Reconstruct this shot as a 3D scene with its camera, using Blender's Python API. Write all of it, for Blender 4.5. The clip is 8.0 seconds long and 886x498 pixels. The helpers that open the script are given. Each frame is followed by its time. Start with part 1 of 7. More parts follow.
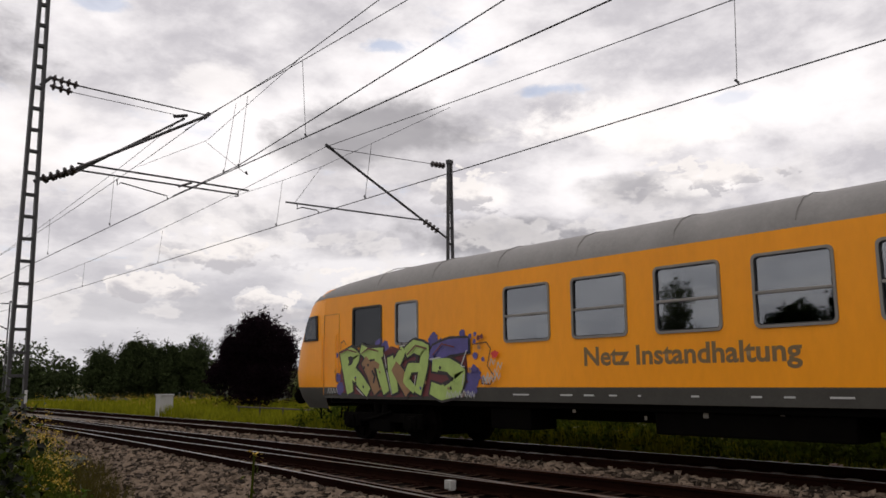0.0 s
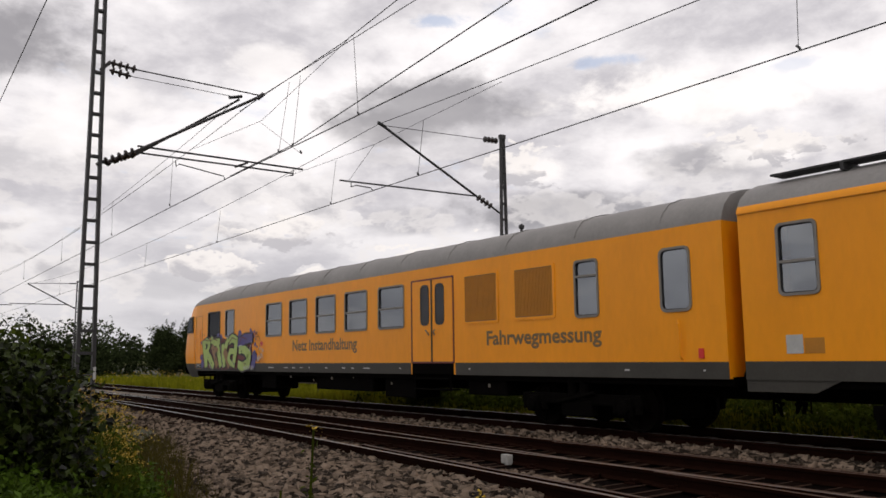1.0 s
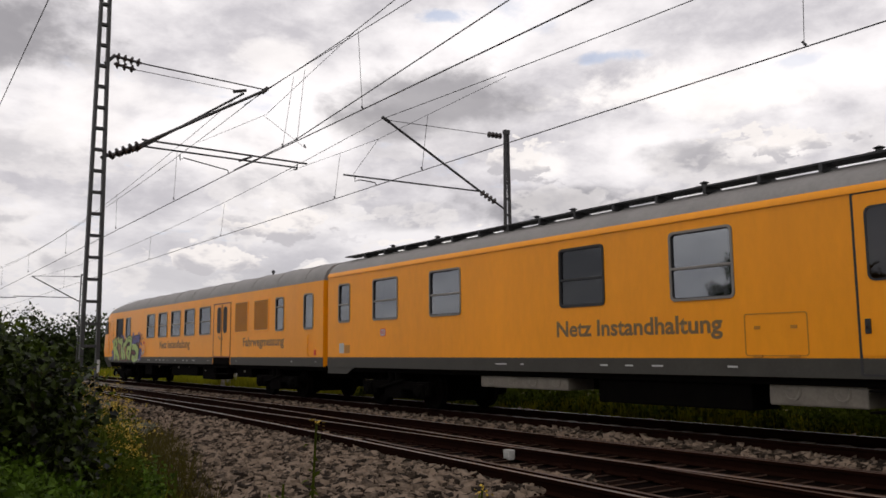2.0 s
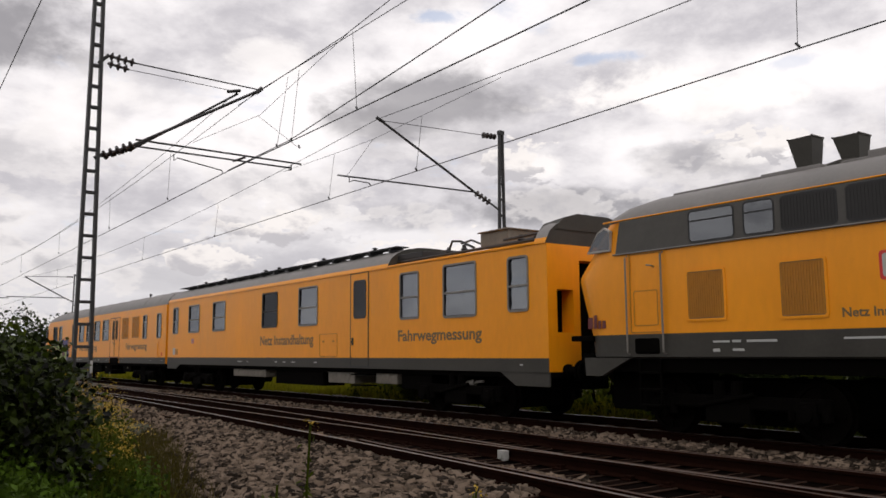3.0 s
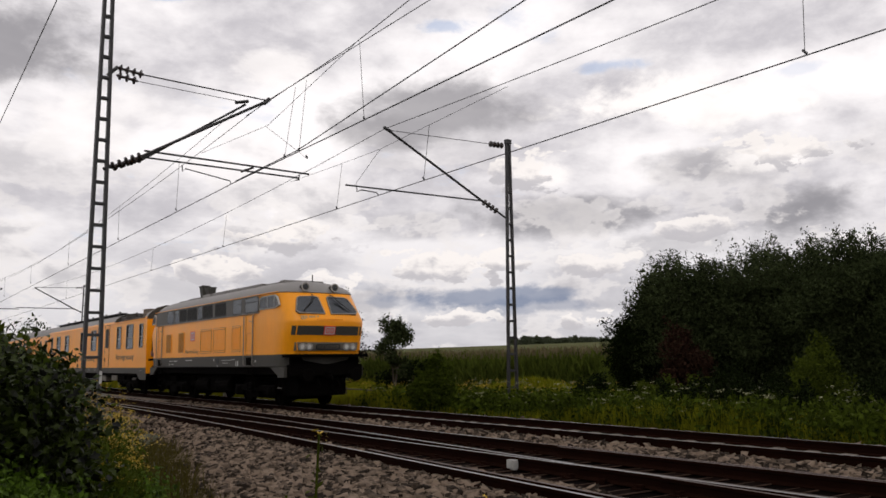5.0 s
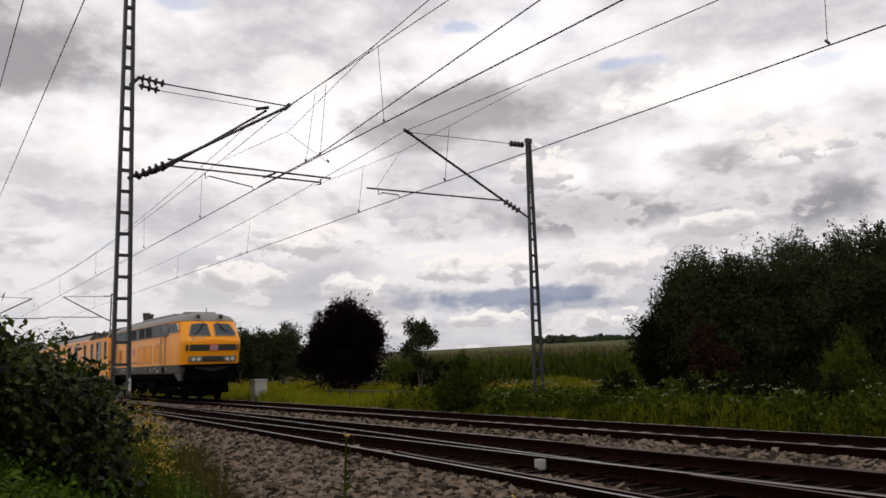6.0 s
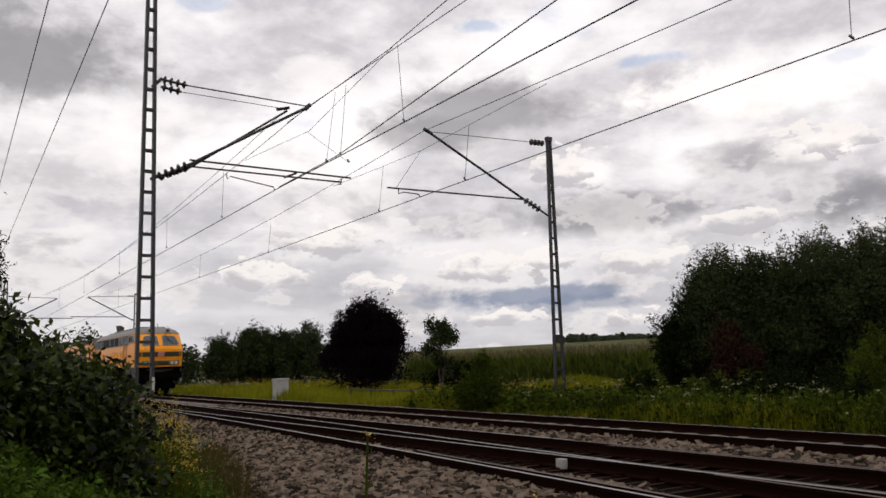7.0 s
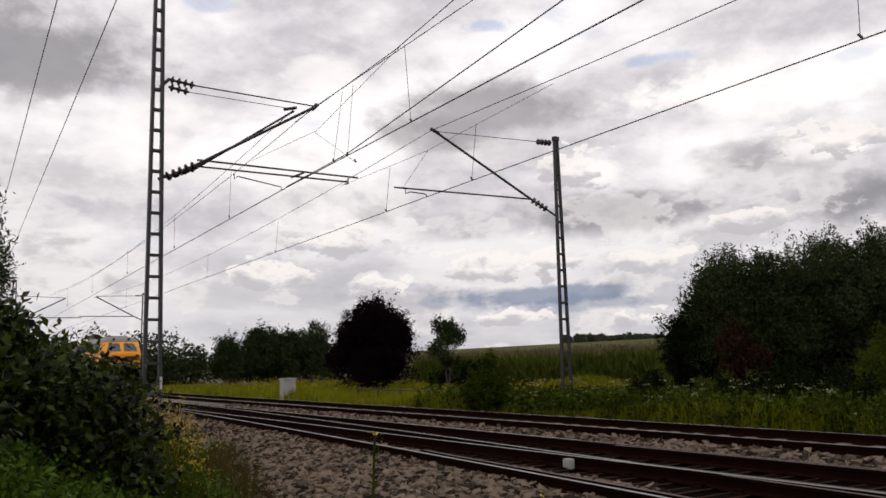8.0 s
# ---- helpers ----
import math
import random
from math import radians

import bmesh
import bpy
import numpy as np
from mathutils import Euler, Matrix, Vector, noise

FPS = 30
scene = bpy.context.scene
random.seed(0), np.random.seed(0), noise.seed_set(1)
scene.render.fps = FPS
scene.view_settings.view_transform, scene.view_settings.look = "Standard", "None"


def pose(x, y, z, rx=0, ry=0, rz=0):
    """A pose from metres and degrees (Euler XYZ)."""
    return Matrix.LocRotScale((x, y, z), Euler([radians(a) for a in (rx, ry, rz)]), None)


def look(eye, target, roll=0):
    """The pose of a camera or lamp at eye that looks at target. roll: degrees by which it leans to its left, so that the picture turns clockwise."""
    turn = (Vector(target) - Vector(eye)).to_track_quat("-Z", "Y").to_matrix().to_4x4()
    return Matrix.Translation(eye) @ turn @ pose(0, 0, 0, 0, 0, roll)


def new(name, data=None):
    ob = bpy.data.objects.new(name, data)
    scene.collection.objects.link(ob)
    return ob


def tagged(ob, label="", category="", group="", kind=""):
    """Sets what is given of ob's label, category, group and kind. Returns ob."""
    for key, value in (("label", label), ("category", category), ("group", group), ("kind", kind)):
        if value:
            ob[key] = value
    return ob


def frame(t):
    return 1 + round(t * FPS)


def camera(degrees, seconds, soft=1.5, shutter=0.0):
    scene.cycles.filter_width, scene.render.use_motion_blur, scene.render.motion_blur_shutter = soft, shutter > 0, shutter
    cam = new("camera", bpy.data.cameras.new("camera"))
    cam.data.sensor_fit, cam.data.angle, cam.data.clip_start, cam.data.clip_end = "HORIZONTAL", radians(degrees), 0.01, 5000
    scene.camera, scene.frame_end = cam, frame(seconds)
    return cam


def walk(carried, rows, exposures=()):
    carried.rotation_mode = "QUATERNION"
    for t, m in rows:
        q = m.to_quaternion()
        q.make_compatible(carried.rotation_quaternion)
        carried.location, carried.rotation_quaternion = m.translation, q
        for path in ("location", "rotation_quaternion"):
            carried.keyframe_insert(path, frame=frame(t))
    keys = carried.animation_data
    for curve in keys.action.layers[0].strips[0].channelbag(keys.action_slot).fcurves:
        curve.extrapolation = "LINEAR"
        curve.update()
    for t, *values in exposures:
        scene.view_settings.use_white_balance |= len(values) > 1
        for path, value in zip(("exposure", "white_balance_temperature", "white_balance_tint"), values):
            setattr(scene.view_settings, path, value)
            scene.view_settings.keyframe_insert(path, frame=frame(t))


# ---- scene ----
# World: +y runs along the railway, away from the viewer; z = 0 is the top of the rails.
FAR_X, NEAR_X, EYE_Z = 12.45, 8.8, 1.388
GAUGE = 0.80                       # half of the distance between rail centres


def aim(yaw, pitch, roll):
    return pose(0, 0, EYE_Z, 90 + pitch, 0, yaw) @ pose(0, 0, 0, 0, 0, -roll)


cam = camera(56.0, 8.0, soft=1.6)
PATH = [(0, -39.44, 8.95, 0.53), (0.5, -37.34, 8.29, 0.66), (1, -35.69, 7.34, 0.78), (2.5, -35.44, 6.97, 0.43),
        (3, -35.84, 7.04, 0.44), (3.5, -35.90, 7.18, 0.25), (4, -36.01, 7.32, 0.26), (4.5, -35.84, 7.55, 0.29),
        (6, -33.73, 7.77, 1.77), (6.5, -32.98, 7.72, 1.77), (7, -32.32, 7.75, 1.80), (7.5, -31.95, 7.71, 1.85),
        (8, -31.84, 7.75, 1.73)]
walk(cam, [(t, aim(*a)) for t, *a in PATH], exposures=[(0, -0.06, 6700, 14), (8, -0.06, 6700, 14)])

# ------------------------------------------------------------------ light
world = bpy.data.worlds.new("sky")
scene.world = world
world.use_nodes = True
WN, WL = world.node_tree.nodes, world.node_tree.links
WN.clear()


def wn(kind, **props):
    n = WN.new(kind)
    for k, v in props.items():
        if k == "op":
            n.operation = v
        elif k == "mode":
            n.blend_type = v
        elif k == "data":
            n.data_type = v
    return n


def wmath(op, a, b=None, clamp=False):
    n = wn("ShaderNodeMath", op=op)
    n.use_clamp = clamp
    for i, v in enumerate((a, b)):
        if v is None:
            continue
        if isinstance(v, (int, float)):
            n.inputs[i].default_value = v
        else:
            WL.new(v, n.inputs[i])
    return n.outputs[0]


def wmix(fac, a, b):
    n = wn("ShaderNodeMix", data="RGBA")
    for i, v in ((0, fac), (6, a), (7, b)):
        if isinstance(v, (int, float)):
            n.inputs[i].default_value = v
        elif isinstance(v, tuple):
            n.inputs[i].default_value = (*v, 1)
        else:
            WL.new(v, n.inputs[i])
    return n.outputs[2]


def wramp(v, lo, hi):
    n = wn("ShaderNodeMapRange")
    n.interpolation_type = "SMOOTHSTEP"
    WL.new(v, n.inputs[0])
    n.inputs[1].default_value, n.inputs[2].default_value = lo, hi
    return n.outputs[0]


coord = wn("ShaderNodeTexCoord").outputs["Generated"]
sep = wn("ShaderNodeSeparateXYZ")
WL.new(coord, sep.inputs[0])
up = wmath("ADD", wmath("MAXIMUM", sep.outputs[2], 0.0), 0.16)
flat = wn("ShaderNodeCombineXYZ")
WL.new(wmath("DIVIDE", sep.outputs[0], up), flat.inputs[0])
WL.new(wmath("DIVIDE", sep.outputs[1], up), flat.inputs[1])


def wnoise(scale, detail, rough, shift=0.0, distort=0.0):
    m = wn("ShaderNodeMapping")
    WL.new(flat.outputs[0], m.inputs[0])
    m.inputs["Location"].default_value = (shift, shift * 0.7, 0)
    n = wn("ShaderNodeTexNoise")
    WL.new(m.outputs[0], n.inputs["Vector"])
    n.inputs["Scale"].default_value, n.inputs["Detail"].default_value = scale, detail
    n.inputs["Roughness"].default_value, n.inputs["Distortion"].default_value = rough, distort
    return n.outputs["Fac"]


def wdir(yaw, pitch):
    y, p = radians(yaw), radians(pitch)
    return (-math.sin(y) * math.cos(p), math.cos(y) * math.cos(p), math.sin(p))


puff_map = wn("ShaderNodeMapping")
WL.new(coord, puff_map.inputs[0])
puff_map.inputs["Scale"].default_value = (1, 1, 1.9)


def round_noise(scale, detail, rough, shift):
    """Cloud noise on the dome itself, so that low clouds keep their rounded heads."""
    m = wn("ShaderNodeMapping")
    WL.new(puff_map.outputs[0], m.inputs[0])
    m.inputs["Location"].default_value = (shift, 0, shift)
    n = wn("ShaderNodeTexNoise")
    WL.new(m.outputs[0], n.inputs["Vector"])
    n.inputs["Scale"].default_value, n.inputs["Detail"].default_value = scale, detail
    n.inputs["Roughness"].default_value, n.inputs["Distortion"].default_value = rough, 0.15
    return n.outputs["Fac"]


puff = round_noise(11, 9, 0.6, 3.0)
curl = round_noise(25, 9, 0.56, 7.0)


def cloud_blob(yaw, pitch, wide, tall, ragged=1.9, head=False):
    """A cloud's soft patch round a direction, wide and tall in degrees, with a ragged rim."""
    c = Vector(wdir(yaw, pitch))
    side = Vector((math.cos(radians(yaw)), math.sin(radians(yaw)), 0))
    rise = side.cross(c)
    parts_ = []
    for axis, size in ((side, wide), (rise, tall)):
        dot = wn("ShaderNodeVectorMath", op="DOT_PRODUCT")
        WL.new(coord, dot.inputs[0])
        dot.inputs[1].default_value = axis
        v = wmath("DIVIDE", dot.outputs["Value"], math.sin(radians(size)))
        parts_.append(wmath("MULTIPLY", v, v))
    ahead = wn("ShaderNodeVectorMath", op="DOT_PRODUCT")
    WL.new(coord, ahead.inputs[0])
    ahead.inputs[1].default_value = c
    r = wmath("SQRT", wmath("ADD", parts_[0], parts_[1]))
    r = wmath("ADD", r, wmath("MULTIPLY", wmath("SUBTRACT", curl if head else puff, 0.5), ragged))
    front = wmath("GREATER_THAN", ahead.outputs["Value"], 0.2)
    edge = wramp(r, 0.98, 0.72) if head else wramp(r, 1.05, 0.35)
    mask = wmath("MULTIPLY", edge, front)
    if not head:
        return mask
    rise_dot = wn("ShaderNodeVectorMath", op="DOT_PRODUCT")
    WL.new(coord, rise_dot.inputs[0])
    rise_dot.inputs[1].default_value = rise
    lit = wmath("DIVIDE", rise_dot.outputs["Value"], math.sin(radians(tall)))
    lit = wmath("ADD", lit, wmath("MULTIPLY", wmath("SUBTRACT", curl, 0.5), 5.0))
    return mask, wramp(lit, -0.9, 0.25)


sky = WN.new("ShaderNodeTexSky")
sky.sky_type, sky.sun_disc = "NISHITA", False
sky.sun_elevation, sky.sun_rotation = radians(52), radians(215)
blue = wn("ShaderNodeVectorMath", op="SCALE")
WL.new(sky.outputs[0], blue.inputs[0])
blue.inputs["Scale"].default_value = 0.15
broad = wmath("ADD", wmath("MULTIPLY", wnoise(1.5, 6, 0.55, 1.3, 0.3), 0.5), wmath("MULTIPLY", round_noise(4.5, 8, 0.6, 9.0), 0.5))
shade = wramp(broad, 0.40, 0.58)
fine = wramp(round_noise(16, 7, 0.62, 5.0), 0.35, 0.7)
body = wmix(shade, (0.60, 0.60, 0.64), (1.06, 1.06, 1.07))
body = wmix(wmath("MULTIPLY", fine, 0.4), body, (1.12, 1.12, 1.13))
CLOUDS = [(-35.2, 17.1, 8.0, 2.7, 0.8), (-31.1, 15.7, 4.7, 1.4, 0.5), (-5, 19.8, 8.2, 3.6, 0.85), (-52.7, 12.5, 4.3, 1.5, 0.6), (-58.8, 9.3, 4.6, 2.2, 1.0), (-43.4, 9.6, 8.9, 1.8, 0.9), (-20.1, 4.9, 8.2, 1.2, 0.35), (-49.6, 7.6, 4.7, 0.8, 0.4), (-33.3, 9.3, 3.9, 1.2, 0.3)]
BRIGHTS = [(-52.1, 17.3, 8.2, 2.5, 0.9), (-34.8, 6.1, 3.7, 1.2, 0.9), (-57.5, 12.8, 3.5, 1.0, 0.8), (-11.6, 14.5, 5.4, 3.1, 0.4), (-25.5, 8.7, 4.7, 1.6, 0.5), (-26.9, 5.6, 1.7, 0.8, 0.7), (-44.9, 2.3, 1.7, 0.6, 0.8), (-42.4, 12.7, 2.3, 1.2, 0.8), (-44, 6.9, 5.1, 1.2, 0.6), (-23.2, 19.7, 3.9, 2.3, 0.6)]
HEADS = [(-35.4, 6.4, 4.2, 1.3), (-39.6, 6.8, 2.4, 0.8), (-28.3, 5.2, 2.2, 1.0), (-45.4, 2.7, 2.0, 0.55), (-46.0, 6.3, 2.6, 0.8), (-58.0, 13.2, 3.6, 1.1), (-41.3, 13.0, 2.6, 1.3), (-24.0, 8.6, 3.4, 1.1), (-51.5, 8.6, 3.0, 0.8), (-20.0, 6.0, 3.0, 0.9), (-36.5, 2.9, 3.4, 0.6)]
GAPS = [(-35, 22.7, 2.1, 0.6, 0.8), (-47.5, 19.6, 3.7, 0.6, 0.75), (-15.5, 23.8, 1.7, 0.5, 0.6), (-59, 18.1, 2.7, 0.6, 0.4)]
SLATE = [(-38.6, 4.4, 6.5, 0.75, 0.75), (-42.4, 3.6, 5.0, 0.6, 0.5), (-31, 4.0, 4.5, 0.7, 0.4), (-28.5, 5.2, 3.0, 0.5, 0.3)]
cover = body
for yaw, pitch, wide, tall, deep in CLOUDS:
    cover = wmix(wmath("MULTIPLY", cloud_blob(yaw, pitch, wide, tall), deep), cover, (0.29, 0.29, 0.315))
for yaw, pitch, wide, tall, deep in BRIGHTS:
    if pitch > 10:  # high, thin cloud has no edge
        cover = wmix(wmath("MULTIPLY", cloud_blob(yaw, pitch, wide, tall, 3.4), deep), cover, (1.12, 1.11, 1.09))
        continue
    mask, lit = cloud_blob(yaw, pitch, wide, tall, 4.6, head=True)
    cover = wmix(wmath("MULTIPLY", mask, deep), cover, wmix(lit, (0.74, 0.74, 0.77), (1.14, 1.13, 1.11)))
gaps = wmath("MULTIPLY", wramp(wnoise(2.6, 7, 0.6, 21.0), 0.62, 0.74), 0.4)
for yaw, pitch, wide, tall, deep in GAPS:
    gaps = wmath("MAXIMUM", gaps, wmath("MULTIPLY", cloud_blob(yaw, pitch, wide, tall, 4.2), deep * 0.75))
haze = wramp(sep.outputs[2], 0.24, 0.0)
cover = wmix(gaps, cover, wmix(0.45, blue.outputs[0], (0.62, 0.76, 1.0)))
cover = wmix(wmath("MULTIPLY", haze, 0.68), cover, (0.53, 0.545, 0.585))
# heaped clouds low over the horizon: lit heads, then a soft grey foot
heap_noise = round_noise(8.5, 10, 0.58, 2.0)
lower = wramp(sep.outputs[2], 0.33, 0.14)
heap = wmath("MULTIPLY", wramp(heap_noise, 0.50, 0.545), lower)
core = wmath("MULTIPLY", wramp(heap_noise, 0.55, 0.66), lower)
cover = wmix(wmath("MULTIPLY", heap, 0.55), cover, (0.90, 0.89, 0.88))
cover = wmix(wmath("MULTIPLY", core, 0.6), cover, (0.46, 0.465, 0.50))
for yaw, pitch, wide, tall, deep in SLATE:
    cover = wmix(wmath("MULTIPLY", cloud_blob(yaw, pitch, wide, tall, 4.0), deep), cover, (0.20, 0.26, 0.385))
for yaw, pitch, wide, tall in HEADS:
    mask, lit = cloud_blob(yaw, pitch, wide, tall, 5.0, head=True)
    cover = wmix(wmath("MULTIPLY", mask, 0.85), cover, wmix(lit, (0.56, 0.56, 0.59), (1.0, 0.98, 0.95)))
shine = WN.new("ShaderNodeBackground")
WL.new(cover, shine.inputs[0])
shine.inputs[1].default_value = 1.0
out = WN.new("ShaderNodeOutputWorld")
WL.new(shine.outputs[0], out.inputs[0])

sun = new("sun", bpy.data.lights.new("sun", "SUN"))
sun.data.energy, sun.data.angle, sun.data.color = 0.5, radians(20), (1.0, 0.96, 0.9)
sun.matrix_world = look((-18, -26, 40), (0, 0, 0))


# ------------------------------------------------------------------ materials
def mat(name, color, rough=0.6, metal=0.0, var=0.25, scale=3.0, fine_scale=40.0, bump=0.0, spec=0.5, tint=None,
        island=0.0, piece=0.0, stretch=(1, 1, 1), through_light=0.0):
    """A surface with colour that varies at two scales, and fine relief."""
    m = bpy.data.materials.new(name)
    m.use_nodes = True
    nt = m.node_tree
    nodes, links = nt.nodes, nt.links
    bsdf = nodes["Principled BSDF"]
    tc = nodes.new("ShaderNodeTexCoord")
    mp = nodes.new("ShaderNodeMapping")
    mp.inputs["Scale"].default_value = stretch
    links.new(tc.outputs["Object"], mp.inputs[0])
    big, small = nodes.new("ShaderNodeTexNoise"), nodes.new("ShaderNodeTexNoise")
    for n, sc, det in ((big, scale, 5), (small, fine_scale, 4)):
        links.new(mp.outputs[0], n.inputs["Vector"])
        n.inputs["Scale"].default_value, n.inputs["Detail"].default_value = sc, det
        n.inputs["Roughness"].default_value = 0.65
    add = nodes.new("ShaderNodeMath")
    add.operation = "MULTIPLY_ADD"
    links.new(small.outputs[0], add.inputs[0])
    add.inputs[1].default_value = 0.5
    links.new(big.outputs[0], add.inputs[2])
    rg = nodes.new("ShaderNodeMapRange")
    rg.inputs[1].default_value, rg.inputs[2].default_value = 0.45, 1.05
    links.new(add.outputs[0], rg.inputs[0])
    value = rg.outputs[0]
    for amount, kind in ((island, "ShaderNodeNewGeometry"), (piece, "ShaderNodeObjectInfo")):
        if amount:
            src = nodes.new(kind)
            ad = nodes.new("ShaderNodeMath")
            ad.operation = "MULTIPLY_ADD"
            links.new(src.outputs["Random Per Island" if kind.endswith("Geometry") else "Random"], ad.inputs[0])
            ad.inputs[1].default_value = 2 * amount
            links.new(value, ad.inputs[2])
            less = nodes.new("ShaderNodeMath")
            less.operation, less.use_clamp = "SUBTRACT", True
            links.new(ad.outputs[0], less.inputs[0])
            less.inputs[1].default_value = amount
            value = less.outputs[0]
    mix = nodes.new("ShaderNodeMix")
    mix.data_type = "RGBA"
    links.new(value, mix.inputs[0])
    dark = tint if tint else tuple(c * (1 - var) for c in color)
    mix.inputs[6].default_value = (*dark, 1)
    mix.inputs[7].default_value = (*[min(1, c * (1 + var * 0.6)) for c in color], 1)
    links.new(mix.outputs[2], bsdf.inputs["Base Color"])
    rr = nodes.new("ShaderNodeMapRange")
    rr.inputs[3].default_value, rr.inputs[4].default_value = max(0.03, rough - 0.1), min(1, rough + 0.1)
    links.new(big.outputs[0], rr.inputs[0])
    links.new(rr.outputs[0], bsdf.inputs["Roughness"])
    bsdf.inputs["Metallic"].default_value = metal
    bsdf.inputs["Specular IOR Level"].default_value = spec
    if bump:
        b = nodes.new("ShaderNodeBump")
        b.inputs["Strength"].default_value, b.inputs["Distance"].default_value = bump, 0.02
        links.new(small.outputs[0], b.inputs["Height"])
        links.new(b.outputs[0], bsdf.inputs["Normal"])
    if through_light:
        tr = nodes.new("ShaderNodeBsdfTranslucent")
        links.new(mix.outputs[2], tr.inputs[0])
        ms = nodes.new("ShaderNodeMixShader")
        ms.inputs[0].default_value = through_light
        links.new(bsdf.outputs[0], ms.inputs[1])
        links.new(tr.outputs[0], ms.inputs[2])
        links.new(ms.outputs[0], nodes["Material Output"].inputs[0])
    return m


def pane_material(name, color, mirror):
    """Coated glazing: it mirrors a share of the light and lets the rest through, tinted."""
    m = bpy.data.materials.new(name)
    m.use_nodes = True
    nodes, links = m.node_tree.nodes, m.node_tree.links
    nodes.remove(nodes["Principled BSDF"])
    gl, tr, ms = nodes.new("ShaderNodeBsdfGlossy"), nodes.new("ShaderNodeBsdfTransparent"), nodes.new("ShaderNodeMixShader")
    gl.inputs["Color"].default_value, gl.inputs["Roughness"].default_value = (0.9, 0.95, 1.0, 1), 0.02
    tr.inputs["Color"].default_value = (*color, 1)
    ms.inputs[0].default_value = mirror
    nz, bp = nodes.new("ShaderNodeTexNoise"), nodes.new("ShaderNodeBump")
    nz.inputs["Scale"].default_value = 1.3
    bp.inputs["Strength"].default_value, bp.inputs["Distance"].default_value = 0.08, 0.02
    links.new(nz.outputs[0], bp.inputs["Height"])
    links.new(bp.outputs[0], gl.inputs["Normal"])
    links.new(tr.outputs[0], ms.inputs[1])
    links.new(gl.outputs[0], ms.inputs[2])
    links.new(ms.outputs[0], nodes["Material Output"].inputs[0])
    return m


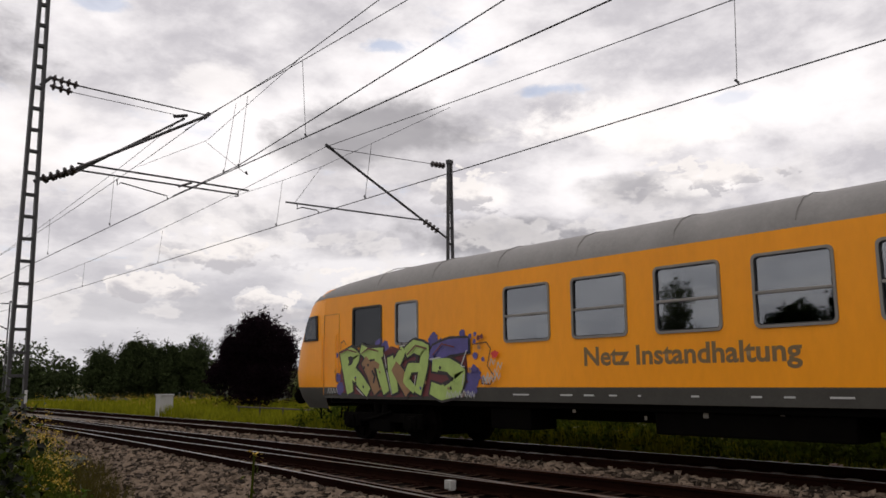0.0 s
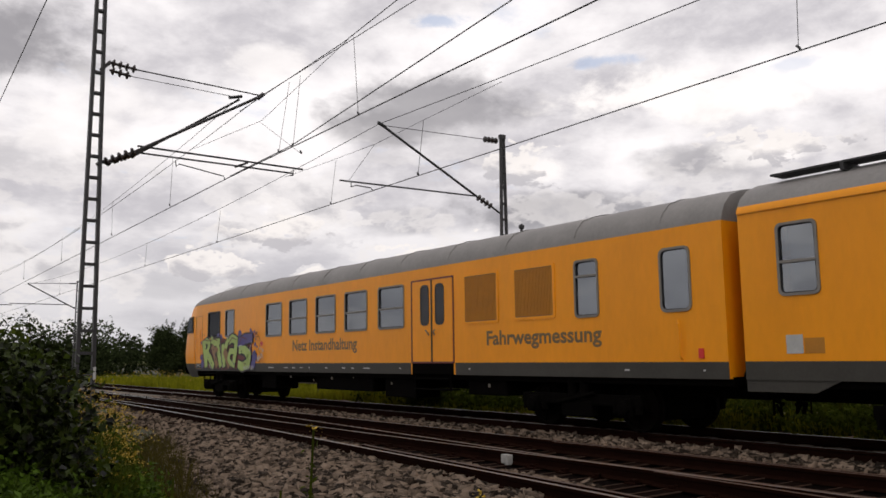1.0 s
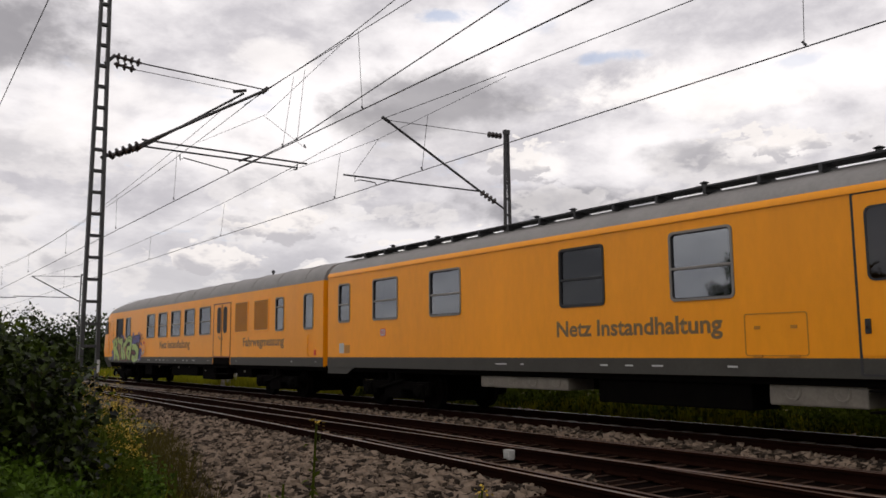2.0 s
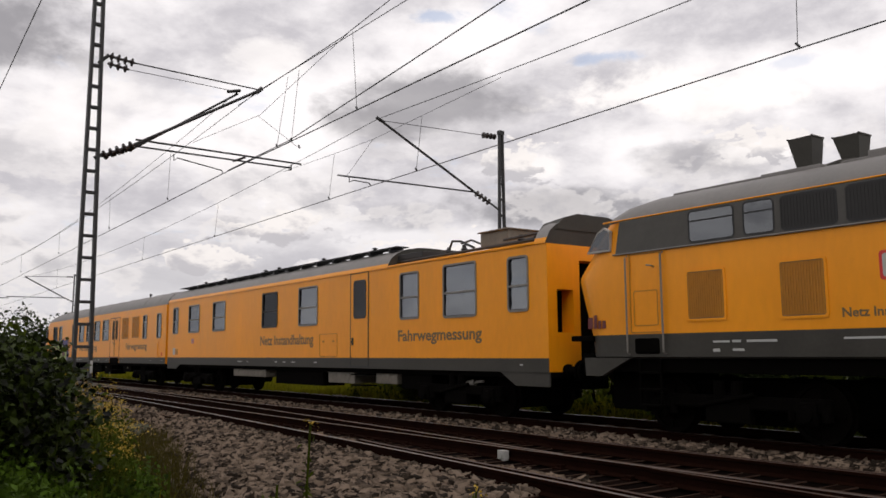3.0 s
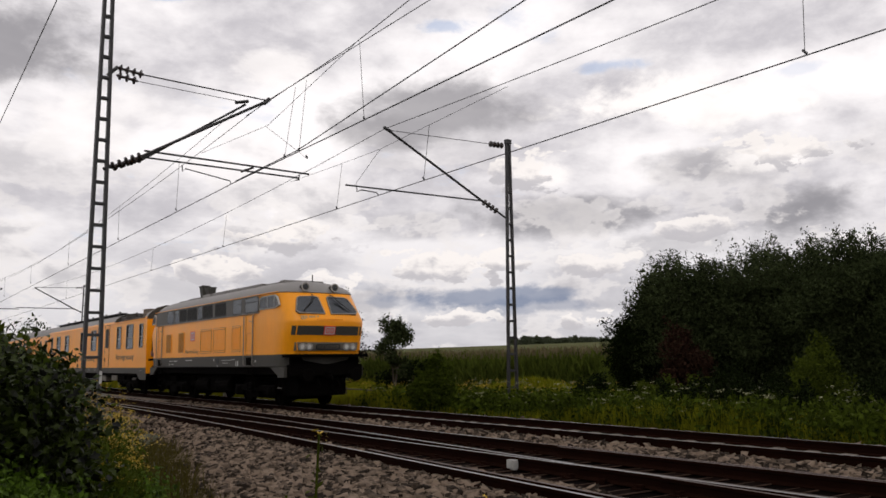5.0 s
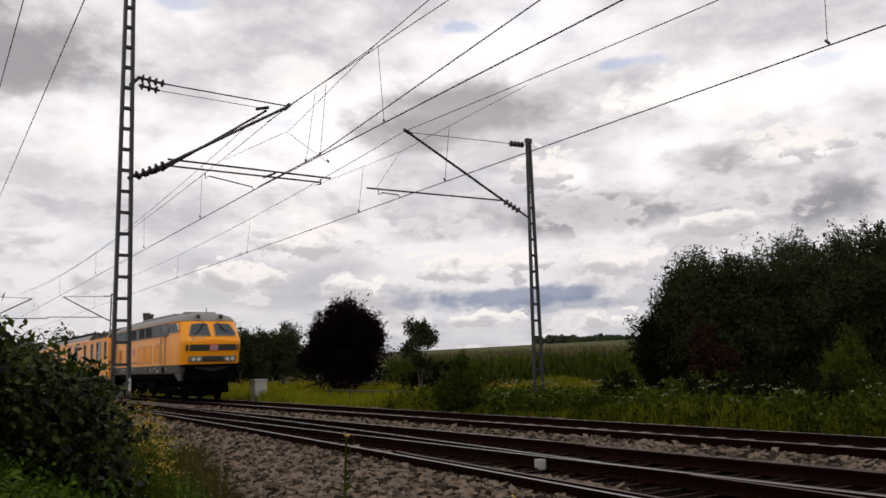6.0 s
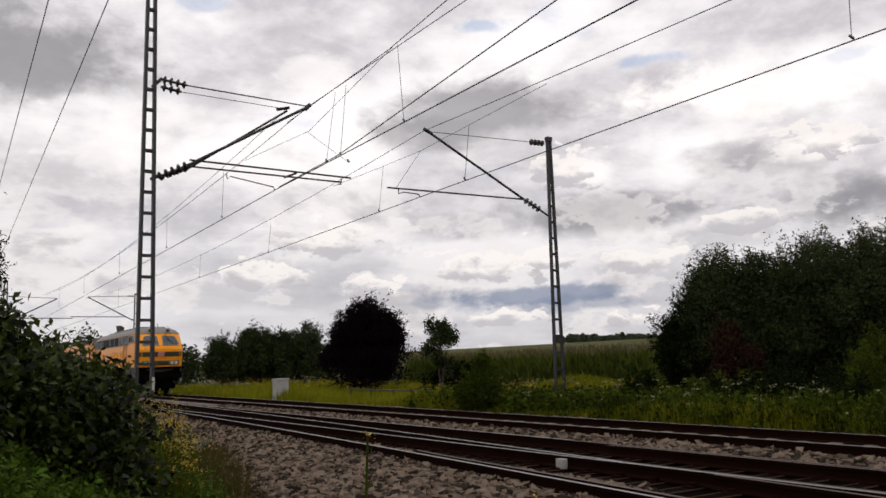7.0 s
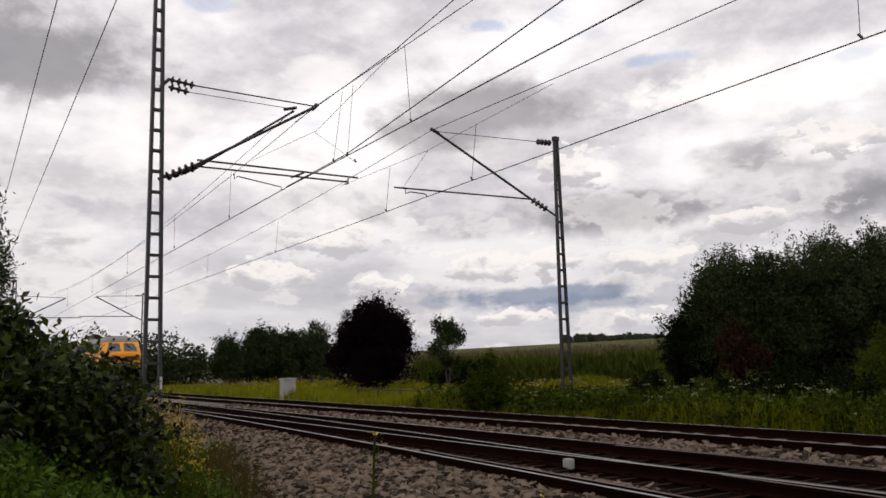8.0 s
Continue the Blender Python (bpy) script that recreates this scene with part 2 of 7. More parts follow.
M = dict(
    paint=mat("orange_yellow_paint", (0.84, 0.305, 0.006), 0.36, var=0.13, scale=0.7, fine_scale=9, spec=0.28, stretch=(1, 1, 0.35)),
    paint_dark=mat("louvre_paint", (0.42, 0.165, 0.006), 0.5, var=0.2, scale=3, fine_scale=30),
    roof=mat("grey_roof_paint", (0.205, 0.195, 0.185), 0.6, var=0.28, scale=1.2, fine_scale=14, bump=0.05),
    loco_roof=mat("locomotive_roof_paint", (0.175, 0.165, 0.155), 0.55, var=0.22, scale=1.5, fine_scale=14),
    band=mat("umbra_grey_paint", (0.050, 0.047, 0.040), 0.55, spec=0.2, var=0.25, scale=1.5, fine_scale=20),
    letter=mat("umbra_lettering", (0.155, 0.095, 0.035), 0.5, var=0.1, scale=3),
    white=mat("white_lettering", (0.42, 0.42, 0.40), 0.5, var=0.15, scale=8),
    # underframe grime; also the near-black of added fillers, recess backs and step holes
    grime_dark=mat("grime_and_gap_dark", (0.0030, 0.0026, 0.0022), 0.9, var=0.5, scale=4, fine_scale=40, bump=0.2, spec=0.02),
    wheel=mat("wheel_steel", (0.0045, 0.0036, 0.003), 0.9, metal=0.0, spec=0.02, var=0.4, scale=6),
    alu=mat("window_frame_metal", (0.20, 0.185, 0.165), 0.5, metal=0.3, var=0.15, scale=5),
    frame_pale=mat("pale_window_frame", (0.36, 0.34, 0.31), 0.5, metal=0.2, var=0.15, scale=5),
    number=mat("pale_number_paint", (0.40, 0.25, 0.10), 0.5, var=0.15, scale=5),
    weed=mat("verge_weed_leaf", (0.044, 0.062, 0.006), 0.75, spec=0.03, var=0.6, scale=0.8, fine_scale=5, island=0.55, through_light=0.3),
    leaf_brown=mat("withered_leaf", (0.026, 0.013, 0.008), 0.9, spec=0.03, var=0.5, scale=1, fine_scale=5, island=0.5, through_light=0.15),
    rubber=mat("black_rubber", (0.016, 0.016, 0.017), 0.6, var=0.2, scale=8),
    glass=pane_material("coated_glass", (0.34, 0.36, 0.37), 0.21),
    strip=mat("strip_grey_paint", (0.082, 0.078, 0.070), 0.5, spec=0.25, var=0.2, scale=2, fine_scale=20),
    glass_strip=pane_material("machine_room_glass", (0.20, 0.20, 0.20), 0.15),
    glass_clear=pane_material("cab_glass", (0.34, 0.36, 0.37), 0.10),
    glass_dark=pane_material("smoked_glass", (0.08, 0.08, 0.085), 0.055),
    # interior tone set dark: the dimness behind the glass is in its colour
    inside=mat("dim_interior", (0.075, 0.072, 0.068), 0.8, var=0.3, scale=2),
    curtain=mat("pale_blind", (0.62, 0.62, 0.6), 0.8, var=0.1, scale=6),
    red=mat("signal_red", (0.62, 0.03, 0.025), 0.45, var=0.1, scale=6),
    lamp=mat("lamp_glass", (0.75, 0.74, 0.7), 0.15, var=0.1, scale=12),
    steel=mat("galvanised_steel", (0.024, 0.023, 0.024), 0.6, metal=0.1, var=0.35, scale=3, fine_scale=30),
    cable=mat("weathered_copper_cable", (0.045, 0.045, 0.047), 0.6, metal=0.3, var=0.2, scale=4),
    porcelain=mat("brown_porcelain", (0.03, 0.022, 0.02), 0.25, var=0.2, scale=8),
    rail_side=mat("rusty_rail", (0.011, 0.0040, 0.0024), 0.95, spec=0.02, var=0.45, scale=2.5, fine_scale=30, bump=0.15),
    rail_dull=mat("rusty_rail_head", (0.060, 0.036, 0.027), 0.6, metal=0.2, var=0.3, scale=3),
    rail_top=mat("polished_rail_head", (0.25, 0.245, 0.24), 0.42, metal=0.9, var=0.15, scale=2, stretch=(6, 0.4, 1)),
    concrete=mat("pale_concrete", (0.17, 0.14, 0.115), 0.9, var=0.35, scale=4, fine_scale=35, bump=0.2, piece=0.3),
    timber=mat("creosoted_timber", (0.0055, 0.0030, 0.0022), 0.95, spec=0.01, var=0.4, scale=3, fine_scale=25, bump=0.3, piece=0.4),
    timber_edge_glint=mat("timber_edge_highlight", (0.060, 0.036, 0.026), 0.9, spec=0.1, var=0.7, scale=4, fine_scale=30),
    # bed set near black: the shade between loose stones is in its colour
    ballast=mat("ballast_bed_gap_dark", (0.014, 0.010, 0.008), 0.95, spec=0.03, var=0.55, scale=1.4, fine_scale=26, bump=0.6),
    stone=mat("ballast_stone", (0.125, 0.094, 0.070), 0.95, var=0.85, scale=2, fine_scale=30, island=0.9, spec=0.05),
    soil=mat("meadow_soil", (0.028, 0.032, 0.010), 0.95, var=0.5, scale=0.6, fine_scale=9, bump=0.3),
    grass=mat("meadow_grass", (0.175, 0.178, 0.010), 0.85, spec=0.05, var=0.45, scale=0.45, fine_scale=3, island=0.45, through_light=0.35),
    dry=mat("dry_grass", (0.055, 0.046, 0.010), 0.85, spec=0.05, var=0.4, scale=1.5, fine_scale=8, island=0.5, through_light=0.3),
    leaf=mat("bramble_leaf", (0.027, 0.040, 0.005), 0.45, spec=0.16, var=0.95, scale=1.2, fine_scale=6, island=0.7, through_light=0.3),
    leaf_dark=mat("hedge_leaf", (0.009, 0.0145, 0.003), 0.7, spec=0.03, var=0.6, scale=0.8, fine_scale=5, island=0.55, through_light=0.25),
    leaf_grey=mat("willow_leaf", (0.040, 0.053, 0.020), 0.7, spec=0.03, var=0.6, scale=0.8, fine_scale=5, island=0.55, through_light=0.3),
    # leaves far off are lightened: the haze of distance is in their colour
    leaf_far=mat("hazed_far_leaf", (0.032, 0.044, 0.016), 0.9, spec=0.03, var=0.45, scale=0.25, fine_scale=2, island=0.5),
    leaf_rise_hazed=mat("hazed_rise_leaf", (0.075, 0.090, 0.055), 0.9, spec=0.03, var=0.35, scale=0.2, fine_scale=2, island=0.4),
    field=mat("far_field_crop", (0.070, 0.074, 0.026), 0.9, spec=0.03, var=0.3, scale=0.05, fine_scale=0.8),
    leaf_red=mat("copper_leaf", (0.009, 0.0045, 0.0065), 0.9, spec=0.03, var=0.5, scale=0.7, fine_scale=5, island=0.5, through_light=0.15),
    leaf_lime=mat("sunny_shrub_leaf", (0.055, 0.073, 0.008), 0.7, spec=0.03, var=0.45, scale=1, fine_scale=5, island=0.5, through_light=0.35),
    corn=mat("maize_leaf", (0.075, 0.098, 0.016), 0.8, spec=0.03, var=0.4, scale=0.3, fine_scale=3, island=0.5, through_light=0.3),
    tassel=mat("maize_tassel", (0.11, 0.085, 0.035), 0.8, var=0.3, scale=1, island=0.4),
    yellow=mat("yellow_petal", (0.40, 0.26, 0.012), 0.7, var=0.3, scale=4, island=0.4),
    cream=mat("cream_umbel", (0.21, 0.21, 0.11), 0.8, var=0.3, scale=4, island=0.4),
    bark=mat("brown_bark", (0.05, 0.038, 0.028), 0.9, var=0.4, scale=4, fine_scale=20, bump=0.4),
    box_paint=mat("weathered_white_box", (0.30, 0.295, 0.275), 0.7, var=0.25, scale=3, fine_scale=20),
    dusty=mat("dusty_grey_beige_paint", (0.17, 0.15, 0.12), 0.7, var=0.4, scale=3, fine_scale=20),
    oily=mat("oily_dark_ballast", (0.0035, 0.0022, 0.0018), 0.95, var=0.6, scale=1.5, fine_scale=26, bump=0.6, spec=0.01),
    vent=mat("dark_vent_mesh", (0.022, 0.021, 0.02), 0.7, var=0.3, scale=5),
    nettle=mat("nettle_leaf", (0.050, 0.090, 0.008), 0.6, var=0.7, scale=1.5, fine_scale=8, island=0.5, spec=0.08, through_light=0.3),
    g_green=mat("graffiti_green", (0.34, 0.46, 0.12), 0.5, var=0.25, scale=4, fine_scale=20),
    g_blue=mat("graffiti_blue", (0.075, 0.06, 0.22), 0.5, var=0.35, scale=3, fine_scale=16),
    g_brown=mat("graffiti_brown", (0.26, 0.14, 0.06), 0.5, var=0.3, scale=3),
    g_black=mat("graffiti_black", (0.018, 0.012, 0.014), 0.5, var=0.2, scale=4),
    g_red=mat("graffiti_dark_red", (0.12, 0.015, 0.018), 0.5, var=0.2, scale=4),
)


# ------------------------------------------------------------------ mesh helpers
def part(name, bm, material, parent=None, label="", smooth=False):
    me = bpy.data.meshes.new(name)
    bmesh.ops.recalc_face_normals(bm, faces=bm.faces)
    bm.to_mesh(me)
    bm.free()
    for m in material if isinstance(material, (list, tuple)) else [material]:
        me.materials.append(m)
    if smooth:
        me.shade_smooth()
        me.set_sharp_from_angle(angle=radians(38))
    ob = new(name, me)
    ob.parent = parent
    return tagged(ob, label)


def thing(name, label, category, at=(0, 0, 0), group="", kind=""):
    ob = new(name)
    ob.empty_display_size = 0.2
    ob.location = at
    return tagged(ob, label, category, group, kind)


def box(bm, x0, x1, y0, y1, z0, z1, bevel=0.0, mi=0):
    made = bmesh.ops.create_cube(bm, size=1, matrix=Matrix.Translation(((x0 + x1) / 2, (y0 + y1) / 2, (z0 + z1) / 2))
                                 @ Matrix.Diagonal((abs(x1 - x0), abs(y1 - y0), abs(z1 - z0), 1)))
    faces = {f for v in made["verts"] for f in v.link_faces}
    for f in faces:
        f.material_index = mi
    if bevel:
        edges = {e for f in faces for e in f.edges}
        bmesh.ops.bevel(bm, geom=list(edges), offset=bevel, segments=2, affect="EDGES", profile=0.6)


def tube(bm, points, radius, sides=6, mi=0, end_radius=None):
    """A round bar along points; it may taper to end_radius."""
    points = [Vector(p) for p in points]
    n = len(points)
    rings = []
    for i, p in enumerate(points):
        way = (points[min(i + 1, n - 1)] - points[max(i - 1, 0)]).normalized()
        a = way.orthogonal().normalized()
        if abs(way.z) < 0.9:
            a = way.cross(Vector((0, 0, 1))).normalized()
        b = way.cross(a)
        r = radius if end_radius is None else radius + (end_radius - radius) * i / max(1, n - 1)
        rings.append([bm.verts.new(p + (a * math.cos(k * math.tau / sides) + b * math.sin(k * math.tau / sides)) * r)
                      for k in range(sides)])
    for r0, r1 in zip(rings, rings[1:]):
        for k in range(sides):
            f = bm.faces.new((r0[k], r0[(k + 1) % sides], r1[(k + 1) % sides], r1[k]))
            f.material_index = mi
    for r in (rings[0], rings[-1]):
        bm.faces.new(r).material_index = mi


def lathe(bm, at, axis, outline, sides=14, mi=0):
    """A turned body: outline is (distance along axis, radius)."""
    axis = Vector(axis).normalized()
    a = axis.orthogonal().normalized()
    b = axis.cross(a)
    rings = [[bm.verts.new(Vector(at) + axis * d + (a * math.cos(k * math.tau / sides) + b * math.sin(k * math.tau / sides)) * max(r, 0.002))
              for k in range(sides)] for d, r in outline]
    for r0, r1 in zip(rings, rings[1:]):
        for k in range(sides):
            bm.faces.new((r0[k], r0[(k + 1) % sides], r1[(k + 1) % sides], r1[k])).material_index = mi
    for r in (rings[0], rings[-1]):
        bm.faces.new(r).material_index = mi


def rrect(cy, cz, w, h, r, n=4):
    pts = []
    for sy, sz, a0 in ((1, 1, 0), (-1, 1, 90), (-1, -1, 180), (1, -1, 270)):
        for k in range(n + 1):
            a = radians(a0 + 90 * k / n)
            pts.append((cy + sy * (w / 2 - r) + r * math.cos(a), cz + sz * (h / 2 - r) + r * math.sin(a)))
    return pts


def plate(bm, pts, x0, x1, mi=0):
    """A flat plate with the outline pts in the y-z plane, from x0 to x1."""
    a = [bm.verts.new((x0, y, z)) for y, z in pts]
    b = [bm.verts.new((x1, y, z)) for y, z in pts]
    bm.faces.new(a).material_index = mi
    bm.faces.new(b[::-1]).material_index = mi
    for i in range(len(pts)):
        j = (i + 1) % len(pts)
        bm.faces.new((a[i], a[j], b[j], b[i])).material_index = mi


def ring_plate(bm, outer, inner, x0, x1, mi=0):
    rows = [[bm.verts.new((x, y, z)) for y, z in pts] for x, pts in ((x0, outer), (x0, inner), (x1, inner), (x1, outer))]
    n = len(outer)
    for r0, r1 in zip(rows, rows[1:] + rows[:1]):
        for i in range(n):
            j = (i + 1) % n
            bm.faces.new((r0[i], r0[j], r1[j], r1[i])).material_index = mi


def np_mesh(name, verts, faces, material, parent=None, slots=None):
    """A large mesh from arrays: faces is (n, k) of vertex indices."""
    me = bpy.data.meshes.new(name)
    n, k = faces.shape
    me.vertices.add(len(verts))
    me.vertices.foreach_set("co", np.ascontiguousarray(verts, np.float32).ravel())
    me.loops.add(n * k)
    me.loops.foreach_set("vertex_index", np.ascontiguousarray(faces, np.int32).ravel())
    me.polygons.add(n)
    me.polygons.foreach_set("loop_start", np.arange(0, n * k, k, dtype=np.int32))
    if slots is not None:
        me.polygons.foreach_set("material_index", np.ascontiguousarray(slots, np.int32))
    me.update(calc_edges=True)
    for m in material if isinstance(material, (list, tuple)) else [material]:
        me.materials.append(m)
    ob = new(name, me)
    ob.parent = parent
    return ob


def lettering(body, parent, name, material, y_left, y_right, z0, z1, x, bold=0.0):
    """Painted words on a side that faces -x: from y_left (read first) to y_right, on the baseline z0 with capitals up to z1."""
    cu = bpy.data.curves.new(name, "FONT")
    cu.body, cu.size, cu.offset, cu.extrude, cu.resolution_u = body, 1.0, bold, 0.0, 3
    tmp = bpy.data.objects.new(name, cu)
    scene.collection.objects.link(tmp)
    bpy.context.view_layer.update()
    me = bpy.data.meshes.new_from_object(tmp)
    bpy.data.objects.remove(tmp)
    co = np.array([v.co[:] for v in me.vertices])
    wide, cap = co[:, 0].max() - co[:, 0].min(), 0.73
    lo = co[:, 0].min()
    for v in me.vertices:
        u, h = (v.co.x - lo) / wide, v.co.y / cap
        v.co = (x, y_left + (y_right - y_left) * u, z0 + (z1 - z0) * h)
    me.materials.append(material)
    ob = new(name, me)
    ob.parent = parent
    return ob
PLATE = (7.9, 9.49)
STALKS = [(1.85, 3.75, 1.40, True), (1.62, 3.62, 1.15, False), (1.25, 4.0, 1.2, False), (2.6, 3.4, 1.05, True), (1.0, 4.2, 1.15, False)]


# ------------------------------------------------------------------ ground and permanent way
def ground_sheet():
    """One sheet to the horizon: the railway bed stands a little proud of the meadow."""
    xs = np.unique(np.concatenate([[-2500, -900, -300, -120, -60, -30, -15], np.arange(-8, 24, 0.5), [28, 34, 45, 60, 90, 140, 220, 400, 900, 2500]]))
    ys = np.unique(np.concatenate([[-2500, -900, -300, -100, -50, -25], np.arange(-12, 60, 0.6), np.arange(60, 160, 4), [200, 280, 400, 700, 1300, 2500]]))
    X, Y = np.meshgrid(xs, ys)
    bed = np.clip((X - (3.3 + 0.24 * np.clip(Y - 9, 0, 12))) / 0.9, 0, 1) * np.clip((15.0 - X) / 0.8, 0, 1)
    Z = -0.36 + 0.165 * bed
    Z += 0.02 * np.sin(X * 1.7 + Y * 0.6) * np.cos(Y * 1.1) * (np.abs(X) < 60)
    Z += np.clip((X - 55) / 250, 0, 1) * 12.0
    verts = np.stack([X, Y, Z], -1).reshape(-1, 3)
    w, h = len(xs), len(ys)
    i = (np.arange(h - 1)[:, None] * w + np.arange(w - 1)[None]).ravel()
    faces = np.stack([i, i + 1, i + w + 1, i + w], -1)
    cx = verts[faces].mean(1)
    edge = 3.7 + 0.24 * np.clip(cx[:, 1] - 9, 0, 12)
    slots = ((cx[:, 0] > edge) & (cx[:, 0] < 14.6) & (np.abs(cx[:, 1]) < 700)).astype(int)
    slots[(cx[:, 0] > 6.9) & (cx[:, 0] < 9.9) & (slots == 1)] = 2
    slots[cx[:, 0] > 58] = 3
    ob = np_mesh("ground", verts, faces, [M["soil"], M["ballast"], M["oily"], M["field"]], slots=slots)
    ob.data.shade_smooth()
    tagged(ob, "flat meadow ground with a grey-brown ballast railway bed", "ground", kind="structure")


PROFILE = [(-0.07, -0.17), (0.07, -0.17), (0.07, -0.155), (0.012, -0.13), (0.012, -0.045), (0.036, -0.035), (0.036, -0.004),
           (0.030, 0.0), (-0.030, 0.0), (-0.036, -0.004), (-0.036, -0.035), (-0.012, -0.045), (-0.012, -0.13), (-0.07, -0.155)]


def rail(parent, centre, y0, y1, step, bright=True, dz=0.0):
    """A flat-bottomed rail whose centre line is x = centre(y)."""
    bm = bmesh.new()
    n = max(1, int(round((y1 - y0) / step)))
    rings = []
    for i in range(n + 1):
        y = y0 + (y1 - y0) * i / n
        rings.append([bm.verts.new((centre(y) + x, y, z + dz)) for x, z in PROFILE])
    k = len(PROFILE)
    for r0, r1 in zip(rings, rings[1:]):
        for i in range(k):
            f = bm.faces.new((r0[i], r0[(i + 1) % k], r1[(i + 1) % k], r1[i]))
            f.material_index = 1 if i == 7 else 0
    for r in (rings[0], rings[-1]):
        bm.faces.new(r)
    return part("rail", bm, [M["rail_side"], M["rail_top"] if bright else M["rail_dull"]], parent)


def side_track(y):
    """Centre line of the track that leaves the near line in a turnout."""
    bend = NEAR_X - 0.00089 * max(0.0, 50.0 - max(y, 4.0)) ** 2
    return bend - 0.082 * max(0.0, 4.0 - y)


def tracks():
    far = thing("railway_track", "straight railway track with rusty rails on concrete sleepers", "railway track", (FAR_X, 0, 0), kind="structure")
    near = thing("railway_turnout", "railway turnout with worn shiny rails and check rails on dark sleepers", "railway track", (NEAR_X, 0, 0), kind="structure")
    for s in (-GAUGE, GAUGE):
        rail(far, lambda y, s=s: s, -60, 260, 20, bright=True)
    # the near line: its far rail is worn bright only beyond the crossing
    rail(near, lambda y: -GAUGE, -60, 260, 20)
    rail(near, lambda y: GAUGE, 11.2, 260, 20)
    rail(near, lambda y: GAUGE, -60, 11.2, 20, bright=False, dz=-0.004)
    # the line that leaves it, with point blades far back and a crossing close by
    rail(near, lambda y: side_track(y) - NEAR_X - GAUGE, -40, 48, 0.8, bright=True)
    rail(near, lambda y: side_track(y) - NEAR_X + GAUGE, 8.4, 46, 0.8)
    rail(near, lambda y: side_track(y) - NEAR_X + GAUGE, -40, 6.8, 0.8, bright=False)
    # check rail beside the outer rail, and the wing rails of the crossing
    rail(near, lambda y: side_track(y) - NEAR_X - GAUGE + 0.125 + 0.05 * max(0, abs(y - 7.4) - 3.6), 2.6, 11.8, 0.5, bright=False, dz=0.012)
    rail(near, lambda y: GAUGE - 0.10 - 0.05 * max(0, abs(y - 6.4) - 3.0), 2.6, 10.2, 0.5, bright=False, dz=-0.004)
    rail(near, lambda y: -GAUGE + 0.085 + 0.05 * max(0, y - 8.6), 3.4, 10.4, 0.5, bright=False, dz=-0.004)
    return far, near


def sleepers(far, near):
    """Concrete sleepers with sloping shoulders under the far line, long timbers under the turnout."""
    bm = bmesh.new()
    pts = [(-1.32, -0.40), (-1.32, -0.20), (-1.05, -0.165), (-0.45, -0.175), (-0.3, -0.21), (0.3, -0.21), (0.45, -0.175), (1.05, -0.165), (1.32, -0.20), (1.32, -0.40)]
    a = [bm.verts.new((x, -0.13, z)) for x, z in pts]
    b = [bm.verts.new((x, 0.13, z)) for x, z in pts]
    c = [bm.verts.new((x, -0.10, z + 0.012)) for x, z in pts[1:9]]
    d = [bm.verts.new((x, 0.10, z + 0.012)) for x, z in pts[1:9]]
    bm.faces.new(a), bm.faces.new(b[::-1])
    for i in range(7):
        bm.faces.new((a[i + 1], a[i + 2], c[i + 1], c[i]))
        bm.faces.new((c[i], c[i + 1], d[i + 1], d[i]))
        bm.faces.new((d[i], d[i + 1], b[i + 2], b[i + 1]))
    bm.faces.new((a[0], a[1], c[0], d[0], b[1], b[0]))
    bm.faces.new((a[9], b[9], b[8], d[7], c[7], a[8]))
    first = part("sleeper", bm, M["concrete"], far)
    rnd = random.Random(5)
    for k in range(190):
        ob = first if k == 0 else new("sleeper", first.data)
        ob.parent = far
        ob.matrix_basis = pose(rnd.uniform(-0.03, 0.03), -23.6 + 0.62 * k, rnd.uniform(-0.006, 0.006), 0, 0, rnd.uniform(-0.6, 0.6))
    bm = bmesh.new()
    box(bm, -0.5, 0.5, -0.125, 0.125, -0.37, -0.172)
    # pale strips: the light that the timber edges catch is in their colour
    for side in (-1, 1):
        box(bm, -0.5, 0.5, side * 0.121 - 0.006, side * 0.121 + 0.006, -0.18, -0.166, 0, 1)
    log = part("timber", bm, [M["timber"], M["timber_edge_glint"]], near)
    for k in range(132):
        ob = log if k == 0 else new("timber", log.data)
        ob.parent = near
        y = -12.14 + 0.62 * k
        lo, hi = (side_track(y) - NEAR_X if y < 36 else 0) - 1.3, 1.3
        ob.matrix_basis = pose((lo + hi) / 2 + rnd.uniform(-0.03, 0.03), y, rnd.uniform(-0.006, 0.006)) @ Matrix.Diagonal((hi - lo, 1, 1, 1))
    # base plates and clips under each rail of the turnout
    bm = bmesh.new()
    box(bm, -0.17, 0.17, -0.08, 0.08, -0.172, -0.152, 0.004)
    box(bm, -0.12, -0.075, -0.04, 0.04, -0.155, -0.115, 0.006)
    box(bm, 0.075, 0.12, -0.04, 0.04, -0.155, -0.115, 0.006)
    chair = part("rail_chair", bm, M["rail_side"], near)
    k = 0
    for i in range(50):
        y = 1.5 + 0.62 * i
        for x in (-GAUGE, GAUGE, side_track(y) - NEAR_X - GAUGE, side_track(y) - NEAR_X + GAUGE):
            ob = chair if k == 0 else new("rail_chair", chair.data)
            ob.parent, k = near, k + 1
            ob.matrix_basis = pose(x, y, 0)
    # a pale plate fixed on a timber
    bm = bmesh.new()
    box(bm, -0.05, 0.05, -0.075, 0.075, -0.172, -0.03, 0.01)
    box(bm, -0.06, -0.046, -0.05, 0.05, -0.14, -0.06, 0.004)
    mark = part("track_marker", bm, M["box_paint"])
    mark.location = (PLATE[0], PLATE[1], 0)
    tagged(mark, "small pale marker block fixed between the rails", "marker")


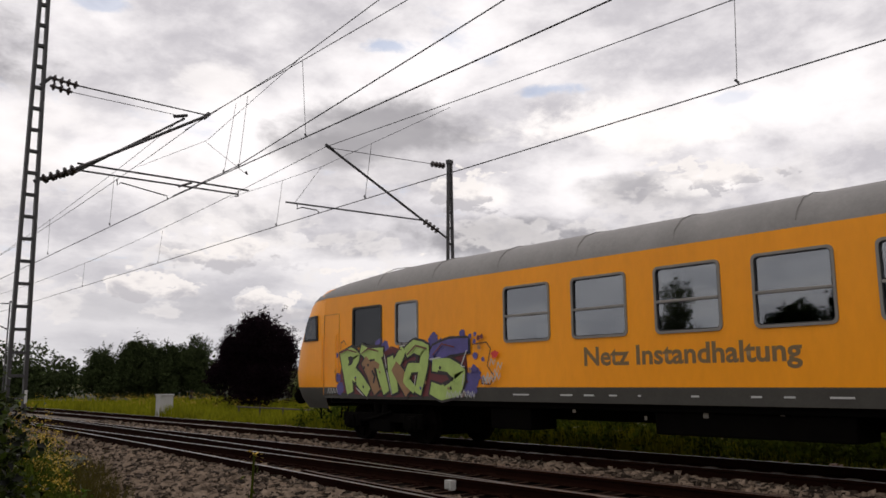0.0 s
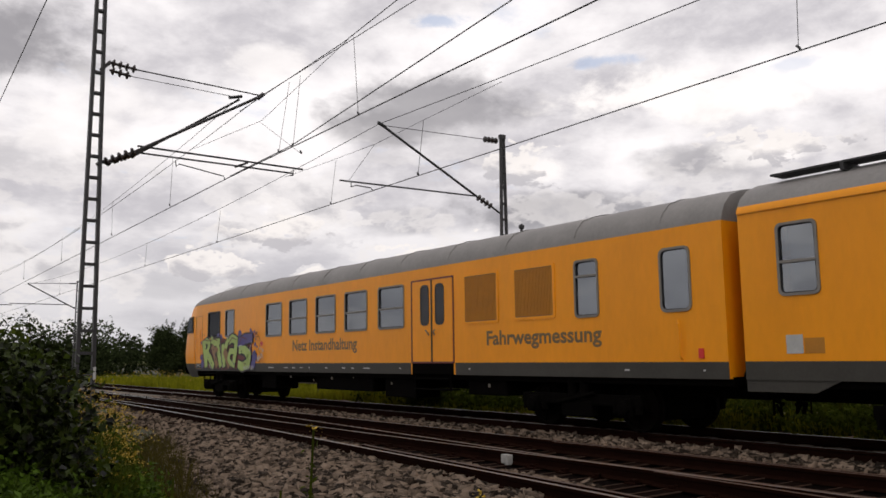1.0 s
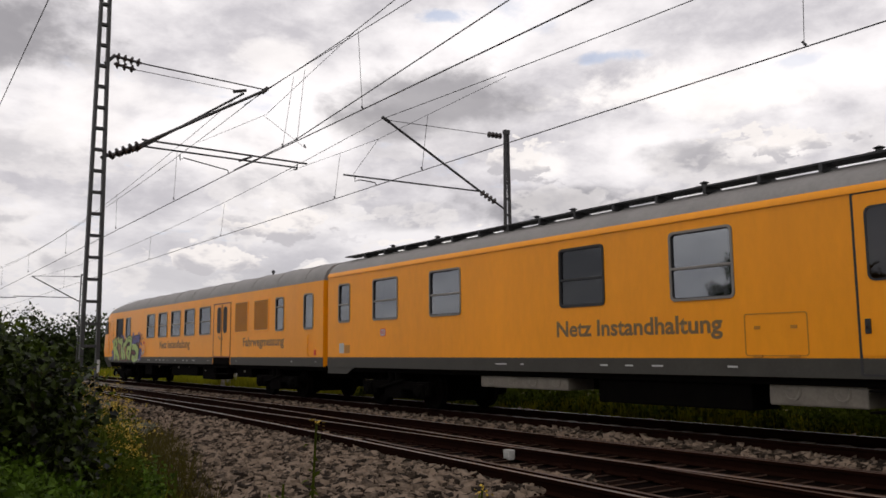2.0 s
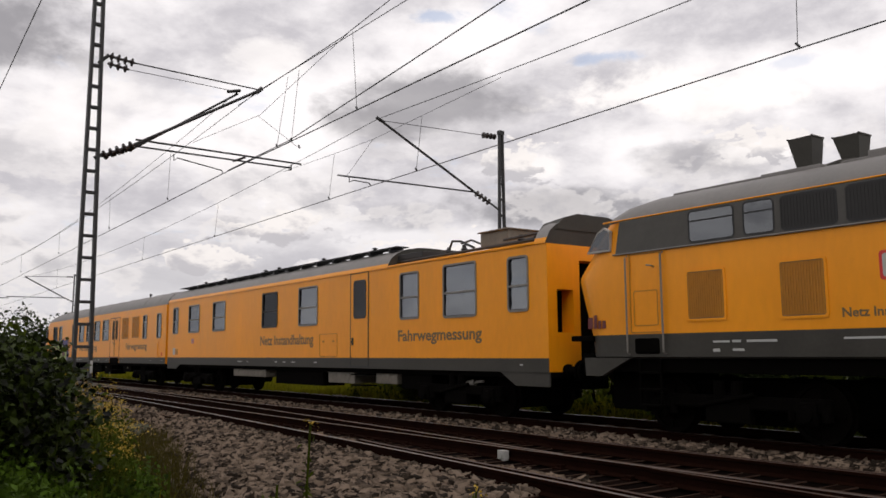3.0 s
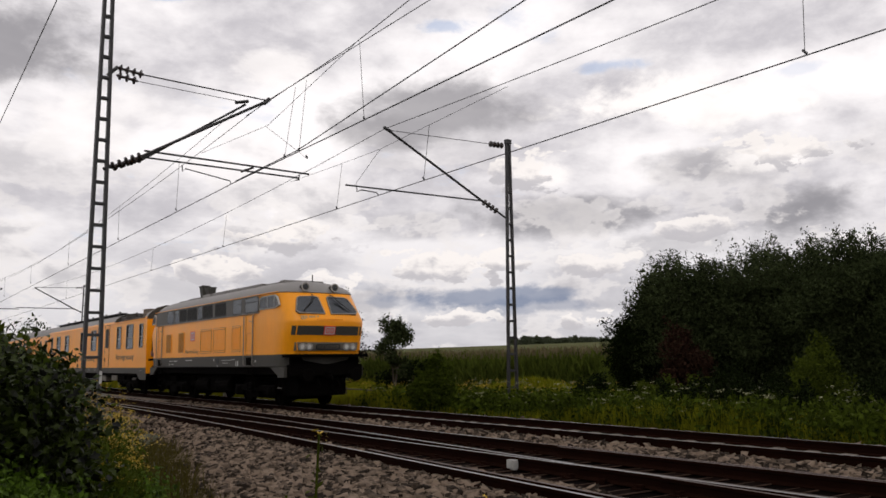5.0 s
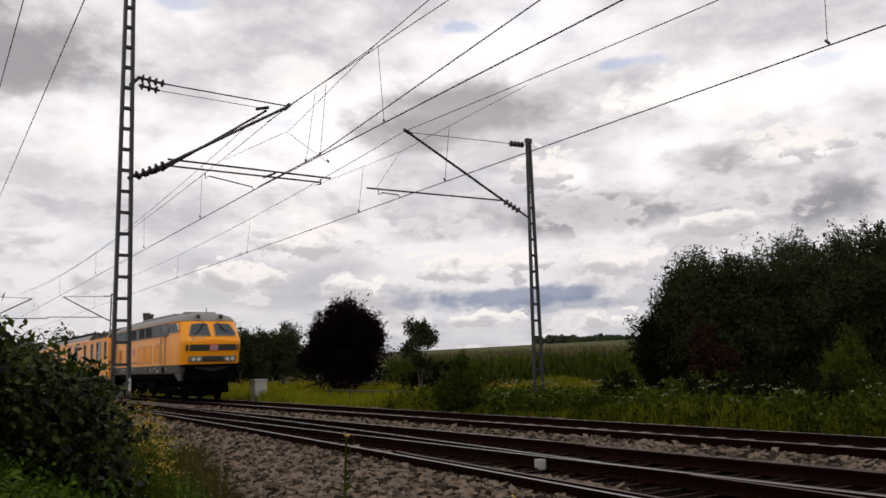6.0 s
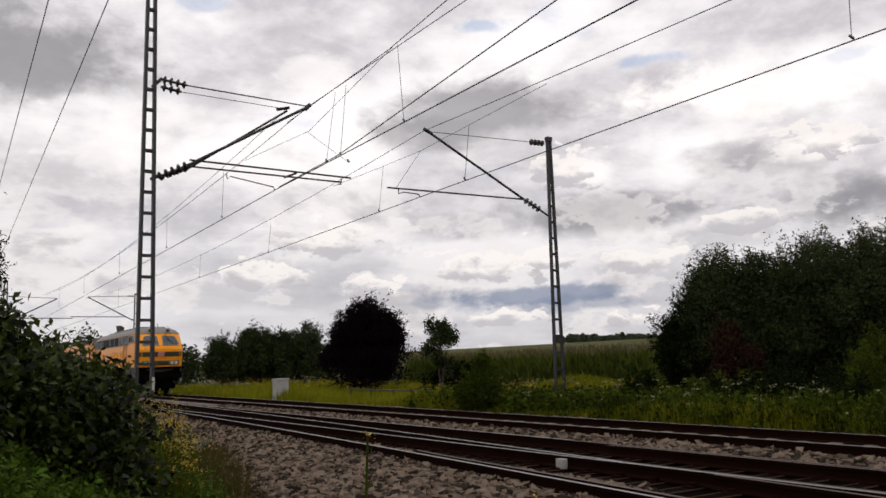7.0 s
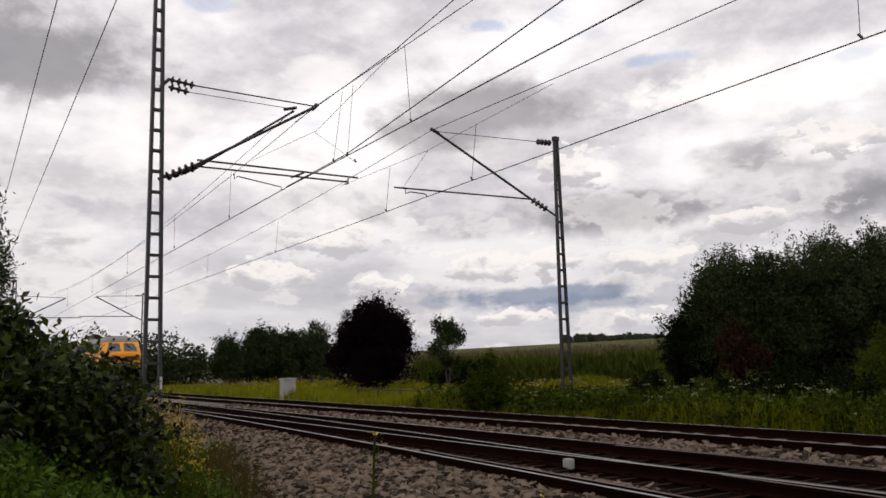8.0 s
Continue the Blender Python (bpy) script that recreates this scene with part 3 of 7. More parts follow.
def stones():
    """Loose ballast as real stones, thickest on the shoulder that faces the viewer."""
    rng = np.random.default_rng(3)
    base = np.array([[x, y, z] for x in (-0.62, 0.62) for y in (-0.62, 0.62) for z in (-0.55, 0.5)], float)
    tri = np.array([[0, 1, 3, 2], [4, 6, 7, 5], [0, 4, 5, 1], [2, 3, 7, 6], [1, 5, 7, 3]])
    pts = []
    for x0, x1, y0, y1, count in ((2.9, 7.3, 7.0, 13, 17000), (3.6, 7.5, 13, 20, 11000), (4.6, 7.6, 20, 34, 6000), (9.7, 11.6, 4, 16, 5500), (9.7, 11.6, 16, 36, 4500), (13.3, 14.6, 4, 30, 2500)):
        p = np.stack([rng.uniform(x0, x1, count), rng.uniform(y0, y1, count), np.zeros(count)], -1)
        pts.append(p)
    p = np.concatenate(pts)
    edge = 3.45 + 0.24 * np.clip(p[:, 1] - 9, 0, 12)
    p = p[p[:, 0] > edge + rng.normal(0, 0.18, len(p))]
    n = len(p)
    p[:, 2] = -0.205 + rng.uniform(-0.02, 0.06, n)
    far_out = 3.3 + 0.24 * np.clip(p[:, 1] - 9, 0, 12)
    p[:, 2] -= 0.165 * (1 - np.clip((p[:, 0] - far_out) / 0.9, 0, 1))
    size = rng.uniform(0.034, 0.088, (n, 1, 1)) * rng.uniform(0.65, 1.25, (n, 1, 3))
    v = base[None] * size * rng.uniform(0.6, 1.3, (n, 8, 1)) + rng.normal(0, 0.13, (n, 8, 3)) * size
    a = rng.uniform(0, math.tau, n)
    c, s = np.cos(a)[:, None], np.sin(a)[:, None]
    v = np.stack([v[..., 0] * c - v[..., 1] * s, v[..., 0] * s + v[..., 1] * c, v[..., 2] + v[..., 0] * rng.uniform(-0.5, 0.5, (n, 1))], -1) + p[:, None]
    f = tri[None] + (np.arange(n) * 8)[:, None, None]
    ob = np_mesh("ballast", v.reshape(-1, 3), f.reshape(-1, 4), M["stone"])
    tagged(ob, "loose grey-brown broken stone ballast along the rails", "ballast", kind="stuff")


# ------------------------------------------------------------------ rolling stock
def wall_with_openings(bm, x, y0, y1, z0, z1, holes, mi=0, thick=0.06):
    """A side wall in the plane x with real openings (y0, y1, z0, z1) and reveals of the given depth."""
    ys = sorted({y0, y1, *[h[0] for h in holes], *[h[1] for h in holes]})
    zs = sorted({z0, z1, *[h[2] for h in holes], *[h[3] for h in holes]})
    vv = {}

    def vert(y, z):
        if (y, z) not in vv:
            vv[y, z] = bm.verts.new((x, y, z))
        return vv[y, z]

    for a, b in zip(ys, ys[1:]):
        for c, d in zip(zs, zs[1:]):
            my, mz = (a + b) / 2, (c + d) / 2
            if any(h[0] < my < h[1] and h[2] < mz < h[3] for h in holes):
                continue
            bm.faces.new((vert(a, c), vert(b, c), vert(b, d), vert(a, d))).material_index = mi
    for a, b, c, d in holes:
        q = [(a, c), (b, c), (b, d), (a, d)]
        o = [bm.verts.new((x, *p)) for p in q]
        i = [bm.verts.new((x + thick, *p)) for p in q]
        for k in range(4):
            bm.faces.new((o[k], o[(k + 1) % 4], i[(k + 1) % 4], i[k])).material_index = mi
    bmesh.ops.remove_doubles(bm, verts=bm.verts, dist=0.0005)


ROOF = [(1.30, 3.47), (1.285, 3.57), (1.20, 3.75), (1.02, 3.92), (0.72, 4.03), (0.36, 4.09), (0.0, 4.11)]


def roof_shell(bm, sections, mi=0):
    """A roof: sections are (y, width factor, lift)."""
    prof = [(-x, z) for x, z in ROOF] + [(x, z) for x, z in ROOF[-2::-1]]
    rings = [[bm.verts.new((x * w, y, 3.47 + (z - 3.47) * g + dz)) for x, z in prof] for y, w, g, dz in sections]
    for r0, r1 in zip(rings, rings[1:]):
        for i in range(len(prof) - 1):
            bm.faces.new((r0[i], r0[i + 1], r1[i + 1], r1[i])).material_index = mi
    bm.faces.new(rings[0]).material_index = mi
    return rings


def window(parent, y0, y1, z0, z1, split=None, x=-1.30, glass="glass", r=0.07, blind=0.0, frame_material="alu"):
    """A coach window: rounded metal frame, glazing in one or two panes, and a drop-light bar."""
    cy, cz, w, h = (y0 + y1) / 2, (z0 + z1) / 2, y1 - y0, z1 - z0
    bm = bmesh.new()
    ring_plate(bm, rrect(cy, cz, w + 0.05, h + 0.05, r + 0.02), rrect(cy, cz, w - 0.03, h - 0.03, r), x - 0.022, x + 0.02)
    ring_plate(bm, rrect(cy, cz, w - 0.03, h - 0.03, r), rrect(cy, cz, w - 0.06, h - 0.06, r * 0.8), x - 0.008, x + 0.03, 1)
    frame_ = part("window", bm, [M[frame_material], M["rubber"]], parent)
    spans = [(z0 + 0.03, z1 - 0.03)]
    if split:
        zs = z0 + h * split
        spans = [(z0 + 0.03, zs - 0.015), (zs + 0.015, z1 - 0.03)]
        bm = bmesh.new()
        box(bm, x - 0.03, x + 0.02, y0 + 0.02, y1 - 0.02, zs - 0.022, zs + 0.022, 0.006)
        part("bar", bm, M[frame_material], frame_)
    for k, (a, b) in enumerate(spans):
        bm = bmesh.new()
        xx = x + 0.012 + 0.01 * k
        plate(bm, rrect(cy, (a + b) / 2, w - 0.065, b - a, 0.03), xx, xx + 0.006)
        part("pane", bm, M[glass], frame_)
    if blind:
        bm = bmesh.new()
        box(bm, x + 0.09, x + 0.10, y0 + 0.05, y1 - 0.05, z1 - h * blind, z1 - 0.04)
        part("blind", bm, M["curtain"], frame_)
    return frame_


def louvre(parent, y0, y1, z0, z1, x=-1.30, slats=14, upright=True, material="paint_dark", surround=0.06, name="louvre"):
    """A ventilation grille: a pressed surround with a row of slats in it."""
    cy, cz, w, h = (y0 + y1) / 2, (z0 + z1) / 2, y1 - y0, z1 - z0
    bm = bmesh.new()
    ring_plate(bm, rrect(cy, cz, w + 2 * surround, h + 2 * surround, 0.06), rrect(cy, cz, w, h, 0.03), x - 0.016, x + 0.01)
    grille = part(name, bm, M["paint"], parent)
    bm = bmesh.new()
    ring_plate(bm, rrect(cy, cz, w + 0.004, h + 0.004, 0.03), rrect(cy, cz, w - 0.03, h - 0.03, 0.02), x - 0.010, x + 0.004)
    part("gap", bm, M["letter"], grille)
    if name == "filter_panel":
        bm = bmesh.new()
        ring_plate(bm, rrect(cy, cz, w + 2 * surround + 0.03, h + 2 * surround + 0.03, 0.06), rrect(cy, cz, w + 2 * surround - 0.004, h + 2 * surround - 0.004, 0.05), x - 0.008, x + 0.008)
        part("joint", bm, M["letter"], grille)
    bm = bmesh.new()
    plate(bm, rrect(cy, cz, w, h, 0.03), x - 0.003, x + 0.006)
    for k in range(slats):
        if upright:
            a = y0 + w * (k + 0.5) / slats
            box(bm, x - (0.007 if material == "paint" else 0.014), x, a - w / slats * 0.26, a + w / slats * 0.26, z0 + 0.015, z1 - 0.015)
        else:
            a = z0 + h * (k + 0.5) / slats
            box(bm, x - 0.014, x, y0 + 0.015, y1 - 0.015, a - h / slats * 0.26, a + h / slats * 0.26)
    part("slats", bm, M[material], grille)
    return grille


def bars(parent, name, items, x, material="white"):
    """Small stencilled marks, as plain bars: (y, z, length, height)."""
    for k, (y, z, l, h) in enumerate(items):
        bm = bmesh.new()
        box(bm, x - 0.003, x + 0.001, y - l, y, z, z + h)
        part(name, bm, M[material], parent)


def emblem(parent, y0, y1, z0, z1, x):
    """A square red-framed white emblem."""
    cy, cz, w, h = (y0 + y1) / 2, (z0 + z1) / 2, y1 - y0, z1 - z0
    bm = bmesh.new()
    plate(bm, rrect(cy, cz, w, h, 0.05), x - 0.004, x + 0.001)
    sign = part("emblem", bm, M["red"], parent, "red and white square emblem")
    bm = bmesh.new()
    plate(bm, rrect(cy, cz, w * 0.84, h * 0.80, 0.04), x - 0.008, x - 0.003)
    part("field", bm, M["white"], sign)
    bm = bmesh.new()
    for s in (-1, 1):
        c = cy + s * w * 0.18
        ring_plate(bm, rrect(c, cz, w * 0.27, h * 0.52, 0.05), rrect(c, cz, w * 0.13, h * 0.34, 0.03), x - 0.012, x - 0.007)
    part("mark", bm, M["red"], sign)


WHEELS = []


def bogie(parent, y, base, radius, axles=2, wide=1.15):
    """A bogie: side frames, axle boxes, springs and wheelsets that turn."""
    bm = bmesh.new()
    for s in (-1, 1):
        box(bm, s * wide - 0.06, s * wide + 0.06, y - base / 2 - 0.35, y + base / 2 + 0.35, radius + 0.02, radius + 0.22, 0.03)
        box(bm, s * wide - 0.08, s * wide + 0.08, y - 0.4, y + 0.4, radius - 0.2, radius + 0.1, 0.03)
        for a in (-0.16, 0.16):
            lathe(bm, (s * wide, y + a, radius + 0.1), (0, 0, 1), [(0, 0.1), (0.35, 0.1)], 10)
        tube(bm, [(s * (wide + 0.09), y - 0.5, radius + 0.25), (s * (wide + 0.09), y + 0.5, radius + 0.05)], 0.035, 8)
    box(bm, -wide, wide, y - 0.18, y + 0.18, radius, radius + 0.25, 0.03)
    b = part("bogie", bm, M["grime_dark"], parent)
    # added dark block that closes the view between the wheels
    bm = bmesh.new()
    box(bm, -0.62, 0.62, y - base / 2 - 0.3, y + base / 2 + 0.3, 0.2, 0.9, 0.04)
    part("brake_gear", bm, M["grime_dark"], b)
    for k in range(axles):
        ay = y + base * (k / (axles - 1) - 0.5)
        for s in (-1, 1):
            bm = bmesh.new()
            box(bm, s * wide - 0.11, s * wide + 0.11, ay - 0.16, ay + 0.16, radius - 0.15, radius + 0.17, 0.03)
            lathe(bm, (s * (wide + 0.1), ay, radius), (s, 0, 0), [(0, 0.13), (0.06, 0.12), (0.07, 0.05)], 12)
            for a in (-0.26, 0.26):
                lathe(bm, (s * wide, ay + a, radius - 0.1), (0, 0, 1), [(0, 0.075), (0.28, 0.075)], 8)
            part("axle_box", bm, M["grime_dark"], b)
        bm = bmesh.new()
        lathe(bm, (-0.95, 0, 0), (1, 0, 0), [(0, 0.07), (1.9, 0.07)], 8)
        for s in (-1, 1):
            lathe(bm, (s * (GAUGE - 0.06), 0, 0), (s, 0, 0), [(-0.03, radius + 0.03), (0.0, radius + 0.03), (0.01, radius), (0.12, radius - 0.004), (0.12, radius - 0.07),
                                                             (0.08, radius - 0.08), (0.08, 0.16), (0.13, 0.13), (0.14, 0.0)], 22)
            for a in range(4):
                q = pose(0, 0, 0, a * 90)
                v0 = q @ Vector((s * (GAUGE + 0.03), 0, 0.17))
                v1 = q @ Vector((s * (GAUGE + 0.03), 0, radius - 0.09))
                tube(bm, [v0, v1], 0.03, 5)
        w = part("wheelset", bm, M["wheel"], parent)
        WHEELS.append((w, ay, radius))
    return b


def buffers(parent, y, way, z=1.0, half=0.82):
    for s in (-1, 1):
        bm = bmesh.new()
        lathe(bm, (s * half, y, z), (0, way, 0), [(0, 0.13), (0.08, 0.13), (0.09, 0.09), (0.36, 0.08), (0.37, 0.20), (0.40, 0.215), (0.43, 0.20), (0.44, 0.02)], 18)
        part("buffer", bm, M["grime_dark"], parent)
    bm = bmesh.new()
    box(bm, -0.09, 0.09, y, y + way * 0.3, z - 0.1, z + 0.1, 0.02)
    tube(bm, [(0, y + way * 0.3, z), (0, y + way * 0.42, z - 0.12), (0, y + way * 0.36, z - 0.42), (0.05, y + way * 0.25, z - 0.46)], 0.03, 8)
    for s in (-0.32, 0.35, 0.55):
        tube(bm, [(s, y, z - 0.12), (s * 1.02, y + way * 0.2, z - 0.3), (s * 0.95, y + way * 0.22, z - 0.62), (s * 0.8, y + way * 0.1, z - 0.45)], 0.025, 6)
    part("coupling", bm, M["grime_dark"], parent)


def end_rings(bm, levels, spread):
    """Lofts plan outlines at rising heights: levels are (z, half width, end y, material)."""
    rings = []
    for z, w, ye, mi in levels:
        rings.append([bm.verts.new((x, y, z)) for x, y in spread(w, ye)])
    for (r0, r1, lv) in zip(rings, rings[1:], levels[1:]):
        for i in range(len(r0) - 1):
            bm.faces.new((r0[i], r0[i + 1], r1[i + 1], r1[i])).material_index = lv[3]
    return rings


def underframe(v, spans, boxes, material="grime_dark"):
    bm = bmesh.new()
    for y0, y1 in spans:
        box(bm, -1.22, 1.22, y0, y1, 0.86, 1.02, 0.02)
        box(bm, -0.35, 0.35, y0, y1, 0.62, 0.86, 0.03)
    part("underframe", bm, M["grime_dark"], v)
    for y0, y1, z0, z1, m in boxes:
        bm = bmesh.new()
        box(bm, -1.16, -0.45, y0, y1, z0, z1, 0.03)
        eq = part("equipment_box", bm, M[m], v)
        if m != "grime_dark":
            bm = bmesh.new()
            n = max(1, int((y1 - y0) / 0.55))
            for k in range(n):
                c = y0 + (y1 - y0) * (k + 0.5) / n
                lathe(bm, (-1.16, c, (z0 + z1) / 2), (-1, 0, 0), [(0, 0.14), (0.012, 0.14), (0.012, 0.11), (0.004, 0.10)], 16)
            part("cover", bm, M[m], eq)


def graffiti(v, y, z, x):
    """Spray paint on the side: dark cloud, thick outlined green strokes, flecks and a thin tag."""
    rnd = random.Random(11)
    layer = [0.0]

    def stroke(pts, width, material, name, grow=0.0):
        layer[0] += 0.0007
        bm = bmesh.new()
        pts = [Vector((0, p[0], p[1])) for p in pts]
        dense = []
        for a, b in zip(pts, pts[1:]):
            for k in range(4):
                dense.append(a.lerp(b, k / 4))
        dense.append(pts[-1])
        left, right = [], []
        n = len(dense)
        for i, p in enumerate(dense):
            way = (dense[min(i + 1, n - 1)] - dense[max(0, i - 1)]).normalized()
            nrm = Vector((0, -way.z, way.y))
            w = (width / 2 + grow) * (0.75 + 0.25 * math.sin(math.pi * min(1, max(0, (i + 0.6) / n))))
            e = way * (grow if i == n - 1 else -grow if i == 0 else 0)
            left.append(bm.verts.new(p + nrm * w + e + Vector((x - layer[0], y, z))))
            right.append(bm.verts.new(p - nrm * w + e + Vector((x - layer[0], y, z))))
        for i in range(n - 1):
            bm.faces.new((left[i], left[i + 1], right[i + 1], right[i]))
        return part(name, bm, M[material], piece)

    def patch(cy, cz, ry, rz, material, name):
        layer[0] += 0.0007
        bm = bmesh.new()
        k = 22
        bm.faces.new([bm.verts.new((x - layer[0], y + cy + ry * math.cos(a) * rnd.uniform(0.75, 1.2), z + cz + rz * math.sin(a) * rnd.uniform(0.75, 1.2)))
                      for a in [i * math.tau / k for i in range(k)]])
        return part(name, bm, M[material], piece)

    bm = bmesh.new()
    base = [(2.4, 0.10), (2.42, 0.5), (2.3, 0.98), (1.5, 1.05), (0.9, 0.98), (0.3, 1.1), (-0.4, 1.05), (-1.1, 1.06), (-1.8, 1.08), (-2.3, 1.0),
            (-2.35, 0.6), (-2.4, 0.25), (-2.2, 0.02), (-1.2, 0.04), (0.2, 0.0), (1.4, 0.04)]
    bm.faces.new([bm.verts.new((x, y + a, z + b)) for a, b in base])
    piece = part("graffiti", bm, M["g_red"], v, "green, blue and black sprayed graffiti lettering")
    for cy, cz, r in ((2.55, 1.0, 0.07), (2.5, 0.45, 0.13), (2.4, 0.2, 0.17), (0.75, 1.2, 0.16), (0.5, 1.15, 0.14), (-0.25, 1.12, 0.1), (-1.25, 1.22, 0.17), (-1.5, 1.12, 0.14),
                      (-1.9, 1.18, 0.09), (-2.2, 1.3, 0.1), (-2.55, 0.45, 0.22), (-2.45, 0.2, 0.18), (-2.6, 0.85, 0.08)):
        patch(cy, cz, r, r * 0.9, "g_blue", "spray_cloud")

    def q(points):  # a sheet of 500 by 183 units, laid out over the painted area
        return [((490 - a) / 98, (558 - b) / 183) for a, b in points]

    letters = [  # (points, width, colour) in reading order
        ([(270, 368), (288, 450), (302, 542)], 0.34, "g_green"), ([(258, 382), (305, 362), (332, 385), (316, 422), (284, 440)], 0.22, "g_green"),
        ([(292, 432), (335, 480), (378, 540)], 0.32, "g_green"),
        ([(345, 352), (375, 378), (435, 372)], 0.26, "g_green"), ([(358, 400), (384, 450), (412, 540)], 0.32, "g_brown"), ([(412, 385), (428, 460), (448, 540)], 0.30, "g_green"),
        ([(362, 432), (400, 420), (420, 432)], 0.16, "g_brown"),
        ([(462, 392), (470, 460), (482, 540)], 0.28, "g_green"), ([(512, 362), (492, 410), (468, 440)], 0.26, "g_green"), ([(476, 430), (506, 480), (530, 540)], 0.34, "g_brown"),
        ([(520, 380), (548, 356), (588, 372), (582, 440), (562, 542)], 0.30, "g_green"), ([(576, 440), (534, 440), (520, 490), (552, 528)], 0.22, "g_green"),
        ([(726, 362), (668, 366), (620, 386), (612, 420)], 0.34, "g_blue"), ([(612, 432), (664, 436), (702, 468), (690, 520), (640, 538), (606, 520)], 0.34, "g_green"),
    ]
    for points, width, fill in letters:
        stroke(q(points), width, "g_black", "outline", 0.055)
    for points, width, fill in letters:
        stroke(q(points), width, fill, "fill")
    for points in ([(296, 400), (312, 392), (308, 412), (294, 420)], [(392, 448), (404, 470), (398, 500)], [(548, 388), (562, 396), (556, 420)], [(630, 458), (660, 466), (672, 490), (650, 510)]):
        stroke(q(points), 0.07, "g_black", "counter")
    for points in ([(440, 376), (452, 460), (470, 548)], [(498, 352), (518, 350)], [(604, 410), (640, 404)], [(722, 380), (704, 440), (716, 442)], [(712, 470), (708, 510)], [(556, 470), (552, 510)], [(330, 520), (360, 552)]):
        stroke(q(points), 0.03, "white", "highlight")
    for points in ([(262, 350), (262, 322), (275, 312), (284, 330)], [(738, 362), (780, 356), (792, 380), (782, 440), (802, 480), (790, 506), (762, 504)], [(250, 470), (236, 450), (240, 420)]):
        stroke(q(points), 0.022, "g_black", "thin_line")
    patch((490 - 803) / 98, (558 - 400) / 183, 0.10, 0.075, "red", "spray_dot")
    for k in range(16):
        patch(rnd.uniform(-2.0, 2.2), rnd.uniform(0.12, 0.9), 0.035, 0.035, rnd.choice(["g_black", "g_blue", "g_brown"]), "fleck")
    for k in range(12):
        patch(rnd.uniform(-2.9, -2.45), rnd.uniform(0.3, 1.3), 0.05, 0.05, rnd.choice(["g_blue", "g_blue", "g_red", "g_brown"]), "fleck")
    for k in range(5):
        a = 2.3 - k * 0.9
        stroke([(a, 1.05 - 0.04 * k % 2), (a - 0.3, 1.12), (a - 0.7, 1.04)], 0.035, "g_red", "thin_line")
    for k in range(9):  # scribbled white tags
        a, b = -2.75 - rnd.uniform(0, 0.55), rnd.uniform(0.25, 0.72)
        stroke([(a, b), (a - 0.05, b + 0.16), (a - 0.11, b + 0.02), (a - 0.16, b + 0.14)], 0.02, "white", "scribble")
    for k in range(7):
        a, b = -1.75 - k * 0.13, rnd.uniform(0.0, 0.04)
        stroke([(a, b), (a - 0.04, b + 0.14), (a - 0.09, b), (a - 0.11, b + 0.11)], 0.02, "white", "scribble")
    for k in range(4):
        a, b = 2.85 - k * 0.12, 0.08
        stroke([(a, b), (a - 0.04, b + 0.13), (a - 0.09, b)], 0.018, "white", "scribble")


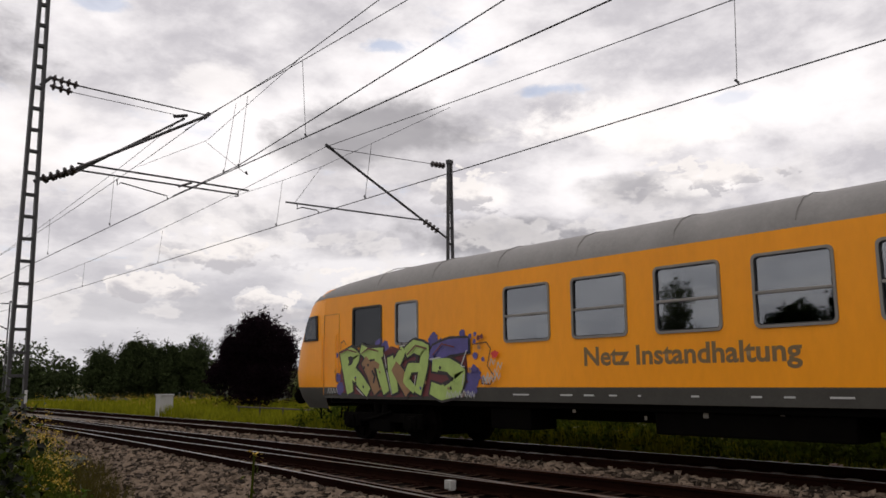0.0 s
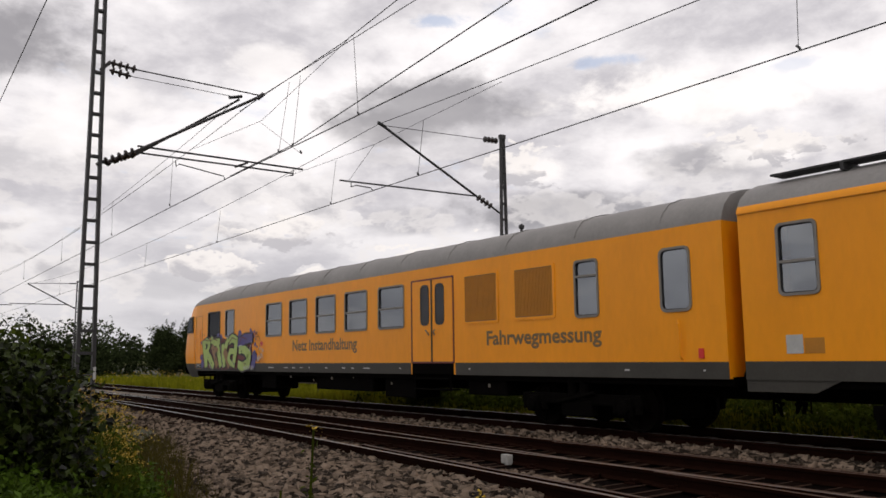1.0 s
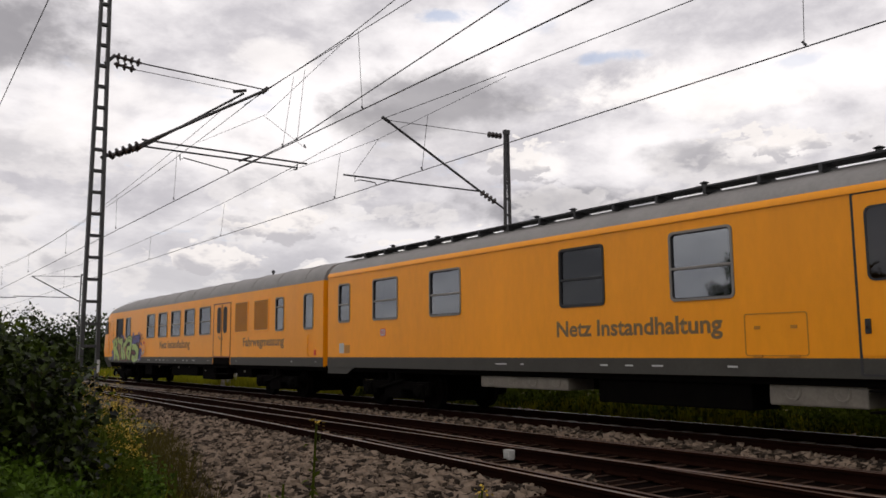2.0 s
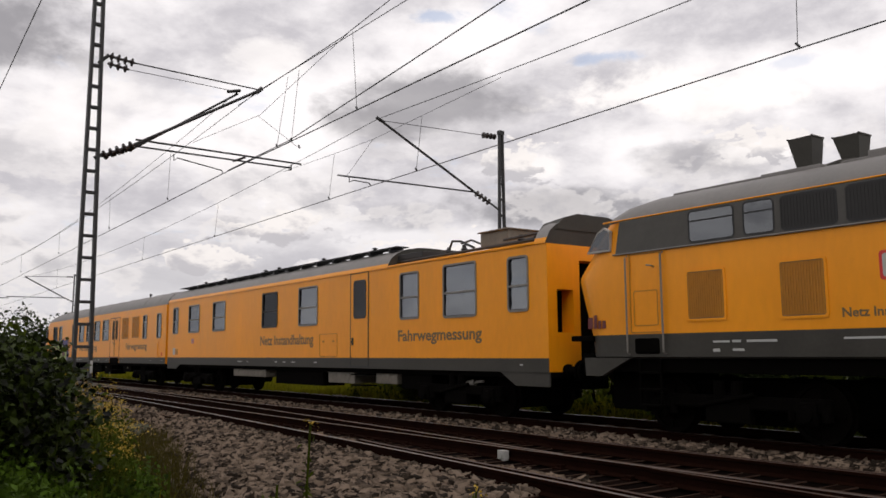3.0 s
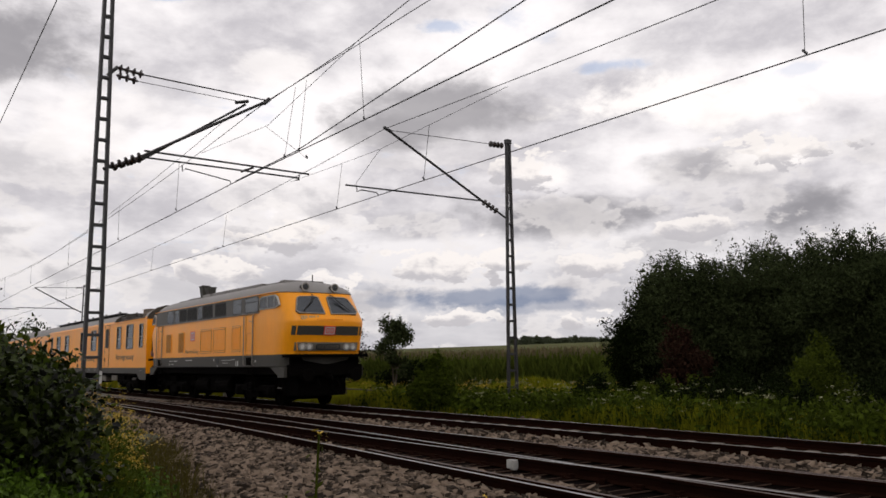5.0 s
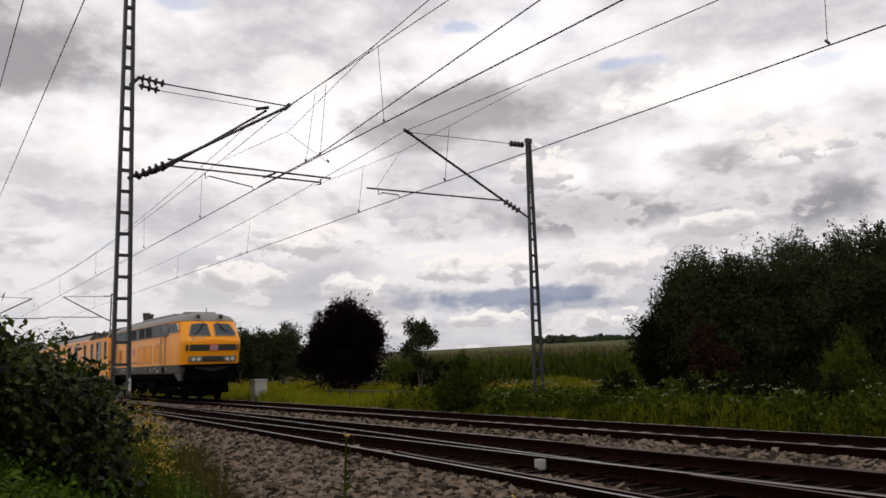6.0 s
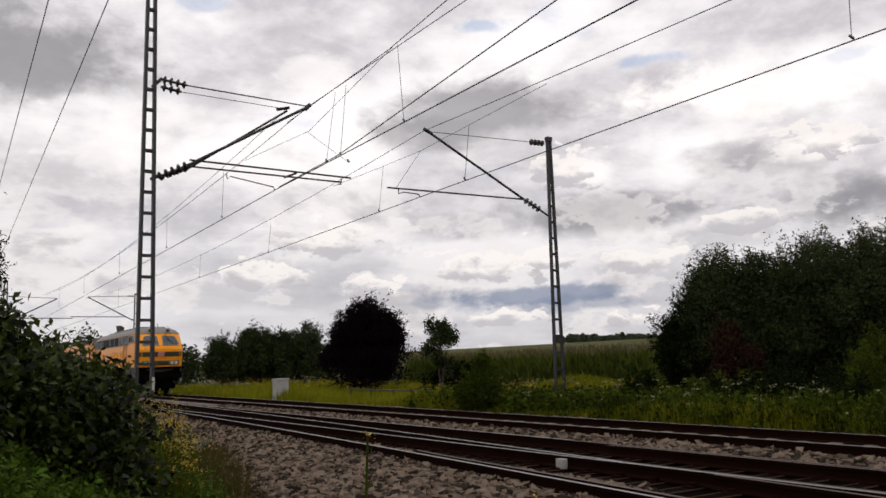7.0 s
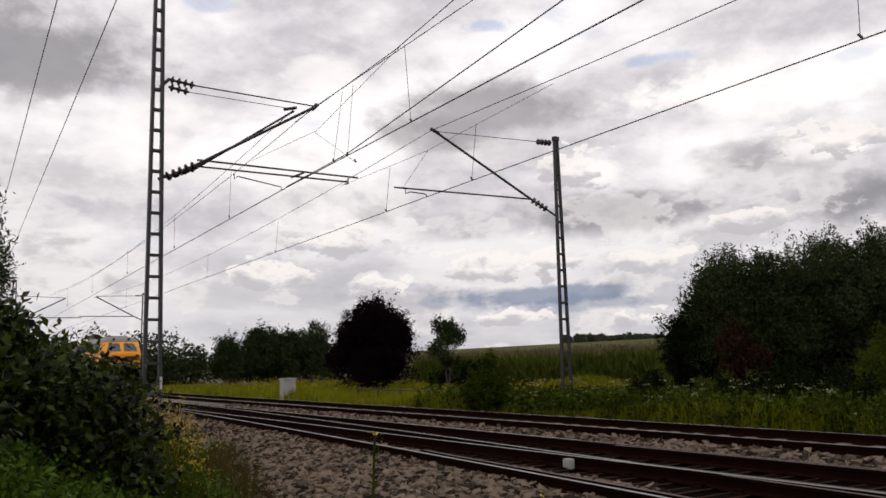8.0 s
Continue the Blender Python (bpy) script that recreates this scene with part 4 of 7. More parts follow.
def driving_trailer():
    s0 = 2.1
    v = thing("driving_trailer", "orange-yellow driving trailer coach with grey roof and graffiti", "train coach")
    rear, front = -10.72 - s0, 11.2
    wins = [(5.53, 6.70), (3.78, 4.95), (2.01, 3.17), (0.27, 1.44), (-1.51, -0.33)]
    holes = [(a - s0, b - s0, 2.11, 3.14) for a, b in wins]
    tall = [(10.82 - s0, 12.0 - s0, 2.2, 3.12), (9.45 - s0, 10.25 - s0, 2.2, 3.12), (-8.02 - s0, -7.45 - s0, 2.09, 3.12), (-10.07 - s0, -9.48 - s0, 2.09, 3.12)]
    bm = bmesh.new()
    wall_with_openings(bm, -1.30, rear, front, 0.98, 3.47, holes + tall)
    box(bm, 1.27, 1.30, rear, front, 0.98, 3.47)
    box(bm, -1.299, 1.299, rear + 0.002, rear + 0.03, 0.98, 3.47)
    part("body", bm, M["paint"], v)

    def nose_plan(w, ye):
        half = [(w, 11.2), (w, ye - 0.85), (w * 0.985, ye - 0.5), (w * 0.92, ye - 0.2), (w * 0.72, ye - 0.05), (w * 0.35, ye)]
        return [(-a, b) for a, b in half] + [(0, ye + 0.01)] + half[::-1]

    bm = bmesh.new()
    end_rings(bm, [(0.72, 1.16, 12.5, 1), (0.98, 1.24, 12.75, 1), (1.24, 1.28, 12.88, 1), (1.6, 1.30, 12.92, 0), (2.2, 1.30, 12.8, 0), (2.9, 1.29, 12.5, 0),
                   (3.35, 1.27, 12.22, 0), (3.55, 1.22, 11.95, 0), (3.72, 1.08, 11.75, 0), (3.80, 0.8, 11.5, 2)], nose_plan)
    part("cab_nose", bm, [M["paint"], M["band"], M["roof"]], v, smooth=True)
    bm = bmesh.new()
    roof_shell(bm, [(rear, 0.985, 0.97, 0), (rear + 0.4, 1, 1, 0), (7.6, 1, 1, 0), (8.6, 1, 0.97, 0), (9.6, 1, 0.9, 0), (10.5, 0.99, 0.78, 0), (11.2, 0.975, 0.64, 0),
                    (11.75, 0.93, 0.45, -0.02), (12.1, 0.85, 0.25, -0.06)])
    top = part("roof", bm, M["roof"], v, smooth=True)
    for k in range(11):
        bm = bmesh.new()
        yy = -11.6 + 2.05 * k
        pr = [(-x * 1.004, z + 0.012) for x, z in ROOF] + [(x * 1.004, z + 0.012) for x, z in ROOF[-2::-1]]
        tube(bm, [(x, yy, z) for x, z in pr[1:-1]], 0.009, 5)
        part("roof_seam", bm, M["roof"], top)
    bm = bmesh.new()
    lathe(bm, (-0.2, -4.7 - s0, 4.08), (0, 0, 1), [(0, 0.06), (0.04, 0.03), (0.12, 0.03), (0.13, 0.06), (0.2, 0.065), (0.24, 0.02)], 12)
    part("roof_aerial", bm, M["rubber"], top)
    bm = bmesh.new()
    lathe(bm, (-0.3, -7.4 - s0, 4.05), (0, 0, 1), [(0, 0.22), (0.05, 0.2), (0.08, 0.02)], 14)
    part("roof_vent", bm, M["rubber"], top)
    for lo, hi in ((rear, -3.62 - s0), (-1.82 - s0, front)):
        bm = bmesh.new()
        box(bm, -1.306, -1.29, lo, hi, 0.975, 1.245)
        part("sill_band", bm, M["band"], v)
    # dark panels close the coach halfway and stand for its dim inside
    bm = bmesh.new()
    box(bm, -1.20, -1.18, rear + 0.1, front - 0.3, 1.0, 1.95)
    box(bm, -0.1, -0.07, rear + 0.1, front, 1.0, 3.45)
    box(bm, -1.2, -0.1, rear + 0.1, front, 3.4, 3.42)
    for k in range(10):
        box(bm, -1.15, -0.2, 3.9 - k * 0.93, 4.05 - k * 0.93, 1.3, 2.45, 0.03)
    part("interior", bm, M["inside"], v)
    for k, h in enumerate(holes):
        window(v, *h, split=0.47, blind=(0.0, 0.0, 0.35, 0, 0)[k])
    window(v, *tall[0], glass="glass_dark", frame_material="band")
    window(v, *tall[1], glass="glass")
    window(v, *tall[2], split=0.72)
    window(v, *tall[3], glass="glass", r=0.1)
    # cab side window on the nose, cab door, windscreen
    bm = bmesh.new()
    pts = [(13.62 - s0, 2.42), (14.32 - s0, 2.42), (14.2 - s0, 2.8), (14.05 - s0, 3.04), (13.68 - s0, 3.06)]
    plate(bm, pts, -1.335, -1.27)
    w = part("cab_window", bm, M["rubber"], v)
    bm = bmesh.new()
    c = (13.95 - s0, 2.74)
    plate(bm, [(c[0] + (a - c[0]) * 0.84, c[1] + (b - c[1]) * 0.86) for a, b in pts], -1.345, -1.335)
    part("pane", bm, M["glass_clear"], w)
    bm = bmesh.new()
    ring_plate(bm, rrect(12.98 - s0, 2.05, 0.72, 2.0, 0.03), rrect(12.98 - s0, 2.05, 0.69, 1.97, 0.02), -1.306, -1.295)
    door = part("cab_door", bm, M["paint_dark"], v)
    for d in (12.68, 13.32):
        bm = bmesh.new()
        tube(bm, [(-1.30, d - s0, 1.35), (-1.36, d - s0, 1.4), (-1.36, d - s0, 2.5), (-1.30, d - s0, 2.55)], 0.014, 6)
        part("handrail", bm, M["paint"], door)
    bm = bmesh.new()
    plate(bm, rrect(0, 0, 2.0, 0.62, 0.12), 0.0, 0.03)
    bm.transform(Matrix.Translation((0, 12.58, 2.86)) @ Matrix(((0, -1, 0, 0), (1, 0, -0.38, 0), (0, 0, 0.92, 0), (0, 0, 0, 1))) @ pose(0, 0, 0, 0, 0, 180))
    part("windscreen", bm, M["glass_dark"], v)
    # double folding door with its step well
    bm = bmesh.new()
    ring_plate(bm, rrect(-2.715 - s0, 2.22, 1.74, 1.98, 0.03), rrect(-2.715 - s0, 2.22, 1.66, 1.90, 0.02), -1.312, -1.29)
    frame_ = part("door", bm, M["g_red"], v, "double folding entrance door, closed")
    for c in (-2.30, -3.13):
        bm = bmesh.new()
        plate(bm, rrect(c - s0, 2.22, 0.79, 1.9, 0.03), -1.309, -1.29)
        leaf = part("door_leaf", bm, M["paint"], frame_)
        g = c - 0.13 if c > -2.7 else c + 0.09
        bm = bmesh.new()
        ring_plate(bm, rrect(g - s0, 2.59, 0.36, 0.96, 0.13), rrect(g - s0, 2.59, 0.30, 0.90, 0.11), -1.318, -1.305)
        part("gasket", bm, M["rubber"], leaf)
        bm = bmesh.new()
        plate(bm, rrect(g - s0, 2.59, 0.31, 0.91, 0.11), -1.313, -1.306)
        part("pane", bm, M["glass_dark"], leaf)
        bm = bmesh.new()
        tube(bm, [(-1.31, (c + (-0.3 if c > -2.7 else 0.3)) - s0, 1.88), (-1.36, (c + (-0.3 if c > -2.7 else 0.3)) - s0, 1.95), (-1.36, (c + (-0.22 if c > -2.7 else 0.22)) - s0, 2.0)], 0.016, 6)
        part("handle", bm, M["alu"], leaf)
    bm = bmesh.new()
    box(bm, -1.32, -1.305, -2.74 - s0, -2.69 - s0, 1.27, 3.17)
    part("door_seal", bm, M["rubber"], frame_)
    bm = bmesh.new()
    # solid near-black block: the shade of the step well is only its colour
    box(bm, -1.31, -0.9, -3.55 - s0, -1.88 - s0, 0.98, 1.26, 0.01)
    for z in (0.86, 0.62):
        box(bm, -1.36, -1.0, -3.4 - s0, -2.0 - s0, z, z + 0.03, 0.006)
    for a in (-3.4, -2.0):
        box(bm, -1.30, -1.26, a - 0.02 - s0, a + 0.02 - s0, 0.6, 1.0)
    part("step", bm, M["grime_dark"], v)
    louvre(v, -5.11 - s0, -4.01 - s0, 2.13, 3.13, slats=26)
    louvre(v, -6.83 - s0, -5.71 - s0, 2.15, 3.12, slats=26)
    # dress of the ends and small gear
    bm = bmesh.new()
    tube(bm, [(-1.30, -9.85 - s0, 1.28), (-1.36, -9.85 - s0, 1.34), (-1.36, -9.85 - s0, 1.86), (-1.30, -9.78 - s0, 1.92)], 0.016, 6)
    part("handrail", bm, M["paint"], v)
    bm = bmesh.new()
    box(bm, -1.32, -1.29, -10.28 - s0, -10.18 - s0, 1.3, 1.46, 0.006)
    part("switch_box", bm, M["red"], v)
    lettering("Netz Instandhaltung", v, "lettering", M["letter"], 4.72 - s0, 0.79 - s0, 1.62, 1.94, -1.304, 0.026)
    lettering("Fahrwegmessung", v, "lettering", M["letter"], -4.75 - s0, -8.08 - s0, 1.62, 1.92, -1.304, 0.026)
    bars(v, "stencil_mark", [(a - s0, 1.095, l * 0.55, 0.028) for a, l in ((6.5, 0.75), (5.3, 0.5), (4.75, 0.4), (4.2, 0.3), (3.6, 0.1), (2.6, 0.25), (1.6, 0.3), (1.1, 0.3), (0.45, 0.6), (-1.3, 0.15), (-4.1, 0.12), (-8.6, 0.2), (-10.25, 0.08))], -1.306)
    bars(v, "label_plate", [(5.15 - s0, 0.80, 0.07, 0.11), (3.6 - s0, 0.72, 0.05, 0.06), (2.5 - s0, 0.78, 0.09, 0.09), (1.25 - s0, 0.84, 0.07, 0.12), (-0.7 - s0, 0.7, 0.05, 0.06), (-4.6 - s0, 0.72, 0.08, 0.07)], -1.165, "dusty")
    graffiti(v, 10.15 - s0, 1.02, -1.309)
    underframe(v, [(rear, 11.0)], [(6.2 - s0, 7.3 - s0, 0.45, 0.9, "grime_dark"), (0.2 - s0, 3.4 - s0, 0.5, 0.9, "grime_dark"), (-1.8 - s0, -0.4 - s0, 0.4, 0.9, "grime_dark"), (-5.2 - s0, -3.9 - s0, 0.55, 0.9, "grime_dark")])
    bogie(v, 11.0 - s0, 2.4, 0.44)
    bogie(v, -7.3 - s0, 2.4, 0.44)
    buffers(v, 12.75, 1)
    buffers(v, rear, -1, half=0.8)
    bm = bmesh.new()
    box(bm, -0.7, 0.7, rear - 0.28, rear, 1.0, 3.4, 0.05)
    part("gangway", bm, M["rubber"], v)
    return v, s0


def measuring_coach():
    s0 = -22.6
    v = thing("measuring_coach", "orange-yellow track measuring coach with roof equipment", "train coach")
    front, rear = -11.02 - s0, -34.15 - s0
    two = [(-12.28, -11.68, 2.22, 3.25), (-14.72, -13.55, 2.22, 3.25), (-17.36, -16.17, 2.22, 3.25), (-21.74, -20.61, 2.22, 3.30), (-24.47, -23.28, 2.20, 3.31),
           (-29.67, -28.88, 2.20, 3.30), (-31.89, -30.70, 2.17, 3.34), (-33.58, -32.98, 2.21, 3.30)]
    holes = [(a - s0, b - s0, c, d) for a, b, c, d in two]
    bm = bmesh.new()
    wall_with_openings(bm, -1.30, rear, front, 0.98, 3.50, holes)
    box(bm, 1.27, 1.30, rear, front, 0.98, 3.5)
    box(bm, -1.299, 1.299, front - 0.03, front - 0.002, 0.98, 3.5)
    part("body", bm, M["paint"], v)
    # rear end wall with the open corridor recess
    bm = bmesh.new()
    wall_with_openings(bm, 0, -1.30, 1.30, 0.98, 3.5, [(-0.42, 0.42, 1.1, 3.2), (-1.05, -0.6, 1.75, 2.6)], thick=0.35)
    bm.transform(Matrix.Translation((0, rear, 0)) @ Matrix(((0, 1, 0, 0), (1, 0, 0, 0), (0, 0, 1, 0), (0, 0, 0, 1))))
    # near-black sheets close the backs of both recesses
    box(bm, -0.5, 0.5, rear + 0.34, rear + 0.37, 1.05, 3.25, 0, 1)
    box(bm, -1.1, -0.55, rear + 0.34, rear + 0.37, 1.7, 2.65, 0, 1)
    part("end_wall", bm, [M["paint"], M["grime_dark"]], v)
    cap_y = -33.8 - s0
    cut = -28.3 - s0
    bm = bmesh.new()
    prof = [(1.30, 3.50), (1.325, 3.50), (1.325, 3.54), (1.28, 3.62), (1.20, 3.76), (1.02, 3.90), (0.72, 4.02), (0.36, 4.08), (0.0, 4.09)]
    prof = [(-a, b) for a, b in prof] + prof[-2::-1]
    for y0, y1 in ((cut, front), (rear + 0.0, cap_y)):
        r0 = [bm.verts.new((x, y0, z)) for x, z in prof]
        r1 = [bm.verts.new((x, y1, z)) for x, z in prof]
        n = len(prof)
        for i in range(n - 1):
            bm.faces.new((r0[i], r0[i + 1], r1[i + 1], r1[i])).material_index = 0 if min(i, n - 2 - i) < 3 else 1
        for r in (r0, r1):
            f = bm.faces.new(r)
            f.material_index = 2
    for x0, x1, y0, y1, z0, z1 in ((-1.325, 1.325, cap_y, cut, 3.50, 3.56),):
        box(bm, x0, x1, y0, y1, z0, z1, 0.015, 0)
    top = part("roof", bm, [M["paint"], M["roof"], M["band"]], v, smooth=True)
    # raised dark cowl at the end and slatted walkway along the roof
    bm = bmesh.new()
    ya, yb = rear - 0.02, cap_y + 0.25
    pts = [(-1.07, 3.80), (-0.85, 4.04), (-0.45, 4.15), (0.45, 4.15), (0.85, 4.04), (1.07, 3.80)]
    r0 = [bm.verts.new((x, ya, z)) for x, z in pts]
    r1 = [bm.verts.new((x * 0.95, yb, z - 0.05)) for x, z in pts]
    for i in range(5):
        bm.faces.new((r0[i], r0[i + 1], r1[i + 1], r1[i]))
    bm.faces.new(r0), bm.faces.new(r1)
    part("cowl", bm, M["band"], top)
    for s in (-0.78, 0.78):
        bm = bmesh.new()
        for k in range(4):
            box(bm, s - 0.2 + k * 0.1, s - 0.13 + k * 0.1, cut + 0.1, front - 0.4, 4.07, 4.10)
        for k in range(16):
            box(bm, s - 0.22, s + 0.22, cut + 0.4 + k * 1.02, cut + 0.46 + k * 1.02, 3.96, 4.07)
        part("walkway", bm, M["rubber"], top)
    for y in (-13.4, -15.5, -19.2, -20.3, -23.5, -26.5):
        bm = bmesh.new()
        box(bm, -0.72, -0.5, y - 0.12 - s0, y + 0.12 - s0, 4.12, 4.17, 0.01)
        lathe(bm, (-0.6, y - s0, 4.16), (0, 0, 1), [(0, 0.05), (0.05, 0.05), (0.07, 0.09), (0.1, 0.02)], 8)
        part("roof_fitting", bm, M["rubber"], top)
    bm = bmesh.new()
    box(bm, -0.70, 0.2, -32.30 - s0, -31.3 - s0, 3.72, 4.07, 0.05)
    box(bm, -0.75, 0.25, -32.34 - s0, -31.26 - s0, 4.06, 4.09, 0.012)
    part("roof_cabinet", bm, M["dusty"], top, "weathered pale grey roof cabinet")
    bm = bmesh.new()
    for x in (-1.0, -0.6, 0.1):
        tube(bm, [(x, -28.0 - s0, 3.66), (x, -33.7 - s0, 3.66)], 0.035, 6)
        tube(bm, [(x, -32.5 - s0, 3.76), (x, -33.7 - s0, 3.78)], 0.03, 6)
    box(bm, -1.0, 0.3, -29.4 - s0, -28.3 - s0, 3.7, 3.85, 0.02)
    for y in (-28.4, -29.2, -30.3, -30.9, -32.9, -33.4):
        lathe(bm, (-0.85, y - s0, 3.58), (0, 0, 1), [(0, 0.05), (0.06, 0.09), (0.1, 0.05), (0.16, 0.09), (0.2, 0.05), (0.26, 0.05)], 10)
    tube(bm, [(-0.8, -31.2 - s0, 3.75), (-0.8, -30.7 - s0, 3.95), (-0.75, -30.3 - s0, 4.0), (-0.7, -30.1 - s0, 3.8)], 0.03, 6)
    tube(bm, [(-0.4, -31.2 - s0, 3.8), (-0.4, -30.6 - s0, 4.02), (-0.4, -30.2 - s0, 3.98)], 0.025, 6)
    part("roof_gear", bm, M["rubber"], top)
    bm = bmesh.new()
    box(bm, -1.306, -1.29, rear, front, 0.975, 1.25)
    plate(bm, [(rear, 0.98), (rear, 0.70), (rear + 1.0, 0.70), (rear + 1.5, 0.98)], -1.29, -1.26)
    plate(bm, [(front, 0.98), (front, 0.80), (front - 1.1, 0.80), (front - 1.5, 0.98)], -1.29, -1.26)
    part("sill_band", bm, M["band"], v)
    # dark panels halfway across, in place of a full unlit interior
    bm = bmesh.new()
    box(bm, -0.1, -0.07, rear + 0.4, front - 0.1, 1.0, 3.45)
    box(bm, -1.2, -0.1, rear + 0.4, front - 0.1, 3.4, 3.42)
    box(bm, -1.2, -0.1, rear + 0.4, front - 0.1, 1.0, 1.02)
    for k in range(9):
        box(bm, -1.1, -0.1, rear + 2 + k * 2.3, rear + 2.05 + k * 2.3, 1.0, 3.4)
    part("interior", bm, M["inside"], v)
    for k, h in enumerate(holes):
        window(v, *h, split=0.46, glass="glass_dark" if k == 3 else "glass", frame_material="rubber" if k == 3 else "alu")
    # entrance door
    bm = bmesh.new()
    ring_plate(bm, rrect(-26.88 - s0, 2.26, 0.96, 2.5, 0.03), rrect(-26.88 - s0, 2.26, 0.89, 2.44, 0.02), -1.313, -1.29)
    door = part("door", bm, M["rubber"], v, "closed entrance door with a tall window")
    bm = bmesh.new()
    plate(bm, rrect(-26.88 - s0, 2.38, 0.89, 2.2, 0.02), -1.309, -1.29)
    leaf = part("door_leaf", bm, M["paint"], door)
    bm = bmesh.new()
    ring_plate(bm, rrect(-26.91 - s0, 2.79, 0.66, 1.02, 0.1), rrect(-26.91 - s0, 2.79, 0.60, 0.96, 0.08), -1.318, -1.305)
    part("gasket", bm, M["rubber"], leaf)
    bm = bmesh.new()
    plate(bm, rrect(-26.91 - s0, 2.79, 0.61, 0.97, 0.08), -1.313, -1.306)
    part("pane", bm, M["glass_dark"], leaf)
    bm = bmesh.new()
    box(bm, -1.33, -1.305, -26.58 - s0, -26.50 - s0, 1.58, 1.78, 0.01)
    tube(bm, [(-1.31, -26.54 - s0, 1.62), (-1.36, -26.54 - s0, 1.68), (-1.31, -26.54 - s0, 1.75)], 0.012, 6)
    part("handle", bm, M["rubber"], leaf)
    bm = bmesh.new()
    ring_plate(bm, rrect(-25.15 - s0, 1.6, 1.04, 0.64, 0.05), rrect(-25.15 - s0, 1.6, 1.01, 0.61, 0.04), -1.307, -1.295)
    for y in (-24.85, -25.45):
        box(bm, -1.31, -1.295, y - 0.05 - s0, y + 0.05 - s0, 1.68, 1.73)
        box(bm, -1.325, -1.295, y - 0.08 - s0, y + 0.08 - s0, 1.27, 1.30)
    part("hatch", bm, M["paint_dark"], v)
    bm = bmesh.new()
    box(bm, -1.308, -1.295, -11.98 - s0, -11.72 - s0, 1.36, 1.63)
    part("notice_plate", bm, M["white"], v)
    bm = bmesh.new()
    box(bm, -1.305, -1.295, -12.3 - s0, -12.0 - s0, 1.36, 1.58)
    part("patch", bm, M["paint_dark"], v)
    emblem(v, -14.17 - s0, -13.9 - s0, 1.78, 1.98, -1.302)
    lettering("Netz Instandhaltung", v, "lettering", M["letter"], -20.48 - s0, -24.24 - s0, 1.65, 1.95, -1.304, 0.026)
    lettering("Fahrwegmessung", v, "lettering", M["letter"], -28.77 - s0, -32.08 - s0, 1.66, 1.93, -1.304, 0.026)
    bars(v, "stencil_mark", [(a - s0, 1.105, l * 0.6, 0.028) for a, l in ((-18.6, 0.6), (-19.4, 0.15), (-21.6, 0.3), (-22.2, 0.3), (-22.8, 0.4), (-24.3, 0.3), (-33.3, 0.15))], -1.306)
    underframe(v, [(rear, front)], [(-20.6 - s0, -17.9 - s0, 0.62, 0.97, "dusty"), (-26.4 - s0, -24.9 - s0, 0.56, 0.97, "dusty"), (-28.5 - s0, -27.5 - s0, 0.6, 0.95, "dusty"),
                                    (-24.6 - s0, -21.4 - s0, 0.45, 0.9, "grime_dark"), (-30.0 - s0, -28.7 - s0, 0.5, 0.9, "grime_dark")])
    bm = bmesh.new()
    for z in (0.8, 0.52):
        box(bm, -1.34, -1.0, -27.3 - s0, -26.5 - s0, z, z + 0.03, 0.006)
    part("step", bm, M["grime_dark"], v)
    bm = bmesh.new()
    lathe(bm, (-1.05, -31.8 - s0, 0.75), (0, 1, -0.12), [(0, 0.03), (0.3, 0.03), (0.3, 0.07), (0.8, 0.07), (0.8, 0.05), (1.0, 0.05)], 10)
    part("damper", bm, M["alu"], v)
    bogie(v, -14.4 - s0, 2.4, 0.44)
    bogie(v, -31.0 - s0, 2.4, 0.44)
    buffers(v, front, 1)
    buffers(v, rear, -1)
    return v, s0


def on_front(bm, y, z, lean):
    """Turns work made for a side that faces -x into work for the end that faces -y, leaning back by that many degrees."""
    bm.transform(Matrix.Translation((0, y, z)) @ pose(0, 0, 0, -lean, 0, 0) @ Matrix(((0, -1, 0, 0), (1, 0, 0, 0), (0, 0, 1, 0), (0, 0, 0, 1))))


